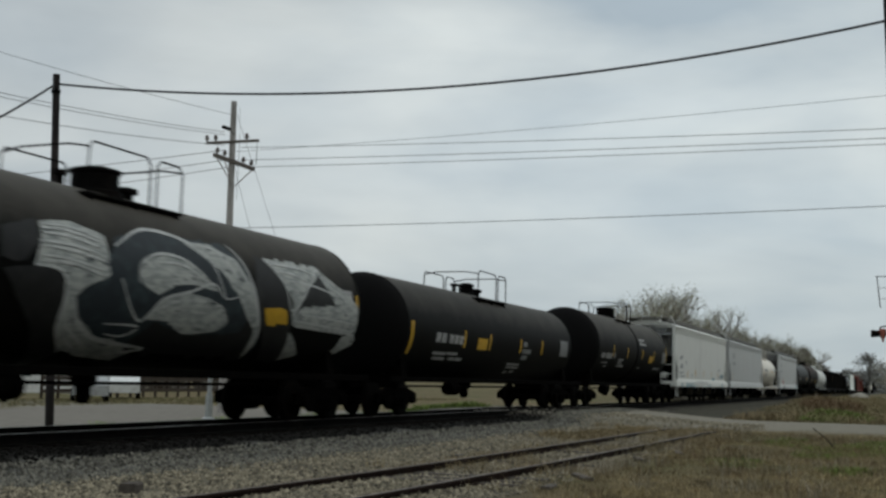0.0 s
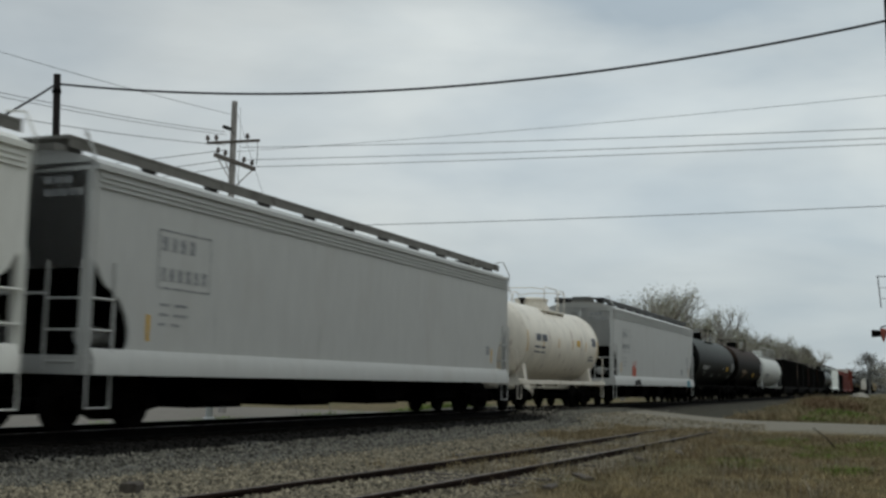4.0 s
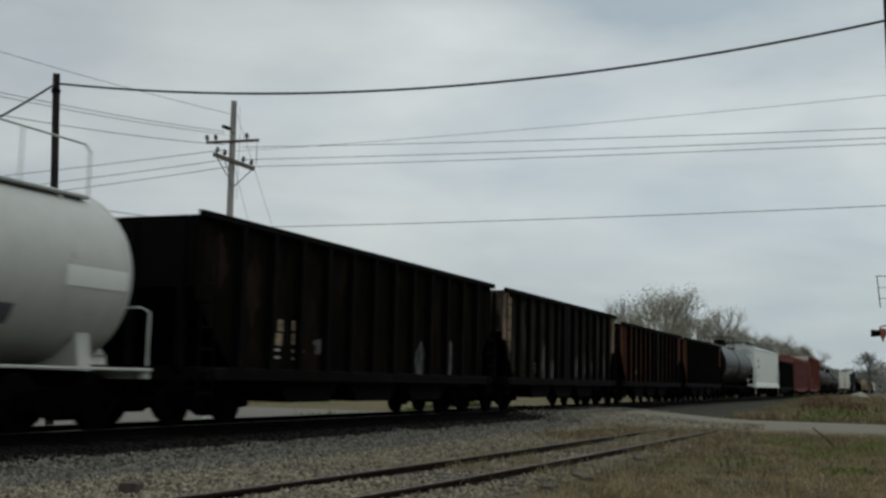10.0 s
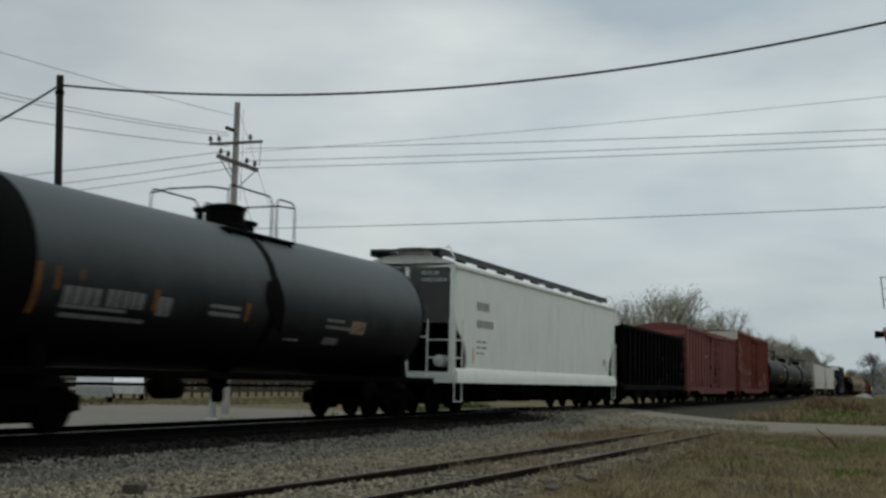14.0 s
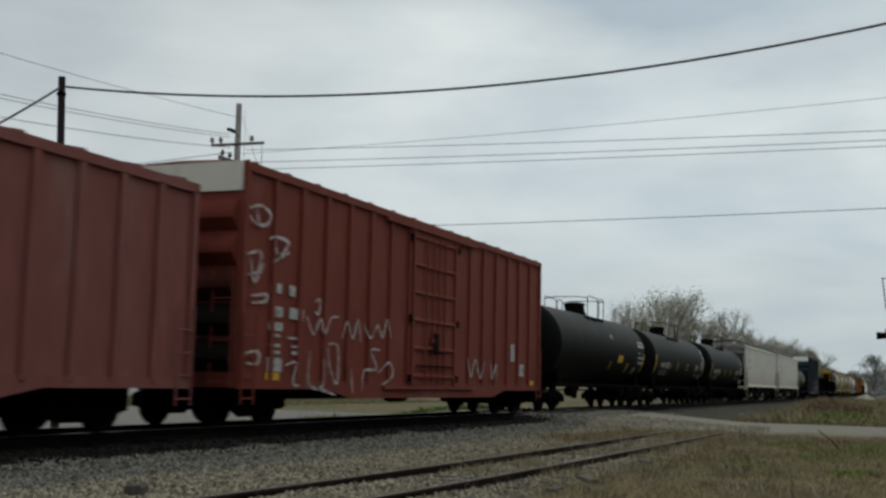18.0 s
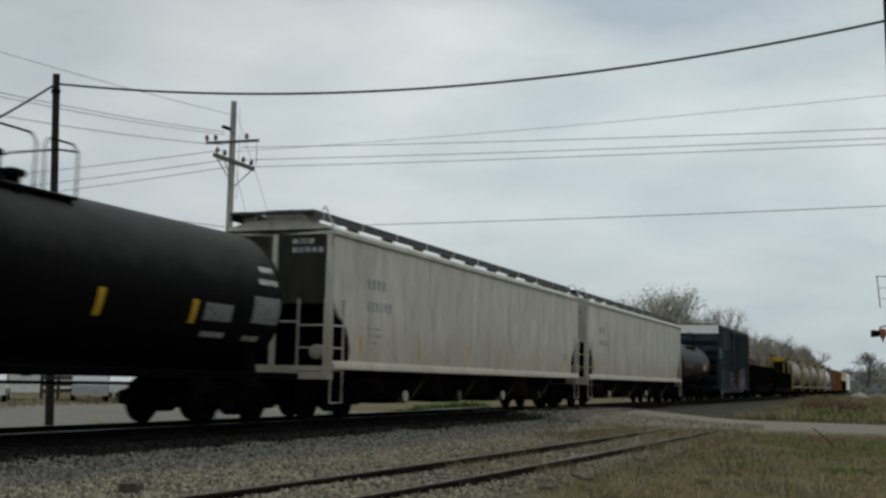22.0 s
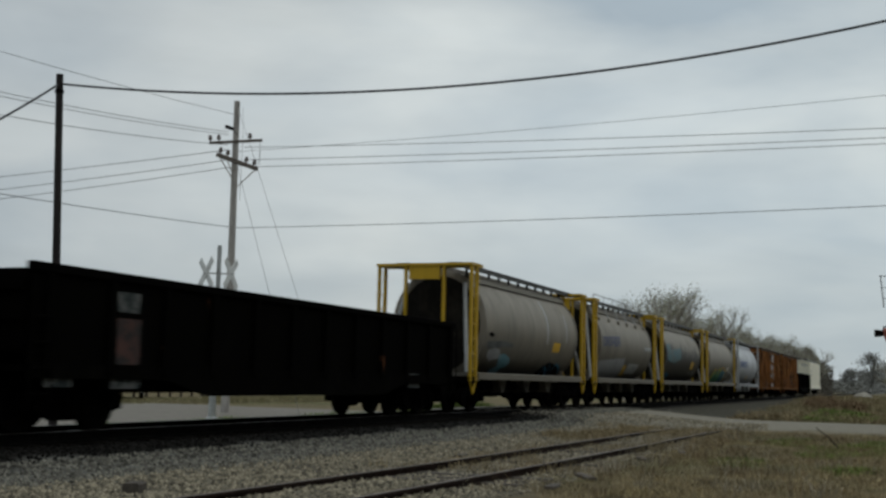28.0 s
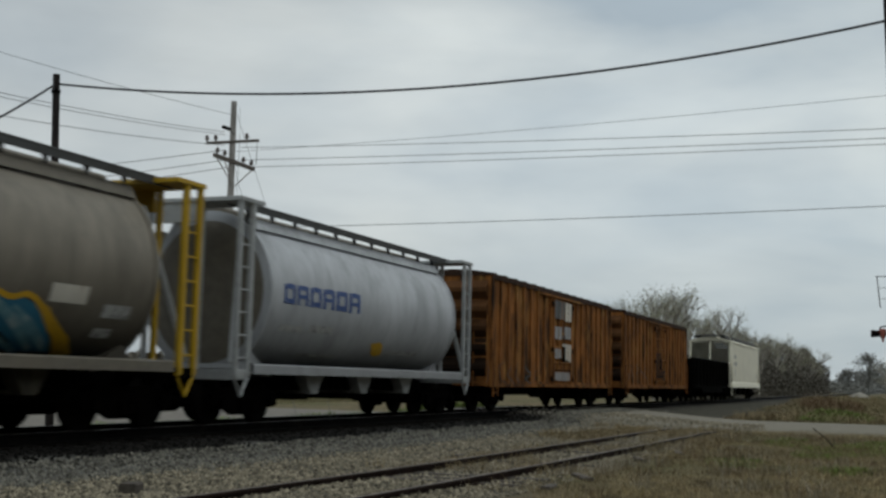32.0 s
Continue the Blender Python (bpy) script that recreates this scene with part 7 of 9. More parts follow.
spray_line(CARS[0], on_tank(1.55, 2.57), [(5.98, 0.48), (6.76, 0.22), (7.41, -0.07)], 0.045, M["bright_white"], "white spray-painted line")
spray_line(CARS[0], on_tank(1.55, 2.57), [(4.96, -0.31), (6.13, -0.32), (7.42, -0.37)], 0.045, M["bright_white"], "white spray-painted line")
spray_line(CARS[0], on_tank(1.55, 2.57), [(4.71, -0.44), (6.05, -0.49), (7.44, -0.54)], 0.045, M["bright_white"], "white spray-painted line")
spray_line(CARS[0], on_tank(1.55, 2.57), [(-2.29, -0.64), (-2.01, -1.02), (-1.33, -1.29)], 0.045, M["bright_white"], "white spray-painted line")
spray_line(CARS[0], on_tank(1.55, 2.57), [(-2.26, -0.47), (-2.0, -0.91), (-1.26, -1.2)], 0.045, M["bright_white"], "white spray-painted line")
spray_line(CARS[0], on_tank(1.55, 2.57), [(2.41, 0.52), (2.9, -0.0), (3.37, -0.63)], 0.045, M["bright_white"], "white spray-painted line")
spray_line(CARS[0], on_tank(1.55, 2.57), [(1.08, 0.76), (1.86, 0.68), (2.44, 0.17)], 0.045, M["bright_white"], "white spray-painted line")
spray_line(CARS[0], on_tank(1.55, 2.57), [(-0.11, 0.29), (0.65, 0.31), (1.32, 0.07)], 0.045, M["bright_white"], "white spray-painted line")
spray_line(CARS[0], on_tank(1.55, 2.57), [(-0.2, -0.62), (0.39, -0.36), (1.38, -0.27)], 0.045, M["bright_white"], "white spray-painted line")
patch(CARS[0], on_tank(1.55, 2.57), [(3.4, -0.23), (4.29, -0.2), (4.46, -0.54), (3.57, -0.56)], M["yellow_mark"], 7, "yellow warning plate")
mark(CARS[0], on_tank(1.55, 2.57), [(-1.17, -0.53, -1.07, -0.14), (2.16, -0.48, 2.34, -0.15), (4.93, -0.48, 5.09, -0.15)], M["yellow_mark"], "reflector_strip", "yellow reflective strip")
mark(CARS[3], on_flat(-1.5), [(-8.18, 2.43, -8.01, 2.64), (-7.97, 2.45, -7.8, 2.66), (-7.75, 2.47, -7.62, 2.68), (-7.55, 2.5, -7.33, 2.71), (-8.16, 1.93, -7.99, 2.16), (-7.96, 1.94, -7.8, 2.18), (-7.75, 1.96, -7.6, 2.19), (-7.55, 1.97, -7.37, 2.21)], M["faint_mark"], "car_mark", "dark stencilled lettering")
mark(CARS[3], on_flat(-1.5), [(-8.21, 1.65, -7.84, 1.74), (-7.78, 1.67, -7.22, 1.74), (-8.09, 1.48, -7.55, 1.55), (-7.43, 1.49, -6.73, 1.56), (-6.36, 2.19, -6.14, 2.44), (-4.51, 1.54, -4.11, 1.62)], M["faint_mark"], "stencil_line")
mark(CARS[3], on_flat(-1.5), [(3.2, 0.98, 4.06, 1.52), (7.78, 1.53, 8.1, 1.79)], M["spray_cyan"], "graffiti")
scrawl(CARS[3], on_flat(-1.602), -8.26, -7.94, 0.89, 1.16, M["spray_cyan"], 40, 0.07, 5, "cyan graffiti")
scrawl(CARS[3], on_flat(-1.602), -6.86, -6.37, 0.89, 1.18, M["spray_cyan"], 41, 0.07, 5, "cyan graffiti")
scrawl(CARS[3], on_flat(-1.602), -6.37, -5.85, 0.89, 1.17, M["spray_cyan"], 42, 0.07, 5, "cyan graffiti")
scrawl(CARS[3], on_flat(-1.602), -5.75, -5.05, 0.88, 1.17, M["spray_cyan"], 43, 0.07, 5, "cyan graffiti")
scrawl(CARS[3], on_flat(-1.602), -4.86, -4.1, 0.89, 1.17, M["spray_cyan"], 44, 0.07, 5, "cyan graffiti")
scrawl(CARS[3], on_flat(-1.602), 1.02, 1.95, 0.86, 1.13, M["spray_cyan"], 45, 0.07, 5, "cyan graffiti")
scrawl(CARS[3], on_flat(-1.602), 6.25, 7.82, 0.85, 1.18, M["spray_cyan"], 46, 0.07, 5, "cyan graffiti")
mark(CARS[3], on_flat(-1.5), [(-5.89, 1.46, -5.75, 1.9), (-3.23, 1.51, -3.07, 1.92), (-0.14, 1.54, -0.0, 1.94), (3.01, 1.6, 3.16, 1.92), (5.75, 1.62, 5.89, 1.89)], M["yellow_mark"], "reflector_strip", "yellow reflective strip")
mark(CARS[3], on_flat(-1.5), [(7.67, 1.5, 8.14, 1.78), (6.05, 1.98, 6.54, 2.12), (6.0, 1.53, 6.58, 1.63)], M["faint_mark"], "data_plate")
patch(CARS[3], on_flat(-1.5), [(6.75, 1.65), (7.24, 1.83), (7.66, 1.77), (7.58, 1.52), (6.97, 1.45)], M["spray_cyan"], 1)
scrawl(CARS[3], on_flat(-1.602), -3.94, 0.88, 1.01, 1.32, M["dark_mark"], 14, 0.05, 14, "dark scrawl along the sill")
patch(CARS[6], on_flat(-1.5), [(-6.21, 1.31), (-6.27, 1.76), (-6.0, 1.87), (-5.65, 1.87), (-5.38, 1.72), (-5.39, 1.33)], M["spray_red"], 1, "small orange-red graffiti figure")
patch(CARS[6], on_flat(-1.5), [(-6.18, 1.87), (-6.19, 2.05), (-6.05, 2.05), (-5.97, 1.87)], M["spray_red"], 1)
patch(CARS[6], on_flat(-1.5), [(-5.61, 1.89), (-5.52, 2.09), (-5.37, 2.07), (-5.43, 1.86)], M["spray_red"], 1)
patch(CARS[6], on_flat(-1.602), [(-6.07, 0.94), (-6.02, 1.18), (-4.93, 1.19), (-4.61, 0.95)], M["spray_grey"], 1)
mark(CARS[6], on_flat(-1.602), [(7.5, 0.9, 8.6, 1.25)], M["spray_cyan"], "graffiti", "cyan graffiti")
mark(CARS[6], on_flat(-1.5), [(6.11, 1.53, 6.61, 1.86), (7.77, 2.49, 8.33, 2.56), (7.77, 2.37, 8.34, 2.45), (7.78, 2.26, 8.35, 2.34), (7.8, 2.13, 8.3, 2.2)], M["faint_mark"], "data_plate")
mark(CARS[12], on_flat(-1.4), [(-4.55, 1.76, -4.21, 2.0), (-3.57, 1.73, -3.2, 2.0), (-4.56, 1.43, -3.91, 1.66), (-3.59, 1.41, -3.22, 1.65), (-4.54, 1.25, -4.16, 1.33), (-3.57, 1.27, -2.95, 1.34), (-3.56, 1.12, -2.94, 1.21), (1.0, 1.21, 1.64, 1.51), (3.97, 1.31, 4.43, 1.71)], M["white_mark"], "car_number")
patch(CARS[12], on_flat(-1.4), [(-5.25, 2.78), (-5.12, 2.73), (-5.05, 2.59), (-5.09, 2.42), (-5.21, 2.35), (-5.34, 2.4), (-5.41, 2.56), (-5.37, 2.71)], M["white_mark"], 1, "pale oval emblem")
mark(CARS[16], on_flat(-1.4), [(3.12, 1.21, 3.64, 1.65), (4.12, 1.31, 4.64, 1.56), (2.19, 1.25, 2.67, 1.34)], M["white_mark"], "white_plate")
mark(CARS[16], on_flat(-1.4), [(-1.3, 1.08, -0.82, 1.2), (1.3, 1.05, 1.73, 1.2), (3.18, 1.08, 3.59, 1.21), (5.06, 1.08, 5.58, 1.36)], M["yellow_mark"], "reflector_strip")
patch(CARS[16], on_flat(-1.4), [(2.17, 2.22), (2.32, 2.59), (2.8, 2.6), (2.73, 2.24)], M["white_mark"], 1)
patch(CARS[16], on_flat(-1.4), [(3.09, 2.29), (3.25, 2.67), (3.77, 2.69), (3.69, 2.31)], M["white_mark"], 1)
patch(CARS[16], on_flat(-1.4), [(4.12, 2.36), (4.3, 2.76), (4.88, 2.78), (4.79, 2.39)], M["white_mark"], 1)
patch(CARS[16], on_flat(-1.4), [(5.07, 2.43), (5.19, 2.84), (5.63, 2.85), (5.53, 2.45)], M["white_mark"], 1)
mark(CARS[25], on_flat(-1.47), [(-6.69, 0.38, -5.87, 2.18), (-5.63, 0.6, -5.07, 2.17), (-4.91, 0.54, -4.19, 2.16), (-6.45, 2.56, -5.93, 2.91)], M["faded_grey"], "faded_panel", "faded grey side panel")
mark(CARS[25], on_flat(-1.47), [(-6.9, 1.11, -6.69, 1.45), (-6.58, 1.1, -6.39, 1.42), (-5.99, 1.09, -5.57, 1.42), (-5.19, 1.08, -4.75, 1.42)], M["white_mark"], "car_number")
patch(CARS[25], on_flat(-1.47), [(-7.61, 3.62), (-6.52, 3.64), (-6.03, 3.4), (-6.23, 2.91), (-7.49, 2.86)], M["spray_cyan"], 1, "pale cyan graffiti")
mark(CARS[25], on_flat(-1.47), [(4.42, 0.74, 6.38, 1.81), (-3.72, 0.5, -3.14, 0.87)], M["spray_cyan"], "graffiti", "cyan graffiti")
mark(CARS[25], on_flat(-1.47), [(-5.59, 3.6, -4.94, 4.93), (-4.8, 3.54, -4.12, 4.93), (-3.92, 3.63, -3.25, 4.94), (-3.13, 3.62, -2.52, 4.23)], M["faded_grey"], "faded_panel", "faded grey side panel")
scrawl(CARS[25], on_flat(-1.545), 2.15, 4.92, 0.58, 2.23, M["spray_pink"], 11, 0.12, 5, "pink spray-painted letters")
mark(CARS[26], on_flat(-1.48), [(5.55, 1.14, 6.25, 1.52), (4.73, 1.14, 5.09, 1.29), (3.85, 0.82, 4.2, 0.98), (6.65, 0.88, 7.3, 1.0), (2.98, 0.76, 3.21, 0.86)], M["dull_white"], "white_plate")
mark(CARS[26], on_flat(-1.48), [(5.65, 1.26, 5.89, 1.4), (5.96, 1.27, 6.18, 1.41)], M["dark_mark"], "plate_hole")
mark(CARS[27], on_flat(-1.48), [(-6.63, 1.94, -5.79, 2.27), (-6.46, 0.7, -5.7, 1.0), (-8.01, 0.72, -7.38, 0.9), (5.37, 0.74, 6.04, 1.1)], M["dull_white"], "white_plate")
mark(CARS[27], on_flat(-1.48), [(-6.64, 1.09, -5.74, 1.84)], M["dull_red"], "graffiti")
mark(CARS[29], on_barrel, [(-4.5, -0.08, -4.4, 0.31), (-4.23, -0.08, -4.13, 0.31), (-4.38, 0.23, -4.21, 0.32), (-4.39, -0.07, -4.23, 0.01)], M["faint_blue"], "lettering", "faded blue block lettering")
mark(CARS[29], on_barrel, [(-4.04, -0.07, -3.93, 0.33), (-3.76, -0.07, -3.65, 0.33), (-3.91, 0.25, -3.73, 0.34), (-3.93, 0.07, -3.76, 0.15)], M["faint_blue"], "lettering", "faded blue block lettering")
mark(CARS[29], on_barrel, [(-3.56, -0.06, -3.45, 0.34), (-3.27, -0.06, -3.16, 0.35), (-3.42, 0.26, -3.24, 0.36), (-3.45, -0.05, -3.27, 0.04)], M["faint_blue"], "lettering", "faded blue block lettering")
mark(CARS[29], on_barrel, [(-3.06, -0.05, -2.95, 0.36), (-2.76, -0.05, -2.64, 0.37), (-2.91, 0.28, -2.72, 0.38), (-2.95, 0.09, -2.76, 0.18)], M["faint_blue"], "lettering", "faded blue block lettering")
mark(CARS[29], on_barrel, [(-2.55, -0.04, -2.43, 0.38), (-2.23, -0.04, -2.11, 0.39), (-2.39, 0.3, -2.18, 0.4), (-2.43, -0.03, -2.24, 0.06)], M["faint_blue"], "lettering", "faded blue block lettering")
mark(CARS[29], on_barrel, [(-2.01, -0.03, -1.88, 0.4), (-1.68, -0.03, -1.55, 0.41), (-1.84, 0.32, -1.63, 0.42), (-1.89, 0.12, -1.68, 0.21)], M["faint_blue"], "lettering", "faded blue block lettering")
patch(CARS[29], on_barrel, [(-4.71, -0.7), (-0.28, -0.5), (0.4, -1.27), (-0.27, -1.44), (-3.73, -1.43)], M["overpaint"], 1, "pale grey overpainted patch")
patch(CARS[29], on_barrel, [(-0.07, -0.84), (0.55, -0.81), (1.07, -1.26), (0.45, -1.27)], M["yellow_mark"], 2)
mark(CARS[29], on_barrel, [(3.46, -0.05, 4.96, 0.13), (0.85, -1.16, 2.95, -0.71)], M["white_mark"], "white_plate")
patch(CARS[30], on_barrel, [(-4.54, -1.13), (-3.6, -0.95), (-2.59, -1.06), (-2.28, -1.31), (-4.05, -1.34)], M["spray_blue"], 1)
mark(CARS[30], on_barrel, [(3.9, 1.0, 4.9, 1.2)], M["faint_panel"], "stencil_line")
mark(CARS[31], on_barrel, [(2.53, -0.6, 3.37, -0.32)], M["hop_tan"], "warning_plate", "pale warning plate")
mark(CARS[31], on_barrel, [(3.84, -0.77, 4.53, -0.56), (3.85, -1.09, 4.3, -0.94)], M["white_mark"], "stencil_line")
mark(CARS[32], on_barrel, [(-4.52, -0.15, -4.41, 0.25), (-4.18, -0.15, -4.07, 0.26), (-4.4, 0.16, -4.17, 0.27), (-4.39, -0.14, -4.17, -0.04)], M["blue_mark"], "lettering", "blue block lettering")
mark(CARS[32], on_barrel, [(-3.97, -0.15, -3.86, 0.26), (-3.62, -0.15, -3.5, 0.26), (-3.85, 0.17, -3.61, 0.27), (-3.86, -0.01, -3.62, 0.07)], M["blue_mark"], "lettering", "blue block lettering")
mark(CARS[32], on_barrel, [(-3.41, -0.16, -3.29, 0.26), (-3.04, -0.16, -2.92, 0.27), (-3.27, 0.17, -3.02, 0.28), (-3.27, -0.14, -3.03, -0.04)], M["blue_mark"], "lettering", "blue block lettering")
mark(CARS[32], on_barrel, [(-2.82, -0.16, -2.69, 0.27), (-2.43, -0.16, -2.3, 0.28), (-2.67, 0.18, -2.41, 0.29), (-2.69, -0.0, -2.43, 0.08)], M["blue_mark"], "lettering", "blue block lettering")
mark(CARS[32], on_barrel, [(-2.2, -0.16, -2.06, 0.28), (-1.8, -0.16, -1.66, 0.29), (-2.05, 0.18, -1.77, 0.29), (-2.05, -0.15, -1.78, -0.04)], M["blue_mark"], "lettering", "blue block lettering")
mark(CARS[32], on_barrel, [(-1.55, -0.17, -1.41, 0.29), (-1.13, -0.16, -0.99, 0.29), (-1.39, 0.19, -1.1, 0.3), (-1.41, -0.0, -1.13, 0.08)], M["blue_mark"], "lettering", "blue block lettering")
patch(CARS[32], on_barrel, [(0.06, -0.79), (0.72, -0.75), (1.0, -1.04), (0.47, -1.11)], M["yellow_mark"], 1)
mark(CARS[32], on_barrel, [(-4.46, -0.71, -3.48, -0.58), (-3.22, -0.69, -2.14, -0.53), (-3.13, -1.19, -1.23, -1.13), (1.19, -1.03, 3.13, -0.93)], M["white_mark"], "stencil_line")
mark(CARS[33], on_flat(-1.595), [(-1.1, 3.3, 0.1, 3.95)], M["faded_grey"], "door_patch", "pale blue-grey door patch")
mark(CARS[33], on_flat(-1.595), [(-1.1, 2.55, -.2, 3.0), (-1.05, 1.85, -.3, 2.2), (-1.0, 1.05, .9, 1.35), (.1, 2.6, 1.0, 3.05)], M["overpaint"], "door_patch", "bare-metal door patch")
mark(CARS[33], on_flat(-1.592), [(.2, 3.25, 1.05, 3.95), (-.1, 1.75, 1.05, 2.4)], M["hop_tan"], "door_patch", "peeling tan door patch")
mark(CARS[34], on_flat(-1.592), [(-1.1, 1.3, .2, 2.6), (.3, 1.2, 1.1, 1.75)], M["end_red"], "door_patch", "dull red door patch")
scrawl(CARS[33], on_flat(-1.545), -8.22, -2.7, 0.92, 1.61, M["dull_white"], 15, 0.05, 6, "faded white scrawl")
scrawl(CARS[34], on_flat(-1.545), -7.82, -2.91, 1.03, 2.05, M["dull_white"], 16, 0.06, 5, "faded white scrawl")
mark(CARS[1], on_tank(*TANKS[1]), [(-5.82, -0.34, -5.49, -0.08), (-5.4, -0.34, -5.08, -0.08), (-4.85, -0.34, -4.55, -0.09), (-4.47, -0.34, -4.16, -0.09), (-4.08, -0.34, -3.77, -0.09)], M["white_mark"], "car_number", "faded stencilled lettering")
mark(CARS[1], on_tank(*TANKS[1]), [(-7.59, -0.71, -7.42, 0.15)], M["yellow_mark"], "reflector_strip", "yellow reflective strip")
mark(CARS[1], on_tank(*TANKS[1]), [(-5.78, -0.68, -4.84, -0.6), (-4.78, -0.66, -3.91, -0.58), (-5.64, -0.82, -4.73, -0.74), (-4.49, -0.81, -3.38, -0.72)], M["white_mark"], "stencil_line")
mark(CARS[1], on_tank(*TANKS[1]), [(-3.69, -0.42, -3.56, 0.07), (-1.5, -0.42, -1.36, 0.05), (1.54, -0.43, 1.68, 0.05), (3.95, -0.4, 4.09, 0.08)], M["yellow_mark"], "reflector_strip", "yellow reflective strip")
mark(CARS[1], on_tank(*TANKS[1]), [(-2.51, -0.44, -1.68, -0.1)], M["yellow_mark"], "warning_plate", "yellow warning plate")
mark(CARS[1], on_tank(*TANKS[1]), [(1.86, -0.2, 2.29, -0.04), (1.85, -0.43, 2.78, -0.28), (1.93, -0.63, 2.53, -0.49), (6.28, -0.4, 7.27, 0.18)], M["faint_panel"], "stencil_panel", "dull grey stencil panel")
mark(CARS[1], on_tank(*TANKS[1]), [(0.81, -0.84, 2.09, -0.77), (0.93, -0.94, 2.22, -0.87), (1.1, -1.1, 1.44, -1.02), (1.71, -1.08, 2.07, -1.0)], M["white_mark"], "stencil_line")
mark(CARS[2], on_tank(*TANKS[2]), [(-4.6, -0.43, -4.46, 0.05), (-1.92, -0.44, -1.77, 0.03), (1.24, -0.41, 1.4, 0.05), (3.91, -0.41, 4.07, 0.05), (7.02, -0.48, 7.18, 0.33)], M["yellow_mark"], "reflector_strip", "yellow reflective strip")
mark(CARS[2], on_tank(*TANKS[2]), [(2.93, -0.55, 3.81, -0.22)], M["yellow_mark"], "warning_plate", "yellow warning plate")
mark(CARS[2], on_tank(*TANKS[2]), [(-5.77, -0.54, -5.57, -0.3), (-5.51, -0.54, -5.3, -0.3), (-5.24, -0.54, -5.04, -0.3), (-4.98, -0.54, -4.77, -0.3), (-6.6, -0.53, -6.43, -0.32), (-6.38, -0.53, -6.21, -0.32), (-6.17, -0.53, -6.0, -0.32)], M["white_mark"], "car_number", "faded stencilled lettering")
mark(CARS[2], on_tank(*TANKS[2]), [(-4.37, -0.52, -4.11, -0.27), (6.06, -0.51, 7.0, 0.04)], M["faint_panel"], "stencil_panel", "dull grey stencil panel")
mark(CARS[2], on_tank(*TANKS[2]), [(-6.15, -0.75, -5.79, -0.69), (-5.7, -0.75, -5.19, -0.68), (-5.61, -0.89, -5.14, -0.83), (-3.34, -0.56, -2.48, -0.5), (-3.34, -0.64, -2.62, -0.59), (-3.32, -0.73, -2.5, -0.68), (-3.28, -0.85, -1.99, -0.77), (0.68, 0.46, 1.88, 0.54), (0.65, 0.36, 1.37, 0.41), (0.7, 0.25, 2.12, 0.34), (1.02, -0.86, 1.48, -0.81), (4.52, -0.84, 6.2, -0.76)], M["white_mark"], "stencil_line")
mark(CARS[7], on_tank(*TANKS[7]), [(-4.81, -0.56, -4.68, -0.3), (-4.64, -0.56, -4.51, -0.3), (-4.47, -0.56, -4.34, -0.3), (-4.3, -0.56, -4.17, -0.3), (-4.14, -0.56, -4.01, -0.3), (-3.97, -0.56, -3.84, -0.3), (-5.76, -0.55, -5.61, -0.28), (-5.57, -0.55, -5.42, -0.28), (-5.38, -0.55, -5.23, -0.28), (-5.19, -0.55, -5.04, -0.28)], M["white_mark"], "car_number", "faded stencilled lettering")
mark(CARS[7], on_tank(*TANKS[7]), [(-3.6, -0.53, -3.22, -0.27), (6.26, -0.56, 7.55, 0.02), (5.77, -1.01, 6.63, -0.79)], M["faint_panel"], "stencil_panel", "dull grey stencil panel")
mark(CARS[7], on_tank(*TANKS[7]), [(-4.66, -0.77, -4.2, -0.69), (-4.56, -0.9, -4.2, -0.83), (-5.21, -0.73, -4.81, -0.66), (-1.47, -0.85, -0.84, -0.8), (-1.4, -0.92, -0.76, -0.88), (-1.31, -0.99, -0.73, -0.95), (2.37, -0.43, 2.97, -0.35), (1.53, -0.85, 2.27, -0.79)], M["white_mark"], "stencil_line")
mark(CARS[7], on_tank(*TANKS[7]), [(3.95, -0.55, 4.83, -0.24)], M["yellow_mark"], "warning_plate", "yellow warning plate")
mark(CARS[19], on_tank(*TANKS[19]), [(0.7, 0.46, 1.06, 0.64), (5.23, -0.95, 5.78, -0.67)], M["faint_panel"], "stencil_panel", "dull grey stencil panel")
mark(CARS[19], on_tank(*TANKS[19]), [(1.97, -0.52, 2.8, -0.21)], M["yellow_mark"], "warning_plate", "yellow warning plate")
mark(CARS[19], on_tank(*TANKS[19]), [(0.74, -0.83, 0.87, -0.49), (3.85, -0.92, 4.03, -0.5), (6.85, -0.85, 7.03, -0.01)], M["yellow_mark"], "reflector_strip", "yellow reflective strip")
mark(CARS[19], on_tank(*TANKS[19]), [(5.77, 0.44, 7.03, 0.53), (5.74, 0.26, 6.98, 0.39), (5.68, -0.03, 6.05, 0.03), (5.67, -0.27, 6.84, -0.17), (5.85, -0.51, 6.91, -0.39)], M["white_mark"], "stencil_line")
mark(CARS[20], on_tank(*TANKS[20]), [(-5.65, -0.46, -5.48, -0.21), (-5.43, -0.46, -5.26, -0.21), (-5.21, -0.46, -5.03, -0.21), (-4.99, -0.46, -4.81, -0.21), (-4.65, -0.49, -4.5, -0.2), (-4.46, -0.49, -4.31, -0.2), (-4.27, -0.49, -4.12, -0.2), (-4.08, -0.49, -3.94, -0.2), (-3.9, -0.49, -3.75, -0.2)], M["white_mark"], "car_number", "faded stencilled lettering")
mark(CARS[20], on_tank(*TANKS[20]), [(-3.35, -0.47, -3.02, -0.21), (6.03, -0.41, 7.19, 0.11), (4.45, -0.46, 5.26, -0.14), (5.93, -0.96, 6.59, -0.67)], M["faint_panel"], "stencil_panel", "dull grey stencil panel")
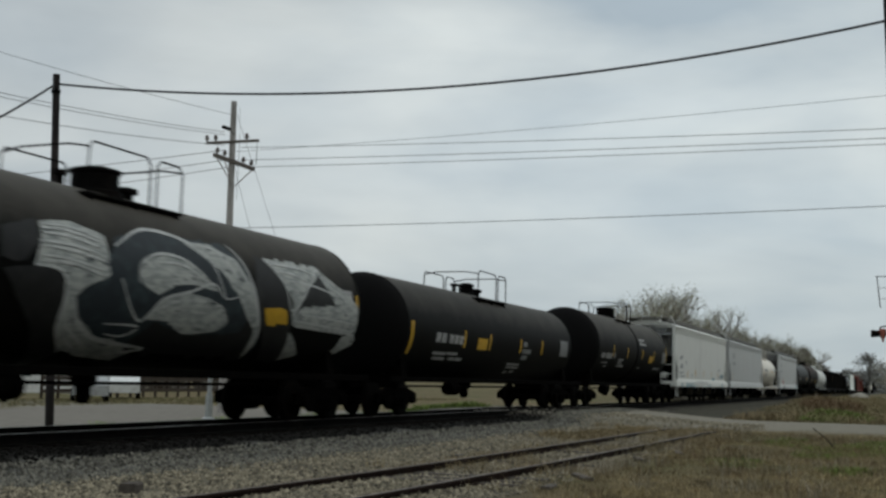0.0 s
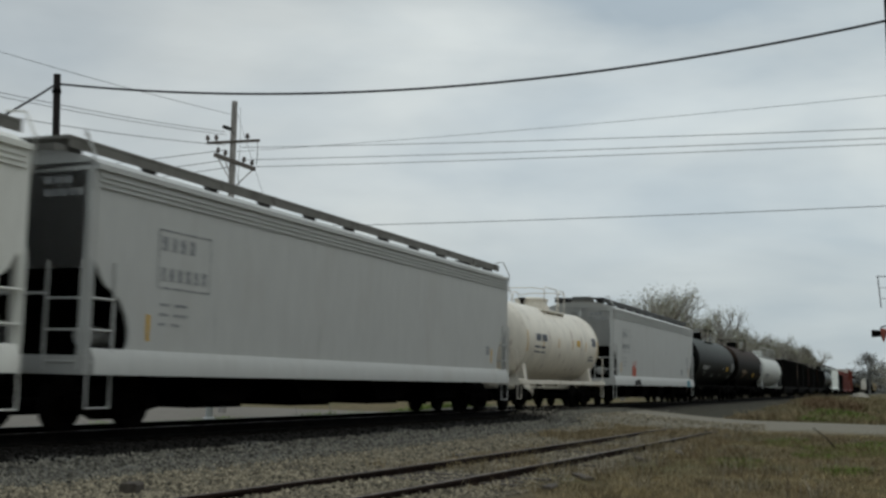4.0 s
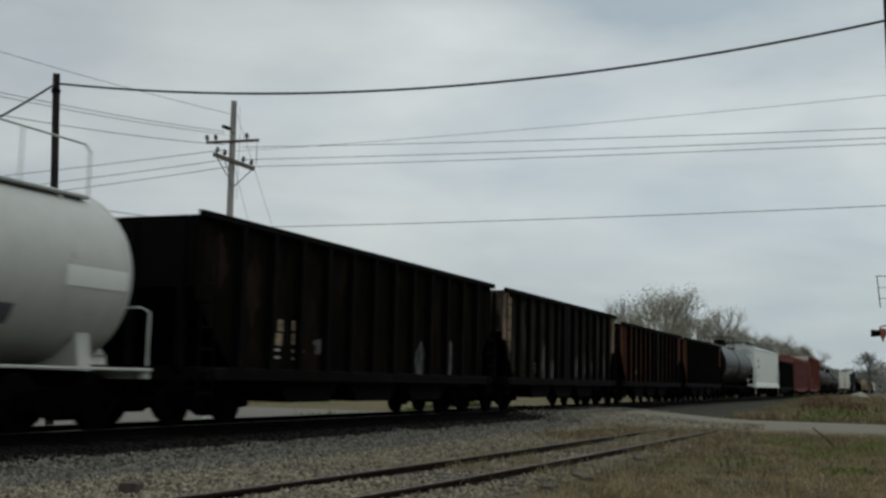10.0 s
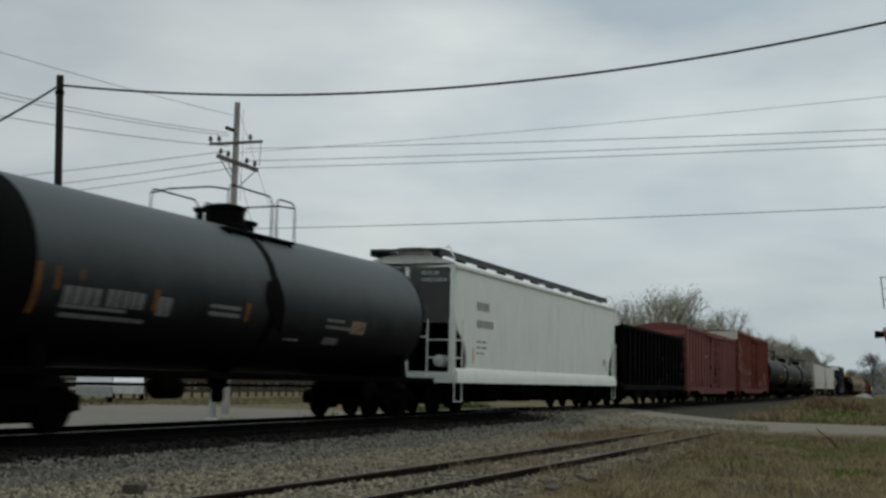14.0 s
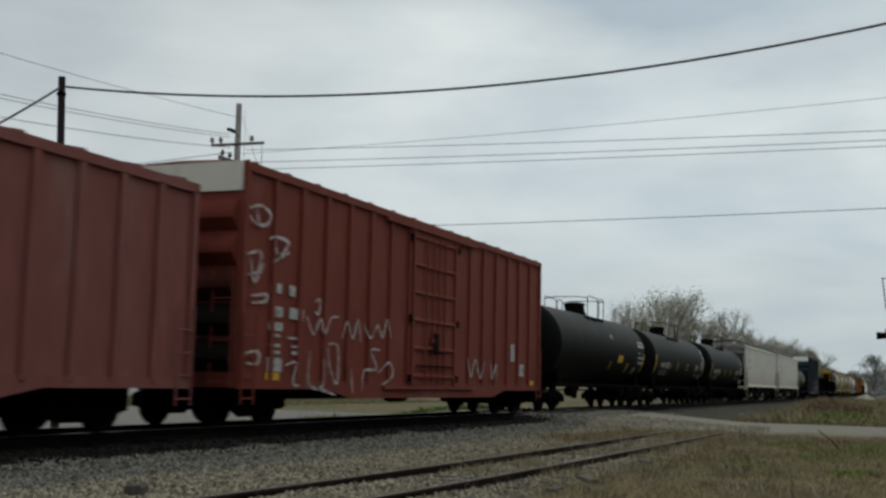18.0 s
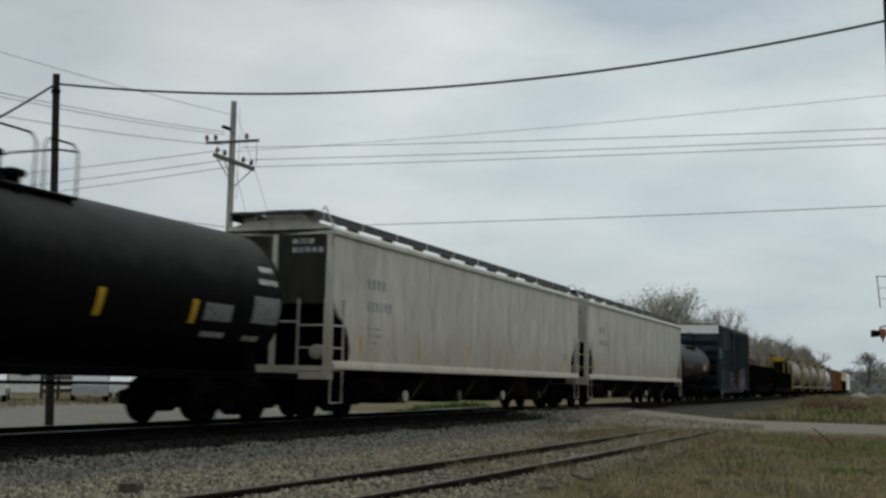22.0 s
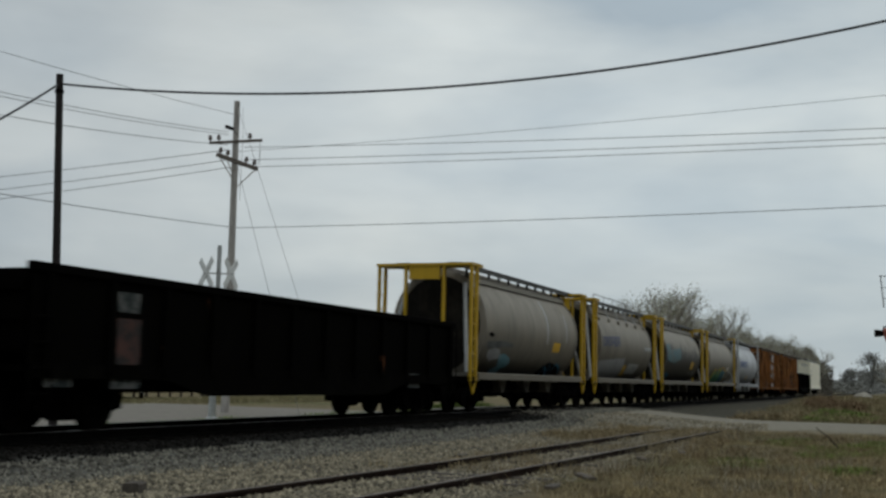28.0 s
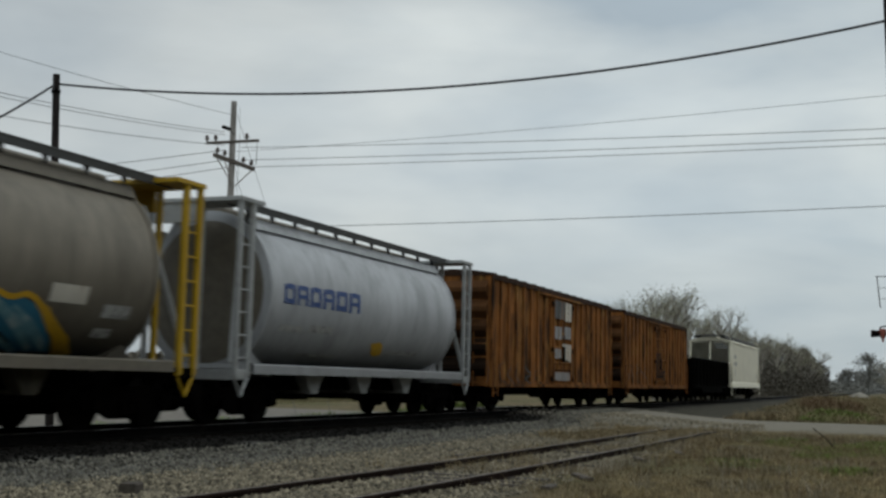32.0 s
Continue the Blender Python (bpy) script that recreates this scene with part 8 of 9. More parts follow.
mark(CARS[20], on_tank(*TANKS[20]), [(-3.7, -0.54, -3.58, -0.09), (-1.28, -0.56, -1.14, -0.1), (1.59, -0.53, 1.75, -0.07), (4.31, -0.54, 4.44, -0.11), (7.02, -0.71, 7.19, 0.15)], M["yellow_mark"], "reflector_strip", "yellow reflective strip")
mark(CARS[20], on_tank(*TANKS[20]), [(-5.61, -0.69, -5.23, -0.63), (-5.52, -0.81, -5.23, -0.76), (-5.01, -0.68, -4.47, -0.62), (-4.93, -0.82, -4.41, -0.76), (-4.27, -0.68, -3.78, -0.62), (-4.29, -0.83, -3.76, -0.77), (6.55, 0.71, 7.19, 0.8), (6.52, 0.57, 7.19, 0.67), (6.59, 0.35, 7.19, 0.44), (6.63, 0.2, 7.19, 0.3), (4.56, -0.77, 5.25, -0.7)], M["white_mark"], "stencil_line")
mark(CARS[20], on_tank(*TANKS[20]), [(-7.03, -0.72, -6.85, 0.15)], M["yellow_mark"], "reflector_strip", "yellow reflective strip")
mark(CARS[21], on_tank(*TANKS[21]), [(-6.91, -0.78, -6.73, 0.08), (-3.71, -0.63, -3.54, -0.16), (-1.24, -0.63, -1.06, -0.17), (1.37, -0.62, 1.54, -0.17), (3.99, -0.6, 4.17, -0.17)], M["yellow_mark"], "reflector_strip", "yellow reflective strip")
mark(CARS[21], on_tank(*TANKS[21]), [(-5.78, -0.53, -5.6, -0.27), (-5.54, -0.53, -5.36, -0.27), (-5.31, -0.53, -5.12, -0.27), (-5.07, -0.53, -4.89, -0.27), (-4.77, -0.52, -4.61, -0.27), (-4.56, -0.52, -4.4, -0.27), (-4.35, -0.52, -4.19, -0.27), (-4.14, -0.52, -3.98, -0.27), (-3.93, -0.52, -3.77, -0.27)], M["white_mark"], "car_number", "faded stencilled lettering")
mark(CARS[21], on_tank(*TANKS[21]), [(-3.43, -0.54, -3.13, -0.27), (4.41, -0.52, 5.33, -0.2), (6.06, -0.49, 7.09, 0.04)], M["faint_panel"], "stencil_panel", "dull grey stencil panel")
mark(CARS[21], on_tank(*TANKS[21]), [(-5.67, -0.73, -5.31, -0.66), (-5.62, -0.87, -5.35, -0.81), (-5.12, -0.73, -4.54, -0.66), (-4.46, -0.73, -3.83, -0.65), (-5.01, -0.87, -4.41, -0.8), (-4.32, -0.88, -3.81, -0.81), (4.51, -0.82, 5.32, -0.72), (5.99, -0.84, 6.58, -0.74), (6.37, 0.55, 6.91, 0.66), (6.27, 0.29, 6.99, 0.4)], M["white_mark"], "stencil_line")
mark(CARS[24], on_tank(*TANKS[24]), [(-4.46, -0.54, -4.3, 0.06), (-1.6, -0.69, -1.48, -0.02), (-1.1, -0.67, -0.99, -0.14), (1.69, -0.39, 1.8, 0.04)], M["rusty_yellow"], "reflector_strip", "rusted reflective strip")
mark(CARS[24], on_tank(*TANKS[24]), [(-3.75, -0.29, -3.59, -0.01), (-3.54, -0.29, -3.39, -0.01), (-3.34, -0.29, -3.19, -0.01), (-3.14, -0.29, -2.98, -0.01), (-2.87, -0.27, -2.67, 0.02), (-2.61, -0.27, -2.41, 0.02), (-2.36, -0.27, -2.16, 0.02), (-2.1, -0.27, -1.9, 0.02), (-1.85, -0.27, -1.65, 0.02)], M["dull_yellow"], "car_number", "worn yellow lettering")
mark(CARS[24], on_tank(*TANKS[24]), [(-3.61, -0.57, -2.23, -0.5), (-3.6, -0.73, -2.88, -0.66), (-2.74, -0.71, -2.16, -0.64), (1.4, 0.61, 2.17, 0.79), (1.52, 0.36, 2.22, 0.43), (1.47, 0.24, 2.16, 0.31), (1.45, 0.08, 2.12, 0.18)], M["faded_grey"], "stencil_line", "faded lettering")
mark(CARS[24], on_tank(*TANKS[24]), [(0.28, -0.52, 1.58, -0.28)], M["spray_teal"], "stencil_panel", "faded teal panel")
mark(CARS[24], on_tank(*TANKS[24]), [(2.38, -0.33, 3.2, 0.08)], M["yellow_mark"], "warning_plate", "yellow warning plate")
mark(CARS[24], on_tank(*TANKS[24]), [(3.23, -0.29, 4.25, 0.24)], M["faded_grey"], "stencil_panel", "faded grey stencil panel")
patch(CARS[24], on_tank(*TANKS[24]), [(2.41, -0.68), (2.86, -0.84), (2.98, -1.01), (2.47, -0.85)], M["white_mark"], 1, "white diamond placard")
mark(CARS[17], on_flat(-1.5), [(-8.61, 2.11, -8.3, 2.32), (-8.64, 1.72, -8.5, 1.95), (-8.45, 1.72, -8.31, 1.95), (-8.04, 1.73, -7.93, 1.95), (-7.9, 1.73, -7.79, 1.95), (-7.76, 1.73, -7.65, 1.95), (-7.62, 1.73, -7.52, 1.95), (-8.58, 1.21, -8.26, 1.48), (-8.1, 1.4, -7.63, 1.47), (-8.09, 1.28, -7.62, 1.35), (-0.2, 3.56, 0.39, 3.78)], M["pink_mark"], "stencil_line", "faded pink lettering")
mark(CARS[17], on_flat(-1.5), [(-4.83, 1.13, -4.4, 1.34), (-4.17, 1.1, -3.4, 1.56)], M["dull_red"], "sooty_panel", "dark sooted panel")
mark(CARS[17], on_flat(-1.5), [(-3.21, 2.8, -2.83, 2.95)], M["white_mark"], "paper_tag", "torn white paper tag")
mark(CARS[17], on_flat(-1.5), [(-9.73, 0.7, -9.18, 0.89), (-8.92, 0.71, -8.39, 0.86), (-6.16, 0.74, -5.75, 0.84)], M["rusty_yellow"], "reflector_strip", "dull orange reflective strip")
mark(CARS[18], on_flat(-1.5), [(-8.4, 2.68, -8.22, 2.88), (-8.17, 2.68, -7.99, 2.88), (-7.68, 2.66, -7.42, 2.88), (-8.34, 2.2, -7.91, 2.41), (-7.63, 2.19, -7.04, 2.42), (-8.45, 1.92, -7.9, 2.09), (-8.39, 1.79, -7.98, 1.86), (-8.41, 1.59, -7.97, 1.66), (-8.4, 1.45, -7.96, 1.52), (-7.66, 1.77, -7.19, 1.82), (-7.5, 1.6, -7.18, 1.65), (-7.49, 1.46, -7.17, 1.53), (-8.47, 1.1, -7.87, 1.38), (0.37, 3.38, 1.48, 3.48), (0.46, 3.23, 1.4, 3.32), (7.19, 1.21, 7.79, 1.6), (6.46, 1.67, 6.84, 2.22)], M["white_mark"], "stencil_line", "white stencilled lettering")
mark(CARS[18], on_flat(-1.5), [(-8.49, 0.9, -7.96, 1.08), (8.32, 0.92, 8.87, 1.08)], M["yellow_mark"], "reflector_strip", "yellow reflective strip")
spray_line(CARS[18], on_flat(-1.538), [(-6.97, 2.28), (-6.67, 1.91), (-6.38, 2.27), (-6.16, 1.94), (-5.89, 2.31), (-5.52, 2.35)], 0.07, M["chalk_white"], "white spray-painted letter")
spray_line(CARS[18], on_flat(-1.538), [(-5.34, 1.89), (-5.11, 2.27), (-4.81, 1.91), (-4.57, 2.35), (-4.4, 1.84)], 0.07, M["chalk_white"], "white spray-painted letter")
spray_line(CARS[18], on_flat(-1.538), [(-4.28, 2.28), (-3.87, 1.96), (-3.49, 2.28), (-3.22, 1.99), (-2.99, 2.46), (-2.74, 2.02)], 0.07, M["chalk_white"], "white spray-painted letter")
spray_line(CARS[18], on_flat(-1.538), [(-6.79, 1.56), (-6.81, 0.87), (-6.18, 0.83), (-6.15, 1.41)], 0.07, M["chalk_white"], "white spray-painted letter")
spray_line(CARS[18], on_flat(-1.538), [(-6.01, 1.68), (-5.89, 1.24), (-5.52, 0.88), (-5.54, 1.7), (-6.01, 1.72)], 0.07, M["chalk_white"], "white spray-painted letter")
spray_line(CARS[18], on_flat(-1.538), [(-7.8, 1.23), (-7.37, 1.3), (-7.48, 0.87), (-7.19, 0.83)], 0.07, M["chalk_white"], "white spray-painted letter")
spray_line(CARS[18], on_flat(-1.538), [(-4.85, 1.21), (-4.75, 0.66)], 0.07, M["chalk_white"], "white spray-painted letter")
spray_line(CARS[18], on_flat(-1.538), [(-4.25, 0.71), (-4.19, 1.18), (-3.51, 1.24), (-3.84, 1.67), (-3.35, 1.69)], 0.07, M["chalk_white"], "white spray-painted letter")
spray_line(CARS[18], on_flat(-1.538), [(-3.41, 1.15), (-2.8, 1.41), (-2.57, 1.11), (-3.18, 0.86)], 0.07, M["chalk_white"], "white spray-painted letter")
spray_line(CARS[18], on_flat(-1.538), [(-6.58, 0.81), (-5.59, 0.63)], 0.07, M["chalk_white"], "white spray-painted letter")
spray_line(CARS[18], on_flat(-1.538), [(-6.64, 2.61), (-6.44, 2.67), (-6.47, 2.36), (-6.65, 2.41)], 0.07, M["chalk_white"], "white spray-painted letter")
spray_line(CARS[18], on_flat(-1.538), [(-9.4, 4.24), (-9.0, 4.35), (-8.6, 4.22), (-8.78, 3.98), (-9.23, 3.99), (-9.36, 4.09)], 0.08, M["chalk_white"], "white spray-painted scrawl")
spray_line(CARS[18], on_flat(-1.538), [(-9.15, 4.3), (-9.03, 3.92)], 0.08, M["chalk_white"], "white spray-painted scrawl")
spray_line(CARS[18], on_flat(-1.538), [(-8.62, 3.73), (-8.36, 3.8), (-7.87, 3.75), (-8.06, 3.52), (-8.45, 3.26)], 0.08, M["chalk_white"], "white spray-painted scrawl")
spray_line(CARS[18], on_flat(-1.538), [(-8.39, 3.72), (-8.26, 3.41), (-7.82, 3.55)], 0.08, M["chalk_white"], "white spray-painted scrawl")
spray_line(CARS[18], on_flat(-1.538), [(-9.45, 3.33), (-8.92, 3.43), (-9.02, 3.03), (-9.39, 2.95)], 0.08, M["chalk_white"], "white spray-painted scrawl")
spray_line(CARS[18], on_flat(-1.538), [(-9.29, 3.28), (-9.13, 2.83), (-8.78, 3.22)], 0.08, M["chalk_white"], "white spray-painted scrawl")
spray_line(CARS[18], on_flat(-1.538), [(-9.23, 2.54), (-8.66, 2.61), (-8.71, 2.47), (-9.19, 2.41)], 0.08, M["chalk_white"], "white spray-painted scrawl")
spray_line(CARS[18], on_flat(-1.538), [(2.52, 1.65), (2.8, 1.14), (3.14, 1.64), (3.56, 1.11), (3.96, 1.6)], 0.08, M["chalk_white"], "white spray-painted scrawl")
spray_line(CARS[18], on_flat(-1.538), [(4.53, 1.61), (4.56, 1.1), (4.99, 1.56), (5.01, 1.11)], 0.08, M["chalk_white"], "white spray-painted scrawl")
spray_line(CARS[18], on_flat(-1.538), [(-9.38, 1.42), (-8.89, 1.48), (-8.89, 1.24), (-9.3, 1.25)], 0.08, M["chalk_white"], "white spray-painted scrawl")
blob(CARS[10], on_flat(-1.4), 2.52, 1.44, 0.33, 0.48, M["smear_grey"], 100, "pale smeared paint")
blob(CARS[10], on_flat(-1.4), 4.60, 1.59, 0.27, 0.51, M["smear_grey"], 101, "pale smeared paint")
blob(CARS[10], on_flat(-1.4), -3.02, 1.63, 0.33, 0.19, M["smear_grey"], 102, "pale smeared paint")
blob(CARS[10], on_flat(-1.4), -5.96, 2.69, 0.30, 0.65, M["worn_brown"], 100, "worn brown patch")
blob(CARS[10], on_flat(-1.4), -5.07, 3.22, 0.18, 0.38, M["worn_brown"], 101, "worn brown patch")
blob(CARS[10], on_flat(-1.4), -7.29, 3.04, 0.41, 0.53, M["worn_brown"], 102, "worn brown patch")
mark(CARS[10], on_flat(-1.4), [(-4.93, 1.89, -4.71, 2.12), (-4.35, 1.92, -4.15, 2.13), (-5.15, 1.59, -4.74, 1.84), (-4.33, 1.63, -3.81, 1.86)], M["worn_tan"], "car_number", "worn tan lettering")
mark(CARS[10], on_flat(-1.4), [(-5.24, 1.47, -4.82, 1.52), (-4.3, 1.46, -3.79, 1.52), (-5.23, 1.32, -4.81, 1.37), (-4.28, 1.31, -3.88, 1.37)], M["white_mark"], "stencil_line", "small worn lettering")
blob(CARS[11], on_flat(-1.4), -2.82, 1.69, 0.39, 0.65, M["smear_grey"], 110, "pale smeared paint")
blob(CARS[11], on_flat(-1.4), -1.82, 1.40, 0.32, 0.45, M["smear_grey"], 111, "pale smeared paint")
blob(CARS[11], on_flat(-1.4), -0.61, 1.72, 0.23, 0.38, M["smear_grey"], 112, "pale smeared paint")
blob(CARS[11], on_flat(-1.4), 1.36, 1.58, 0.17, 0.41, M["smear_grey"], 113, "pale smeared paint")
blob(CARS[11], on_flat(-1.4), 2.64, 1.71, 0.16, 0.40, M["smear_grey"], 114, "pale smeared paint")
blob(CARS[11], on_flat(-1.4), 5.70, 1.63, 0.21, 0.49, M["smear_grey"], 115, "pale smeared paint")
blob(CARS[11], on_flat(-1.4), 3.71, 1.54, 0.14, 0.33, M["smear_grey"], 116, "pale smeared paint")
mark(CARS[11], on_flat(-1.4), [(-6.23, 1.33, -5.67, 1.41), (-6.16, 1.22, -5.66, 1.29), (-5.15, 1.32, -4.77, 1.4), (-5.18, 1.14, -4.75, 1.22), (-4.22, 1.55, -3.67, 1.61), (-4.21, 1.4, -3.8, 1.47), (-4.15, 1.28, -3.79, 1.34)], M["smear_grey"], "stencil_line", "worn lettering")
patch(CARS[11], on_flat(-1.4), [(-7.55, 3.73), (-6.65, 3.73), (-6.64, 2.94), (-6.65, 1.84), (-7.11, 2.29), (-7.56, 2.55)], M["worn_corner"], 1, "pale rusted corner sheet")
mark(CARS[11], on_flat(-1.407), [(-7.21, 3.26, -6.88, 3.41), (-7.16, 3.04, -6.86, 3.16), (-7.17, 2.79, -6.88, 2.9), (-7.17, 2.45, -6.92, 2.63)], M["dark_mark"], "car_mark", "worn dark lettering")
patch(CARS[28], on_barrel, [(-4.76, -0.45), (-3.75, -0.41), (-2.31, -0.42), (-2.24, -0.54), (-3.63, -0.61), (-4.64, -0.65)], M["faded_grey"], 1, "dull blue-grey painted band")
patch(CARS[28], on_barrel, [(-4.75, -0.2), (-4.5, -0.15), (-4.2, -0.22), (-4.35, -0.32), (-4.65, -0.3)], M["steel_black"], 2, "black sprayed shape")
patch(CARS[28], on_barrel, [(-4.44, -0.71), (-3.89, -0.62), (-3.24, -0.68), (-3.12, -0.94), (-3.77, -1.02), (-4.25, -0.94)], M["overpaint"], 2, "pale sprayed shape")
patch(CARS[28], on_barrel, [(-3.23, -0.84), (-2.79, -0.78), (-2.02, -0.91), (-1.75, -1.12), (-2.21, -1.21), (-2.1, -1.4), (-2.74, -1.43), (-3.03, -1.29), (-2.66, -1.2)], M["spray_cyan"], 3, "cyan graffiti")
patch(CARS[28], on_barrel, [(1.85, -1.3), (2.09, -1.03), (2.7, -0.94), (4.0, -1.02), (4.92, -1.33), (3.52, -1.34), (3.48, -1.48), (2.8, -1.49)], M["steel_black"], 3, "black graffiti")
spray_line(CARS[28], on_barrel, [(2.59, -1.44), (2.18, -1.08), (3.39, -1.42), (2.71, -1.01)], 0.07, M["spray_blue"], "blue spray-painted line")
spray_line(CARS[28], on_barrel, [(3.7, -1.36), (3.29, -1.02), (3.77, -1.03), (4.74, -1.34)], 0.07, M["spray_blue"], "blue spray-painted line")
mark(CARS[28], on_barrel, [(2.15, -0.57, 3.02, -0.23)], M["yellow_mark"], "warning_plate", "yellow warning plate")
# pale strips paint the highlights along two welds
mark(CARS[28], on_barrel, [(1.29, -0.32, 1.44, 1.18), (3.68, -0.17, 3.78, 0.84)], M["galv"], "weld_line", "weld line with its highlight painted on")
spray_line(CARS[31], on_barrel, [(-1.83, -1.43), (-2.48, -0.76), (-2.2, -0.52), (-1.1, -0.94), (-0.92, -0.52), (-0.11, -0.91), (-0.04, -0.48)], 0.09, M["yellow_mark"], "yellow spray-painted line")
spray_line(CARS[31], on_barrel, [(0.16, -0.53), (0.84, -0.38), (1.71, -0.59), (2.22, -0.57), (3.44, -1.34)], 0.09, M["yellow_mark"], "yellow spray-painted line")
spray_line(CARS[31], on_barrel, [(-1.23, -1.36), (-2.16, -0.69), (-0.52, -1.29)], 0.14, M["spray_green"], "green spray-painted letter")
spray_line(CARS[31], on_barrel, [(0.23, -1.4), (-1.02, -0.7), (0.68, -1.32)], 0.14, M["spray_green"], "green spray-painted letter")
spray_line(CARS[31], on_barrel, [(-0.59, -0.8), (-0.16, -0.67), (1.38, -1.37)], 0.14, M["spray_green"], "green spray-painted letter")
spray_line(CARS[31], on_barrel, [(1.68, -1.37), (0.51, -0.7), (2.46, -1.36)], 0.14, M["spray_cyan"], "cyan spray-painted letter")
spray_line(CARS[31], on_barrel, [(1.06, -0.74), (1.46, -0.67), (2.78, -1.35)], 0.14, M["spray_cyan"], "cyan spray-painted letter")
spray_line(CARS[31], on_barrel, [(1.86, -0.71), (3.1, -1.34)], 0.14, M["spray_cyan"], "cyan spray-painted letter")
spray_line(CARS[31], on_barrel, [(-1.7, -0.73), (-0.09, -1.34)], 0.05, M["steel_black"], "black spray-painted outline")
spray_line(CARS[31], on_barrel, [(-0.23, -0.61), (1.48, -1.31)], 0.05, M["steel_black"], "black spray-painted outline")
spray_line(CARS[31], on_barrel, [(0.66, -0.63), (2.19, -1.23)], 0.05, M["steel_black"], "black spray-painted outline")
mark(CARS[30], on_barrel, [(2.5, -0.7, 3.32, -0.28)], M["yellow_mark"], "warning_plate", "yellow warning plate")
patch(CARS[30], on_barrel, [(-4.99, 0.47), (-3.83, 0.56), (-3.83, 0.24), (-0.93, 0.39), (-0.91, -0.2), (-2.57, -0.47), (-4.58, -0.39)], M["spray_wash"], 1, "washed-out cyan graffiti")
mark(CARS[30], on_barrel, [(2.67, -1.0, 3.06, -0.85), (3.82, -1.06, 4.38, -0.8)], M["faint_panel"], "stencil_panel", "dull stencil panel")
spray_line(CARS[25], on_flat(-1.558), [(-3.32, 1.84), (-3.37, 0.59)], 0.1, M["spray_pink"], "pink spray-painted letter")
spray_line(CARS[25], on_flat(-1.558), [(-3.32, 1.79), (-2.67, 1.92), (-2.59, 0.59)], 0.1, M["spray_pink"], "pink spray-painted letter")
spray_line(CARS[25], on_flat(-1.558), [(-2.14, 1.99), (-2.13, 0.53)], 0.1, M["spray_pink"], "pink spray-painted letter")
spray_line(CARS[25], on_flat(-1.558), [(-2.14, 1.99), (-1.27, 1.69), (-2.01, 1.29), (-1.06, 0.59)], 0.1, M["spray_pink"], "pink spray-painted letter")
spray_line(CARS[25], on_flat(-1.558), [(-0.99, 1.93), (-1.08, 1.03), (-0.03, 1.04), (-0.25, 2.01)], 0.1, M["spray_pink"], "pink spray-painted letter")
spray_line(CARS[25], on_flat(-1.558), [(0.24, 1.74), (1.21, 1.83), (1.11, 0.82), (0.29, 0.93)], 0.1, M["spray_pink"], "pink spray-painted letter")
spray_line(CARS[25], on_flat(-1.558), [(1.54, 2.02), (1.78, 0.82)], 0.1, M["spray_pink"], "pink spray-painted letter")
spray_line(CARS[25], on_flat(-1.558), [(2.07, 1.92), (3.14, 2.21), (3.23, 0.57)], 0.1, M["spray_pink"], "pink spray-painted letter")
spray_line(CARS[25], on_flat(-1.558), [(2.28, 1.31), (3.18, 1.33)], 0.1, M["spray_pink"], "pink spray-painted letter")
spray_line(CARS[25], on_flat(-1.558), [(3.52, 2.1), (4.49, 2.27), (4.33, 1.35), (3.56, 1.33), (3.79, 0.51)], 0.1, M["spray_pink"], "pink spray-painted letter")
patch(CARS[31], on_barrel, [(-1.54, -1.43), (-2.46, -0.81), (-2.04, -0.62), (-1.14, -0.76), (-0.64, -0.59), (0.01, -0.54), (1.83, -1.37)], M["spray_green"], 1, "green graffiti with a yellow edge")
patch(CARS[31], on_barrel, [(1.68, -1.37), (0.29, -0.75), (0.84, -0.56), (2.18, -0.6), (3.27, -1.34)], M["spray_blue"], 2, "blue graffiti")
patch(CARS[31], on_barrel, [(-2.4, -1.47), (-2.85, -0.95), (-2.4, -0.5), (-1.9, -0.62), (-2.1, -1.0), (-1.5, -1.47)], M["spray_lime"], 3, "yellow-green graffiti edge")
patch(CARS[31], on_barrel, [(2.2, -0.6), (2.55, -0.66), (3.9, -1.42), (3.4, -1.42)], M["yellow_mark"], 3, "yellow graffiti edge")
patch(CARS[31], on_barrel, [(-1.1, -0.52), (-0.6, -0.4), (-0.1, -0.6), (0.2, -0.42), (0.6, -0.66), (-0.5, -0.75)], M["spray_lime"], 4, "yellow-green graffiti edge")
mark(CARS[8], on_tank(*TANKS[8]), [(-4.95, -0.55, -4.8, -0.31), (-4.75, -0.55, -4.6, -0.31), (-4.56, -0.55, -4.41, -0.31), (-4.37, -0.55, -4.21, -0.31), (-4.09, -0.59, -3.93, -0.3), (-3.88, -0.59, -3.71, -0.3), (-3.67, -0.59, -3.5, -0.3), (-3.45, -0.59, -3.29, -0.3), (-3.24, -0.59, -3.07, -0.3), (-2.67, -0.58, -2.33, -0.31)], M["worn_tan"], "car_number", "worn tan lettering")
mark(CARS[8], on_tank(*TANKS[8]), [(-4.31, -0.77, -3.91, -0.72), (-3.72, -0.77, -3.28, -0.71), (-4.28, -0.9, -3.9, -0.86), (-3.73, -0.91, -3.31, -0.86), (6.9, -0.83, 7.21, -0.76)], M["worn_tan"], "stencil_line")
mark(CARS[8], on_tank(*TANKS[8]), [(-2.97, -0.84, -2.84, -0.46), (-0.5, -0.93, -0.36, -0.56), (4.33, -0.89, 4.47, -0.61), (7.36, -0.84, 7.5, -0.4)], M["rusty_yellow"], "reflector_strip", "rusted reflective strip")
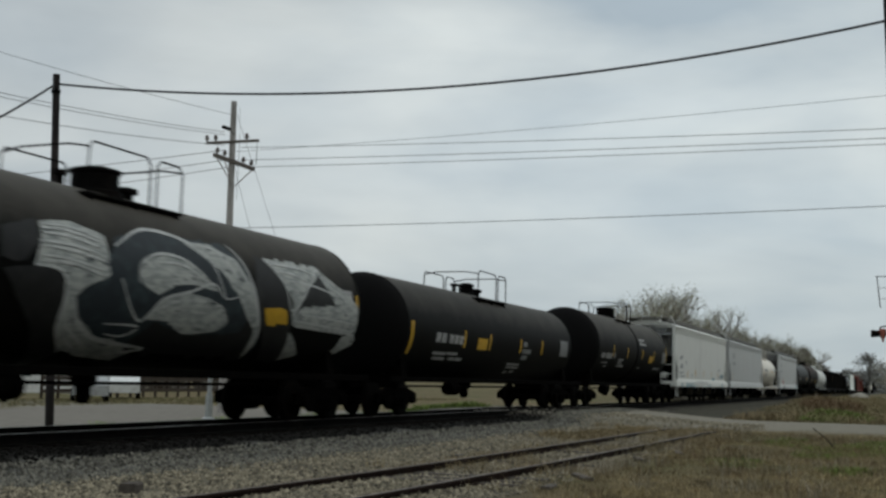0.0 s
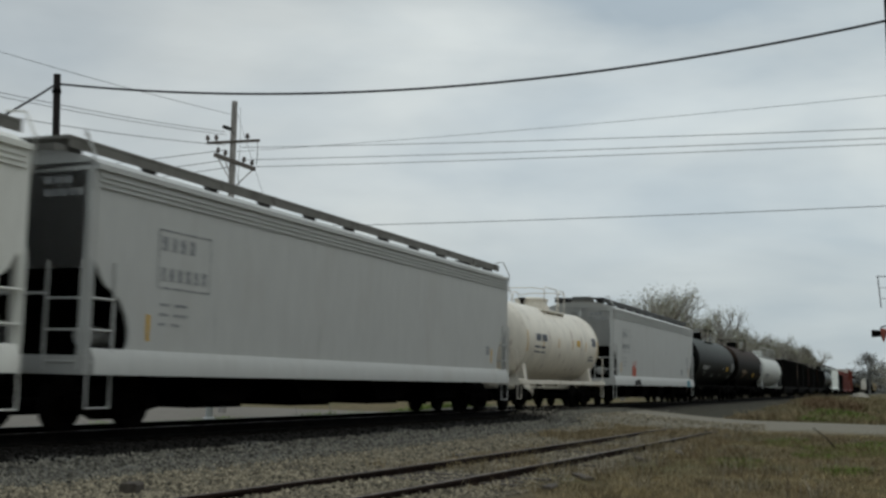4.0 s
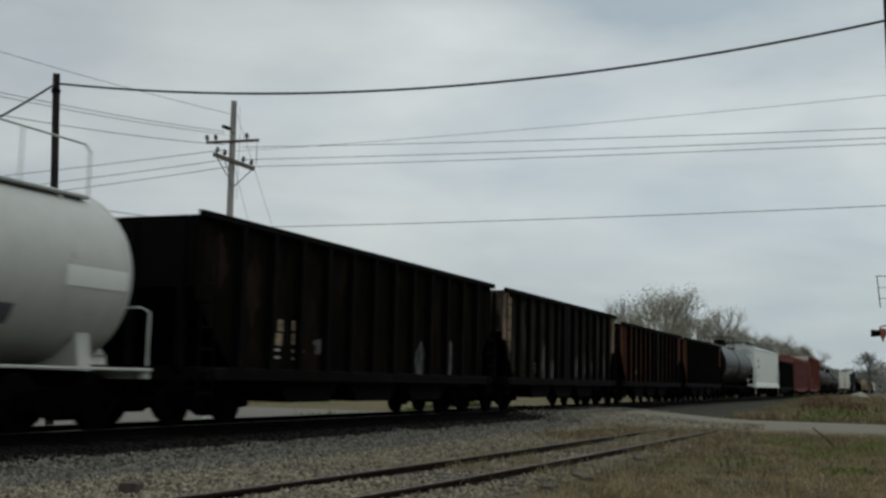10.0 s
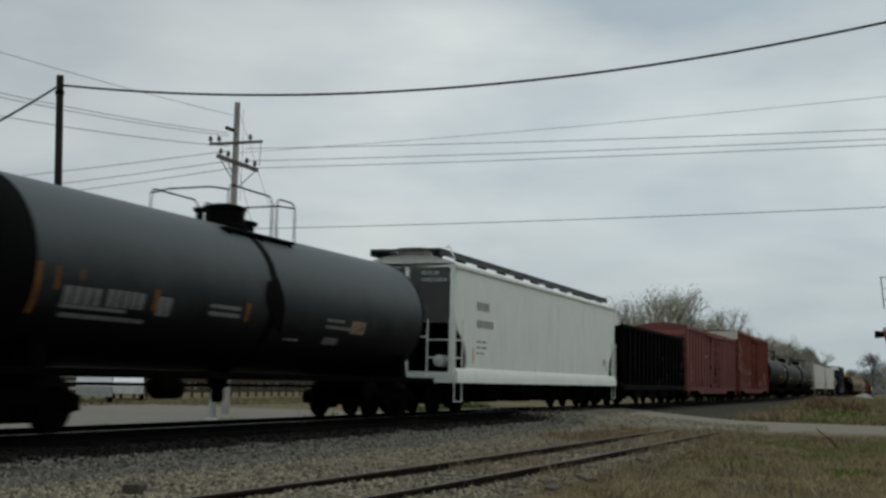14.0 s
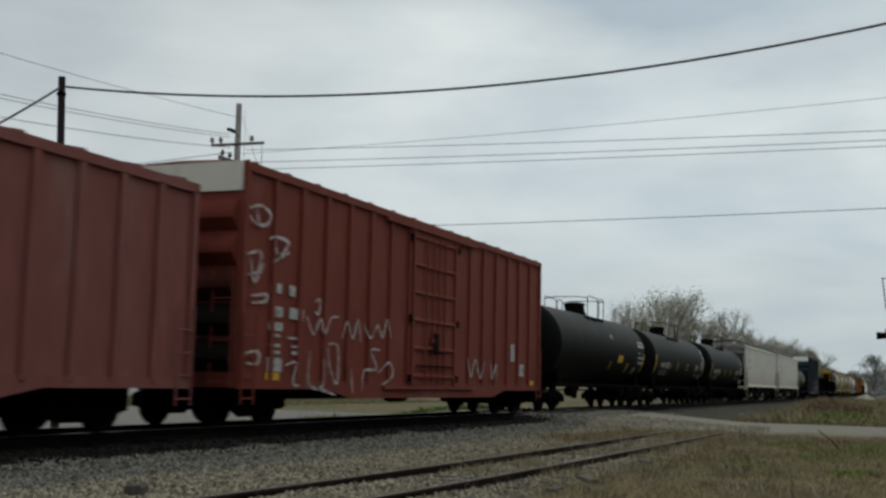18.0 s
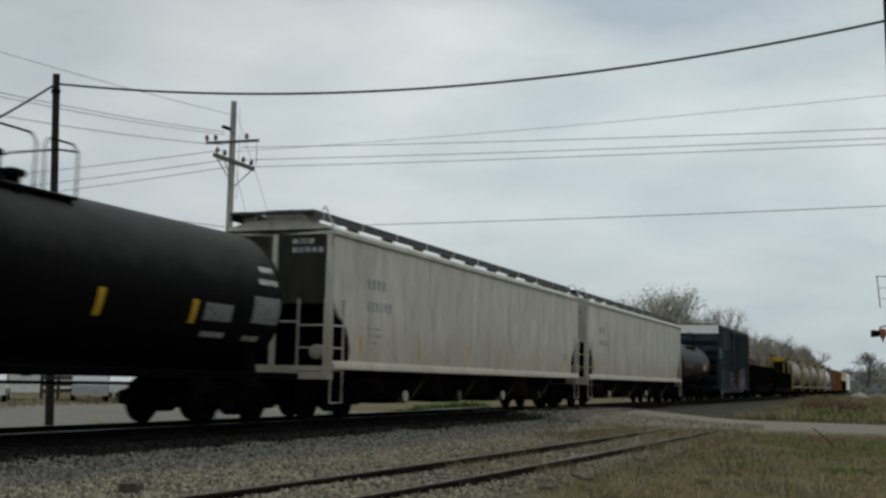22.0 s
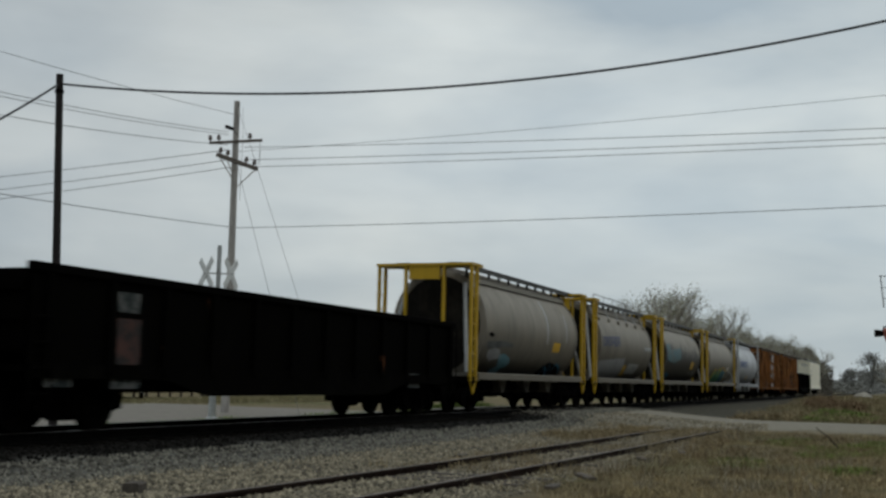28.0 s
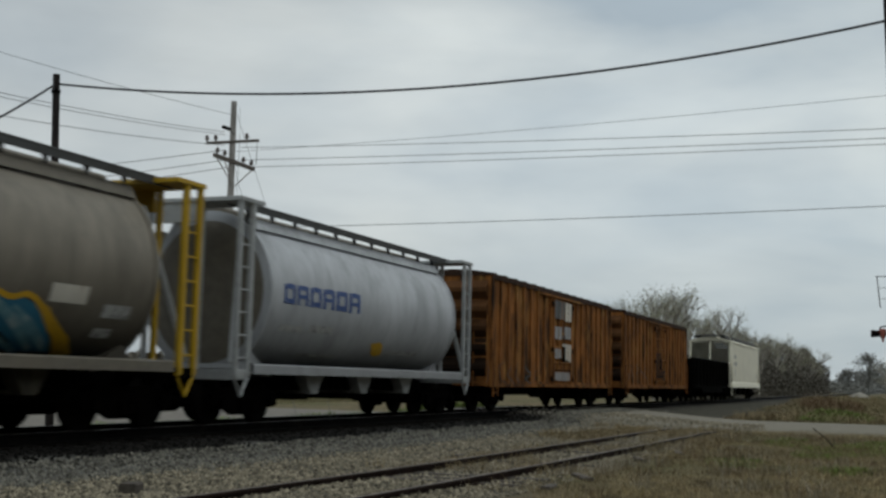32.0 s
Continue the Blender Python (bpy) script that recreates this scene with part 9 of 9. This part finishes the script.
mark(CARS[8], on_tank(*TANKS[8]), [(1.62, -0.78, 2.51, -0.48)], M["yellow_mark"], "warning_plate", "yellow warning plate")
mark(CARS[8], on_tank(*TANKS[8]), [(6.16, -0.43, 7.5, 0.32)], M["faint_panel"], "stencil_panel", "dull grey stencil panel")
mark(CARS[14], on_tank(*TANKS[14]), [(-7.22, -0.75, -7.08, 0.02), (-6.76, -0.36, -6.69, -0.01), (-6.2, -0.19, -6.15, -0.01), (-4.3, -0.52, -4.17, -0.16), (-1.38, -0.54, -1.24, -0.19)], M["rusty_yellow"], "reflector_strip", "rusted reflective strip")
mark(CARS[14], on_tank(*TANKS[14]), [(-6.54, -0.55, -6.36, -0.28), (-6.31, -0.55, -6.12, -0.28), (-6.07, -0.55, -5.89, -0.28), (-5.84, -0.55, -5.66, -0.28), (-5.52, -0.54, -5.36, -0.26), (-5.32, -0.54, -5.16, -0.26), (-5.11, -0.54, -4.95, -0.26), (-4.91, -0.54, -4.75, -0.26), (-4.7, -0.54, -4.55, -0.26)], M["faint_panel"], "car_number", "worn pale lettering")
mark(CARS[14], on_tank(*TANKS[14]), [(-6.55, -0.62, -4.95, -0.56), (-6.5, -0.76, -4.39, -0.69), (-2.61, -0.36, -1.58, -0.29), (-2.6, -0.5, -1.56, -0.42), (1.96, -0.36, 2.8, -0.29), (1.97, -0.51, 3.18, -0.44), (2.09, -0.85, 2.78, -0.7), (-4.18, -0.6, -3.78, -0.28)], M["faint_panel"], "stencil_line")
mark(CARS[14], on_tank(*TANKS[14]), [(3.18, -0.57, 3.89, -0.28)], M["worn_tan"], "stencil_panel")
mark(CARS[14], on_tank(*TANKS[14]), [(0.39, -0.83, 1.0, -0.79)], M["white_mark"], "stencil_line")
patch(CARS[14], on_tank(*TANKS[14]), [(-0.69, 0.3), (-0.23, 0.38), (-0.09, 0.11), (0.05, -0.33), (0.14, -0.69), (-0.16, -0.63), (-0.51, -0.33), (-0.77, -0.03)], M["steel_black"], 8, "dark oily stain down the belt")
blob(CARS[13], on_flat(-1.4), -2.17, 1.46, 0.41, 0.54, M["smear_pale"], 130, "pale spray-painted letter")
blob(CARS[13], on_flat(-1.4), -1.53, 1.42, 0.34, 0.48, M["smear_pale"], 131, "pale spray-painted letter")
blob(CARS[13], on_flat(-1.4), 0.78, 1.39, 0.44, 0.44, M["smear_pale"], 132, "pale spray-painted letter")
blob(CARS[13], on_flat(-1.4), 1.52, 1.33, 0.33, 0.40, M["smear_pale"], 133, "pale spray-painted letter")
blob(CARS[13], on_flat(-1.4), 2.35, 1.40, 0.28, 0.47, M["smear_pale"], 134, "pale spray-painted letter")
blob(CARS[13], on_flat(-1.4), 3.33, 1.38, 0.39, 0.42, M["smear_pale"], 135, "pale spray-painted letter")
blob(CARS[13], on_flat(-1.4), 4.40, 1.49, 0.45, 0.55, M["smear_pale"], 136, "pale spray-painted letter")
blob(CARS[13], on_flat(-1.4), 5.26, 1.42, 0.40, 0.46, M["smear_pale"], 137, "pale spray-painted letter")
blob(CARS[13], on_flat(-1.4), -5.43, 1.69, 0.09, 0.29, M["rusty_yellow"], 130, "yellow sprayed patch")
blob(CARS[13], on_flat(-1.4), -1.90, 1.52, 0.17, 0.28, M["rusty_yellow"], 131, "yellow sprayed patch")
blob(CARS[13], on_flat(-1.4), 5.83, 1.32, 0.16, 0.31, M["rusty_yellow"], 132, "yellow sprayed patch")
blob(CARS[13], on_flat(-1.4), 2.65, 1.50, 0.14, 0.23, M["rusty_yellow"], 133, "yellow sprayed patch")
mark(CARS[13], on_flat(-1.4), [(-4.12, 1.92, -3.92, 2.16), (-3.58, 1.92, -3.31, 2.14)], M["worn_tan"], "car_number", "worn tan lettering")
mark(CARS[13], on_flat(-1.4), [(-4.29, 1.39, -3.94, 1.44), (-4.28, 1.26, -3.93, 1.32), (-3.49, 1.73, -2.88, 1.82), (-3.48, 1.56, -2.87, 1.67), (-7.58, 3.04, -7.36, 3.24), (-5.2, 1.1, -4.86, 1.2)], M["smear_pale"], "stencil_line", "worn lettering")
mark(CARS[9], on_tank(*TANKS[9]), [(-5.63, -0.57, -5.43, -0.31), (-5.38, -0.57, -5.19, -0.31), (-5.13, -0.57, -4.94, -0.31), (-4.88, -0.57, -4.69, -0.31), (-4.64, -0.57, -4.44, -0.31), (-4.39, -0.57, -4.2, -0.31), (-4.14, -0.57, -3.95, -0.31), (-3.89, -0.57, -3.7, -0.31)], M["dark_mark"], "car_number", "dark stencilled lettering")
mark(CARS[9], on_tank(*TANKS[9]), [(-5.45, -0.78, -4.3, -0.72), (-4.15, -0.75, -3.21, -0.68)], M["faint_mark"], "stencil_line", "worn lettering")
mark(CARS[9], on_tank(*TANKS[9]), [(-6.55, -0.7, -6.46, -0.22), (-2.83, -0.68, -2.74, -0.33), (-0.28, -0.7, -0.17, -0.31), (1.91, -0.73, 2.04, -0.32)], M["rusty_yellow"], "reflector_strip", "rusted reflective strip")
mark(CARS[9], on_tank(*TANKS[9]), [(4.05, -0.89, 4.57, -0.59)], M["dark_mark"], "stencil_panel", "dark stencil panel")
mark(CARS[9], on_tank(*TANKS[9]), [(5.52, -0.24, 7.01, 0.08)], M["hop_white"], "white_panel", "clean white panel")
# ---- what moves: the whole train rolls past, its wheels turn
def motions():
    for c, x in TRAIN:
        walk(c, [(t, pose(x - rolled(t), TRACK_Y, 0)) for t in (0, 5, 10, 11, 12, 13, 14, 15, 16, 17, 18, 25, 32)])
    for s, sets in WHEELS.items():
        first = sets[0]
        walk(first, [(k / 30, pose(s * AXLES, 0, WHEEL_R, 0, -math.degrees(rolled(k / 30) / WHEEL_R) % 360, 0)) for k in range(961)])
        for w in sets[1:]:
            w.rotation_mode = "QUATERNION"
            keys = w.animation_data_create()
            keys.action = first.animation_data.action
            keys.action_slot = first.animation_data.action_slot


motions()
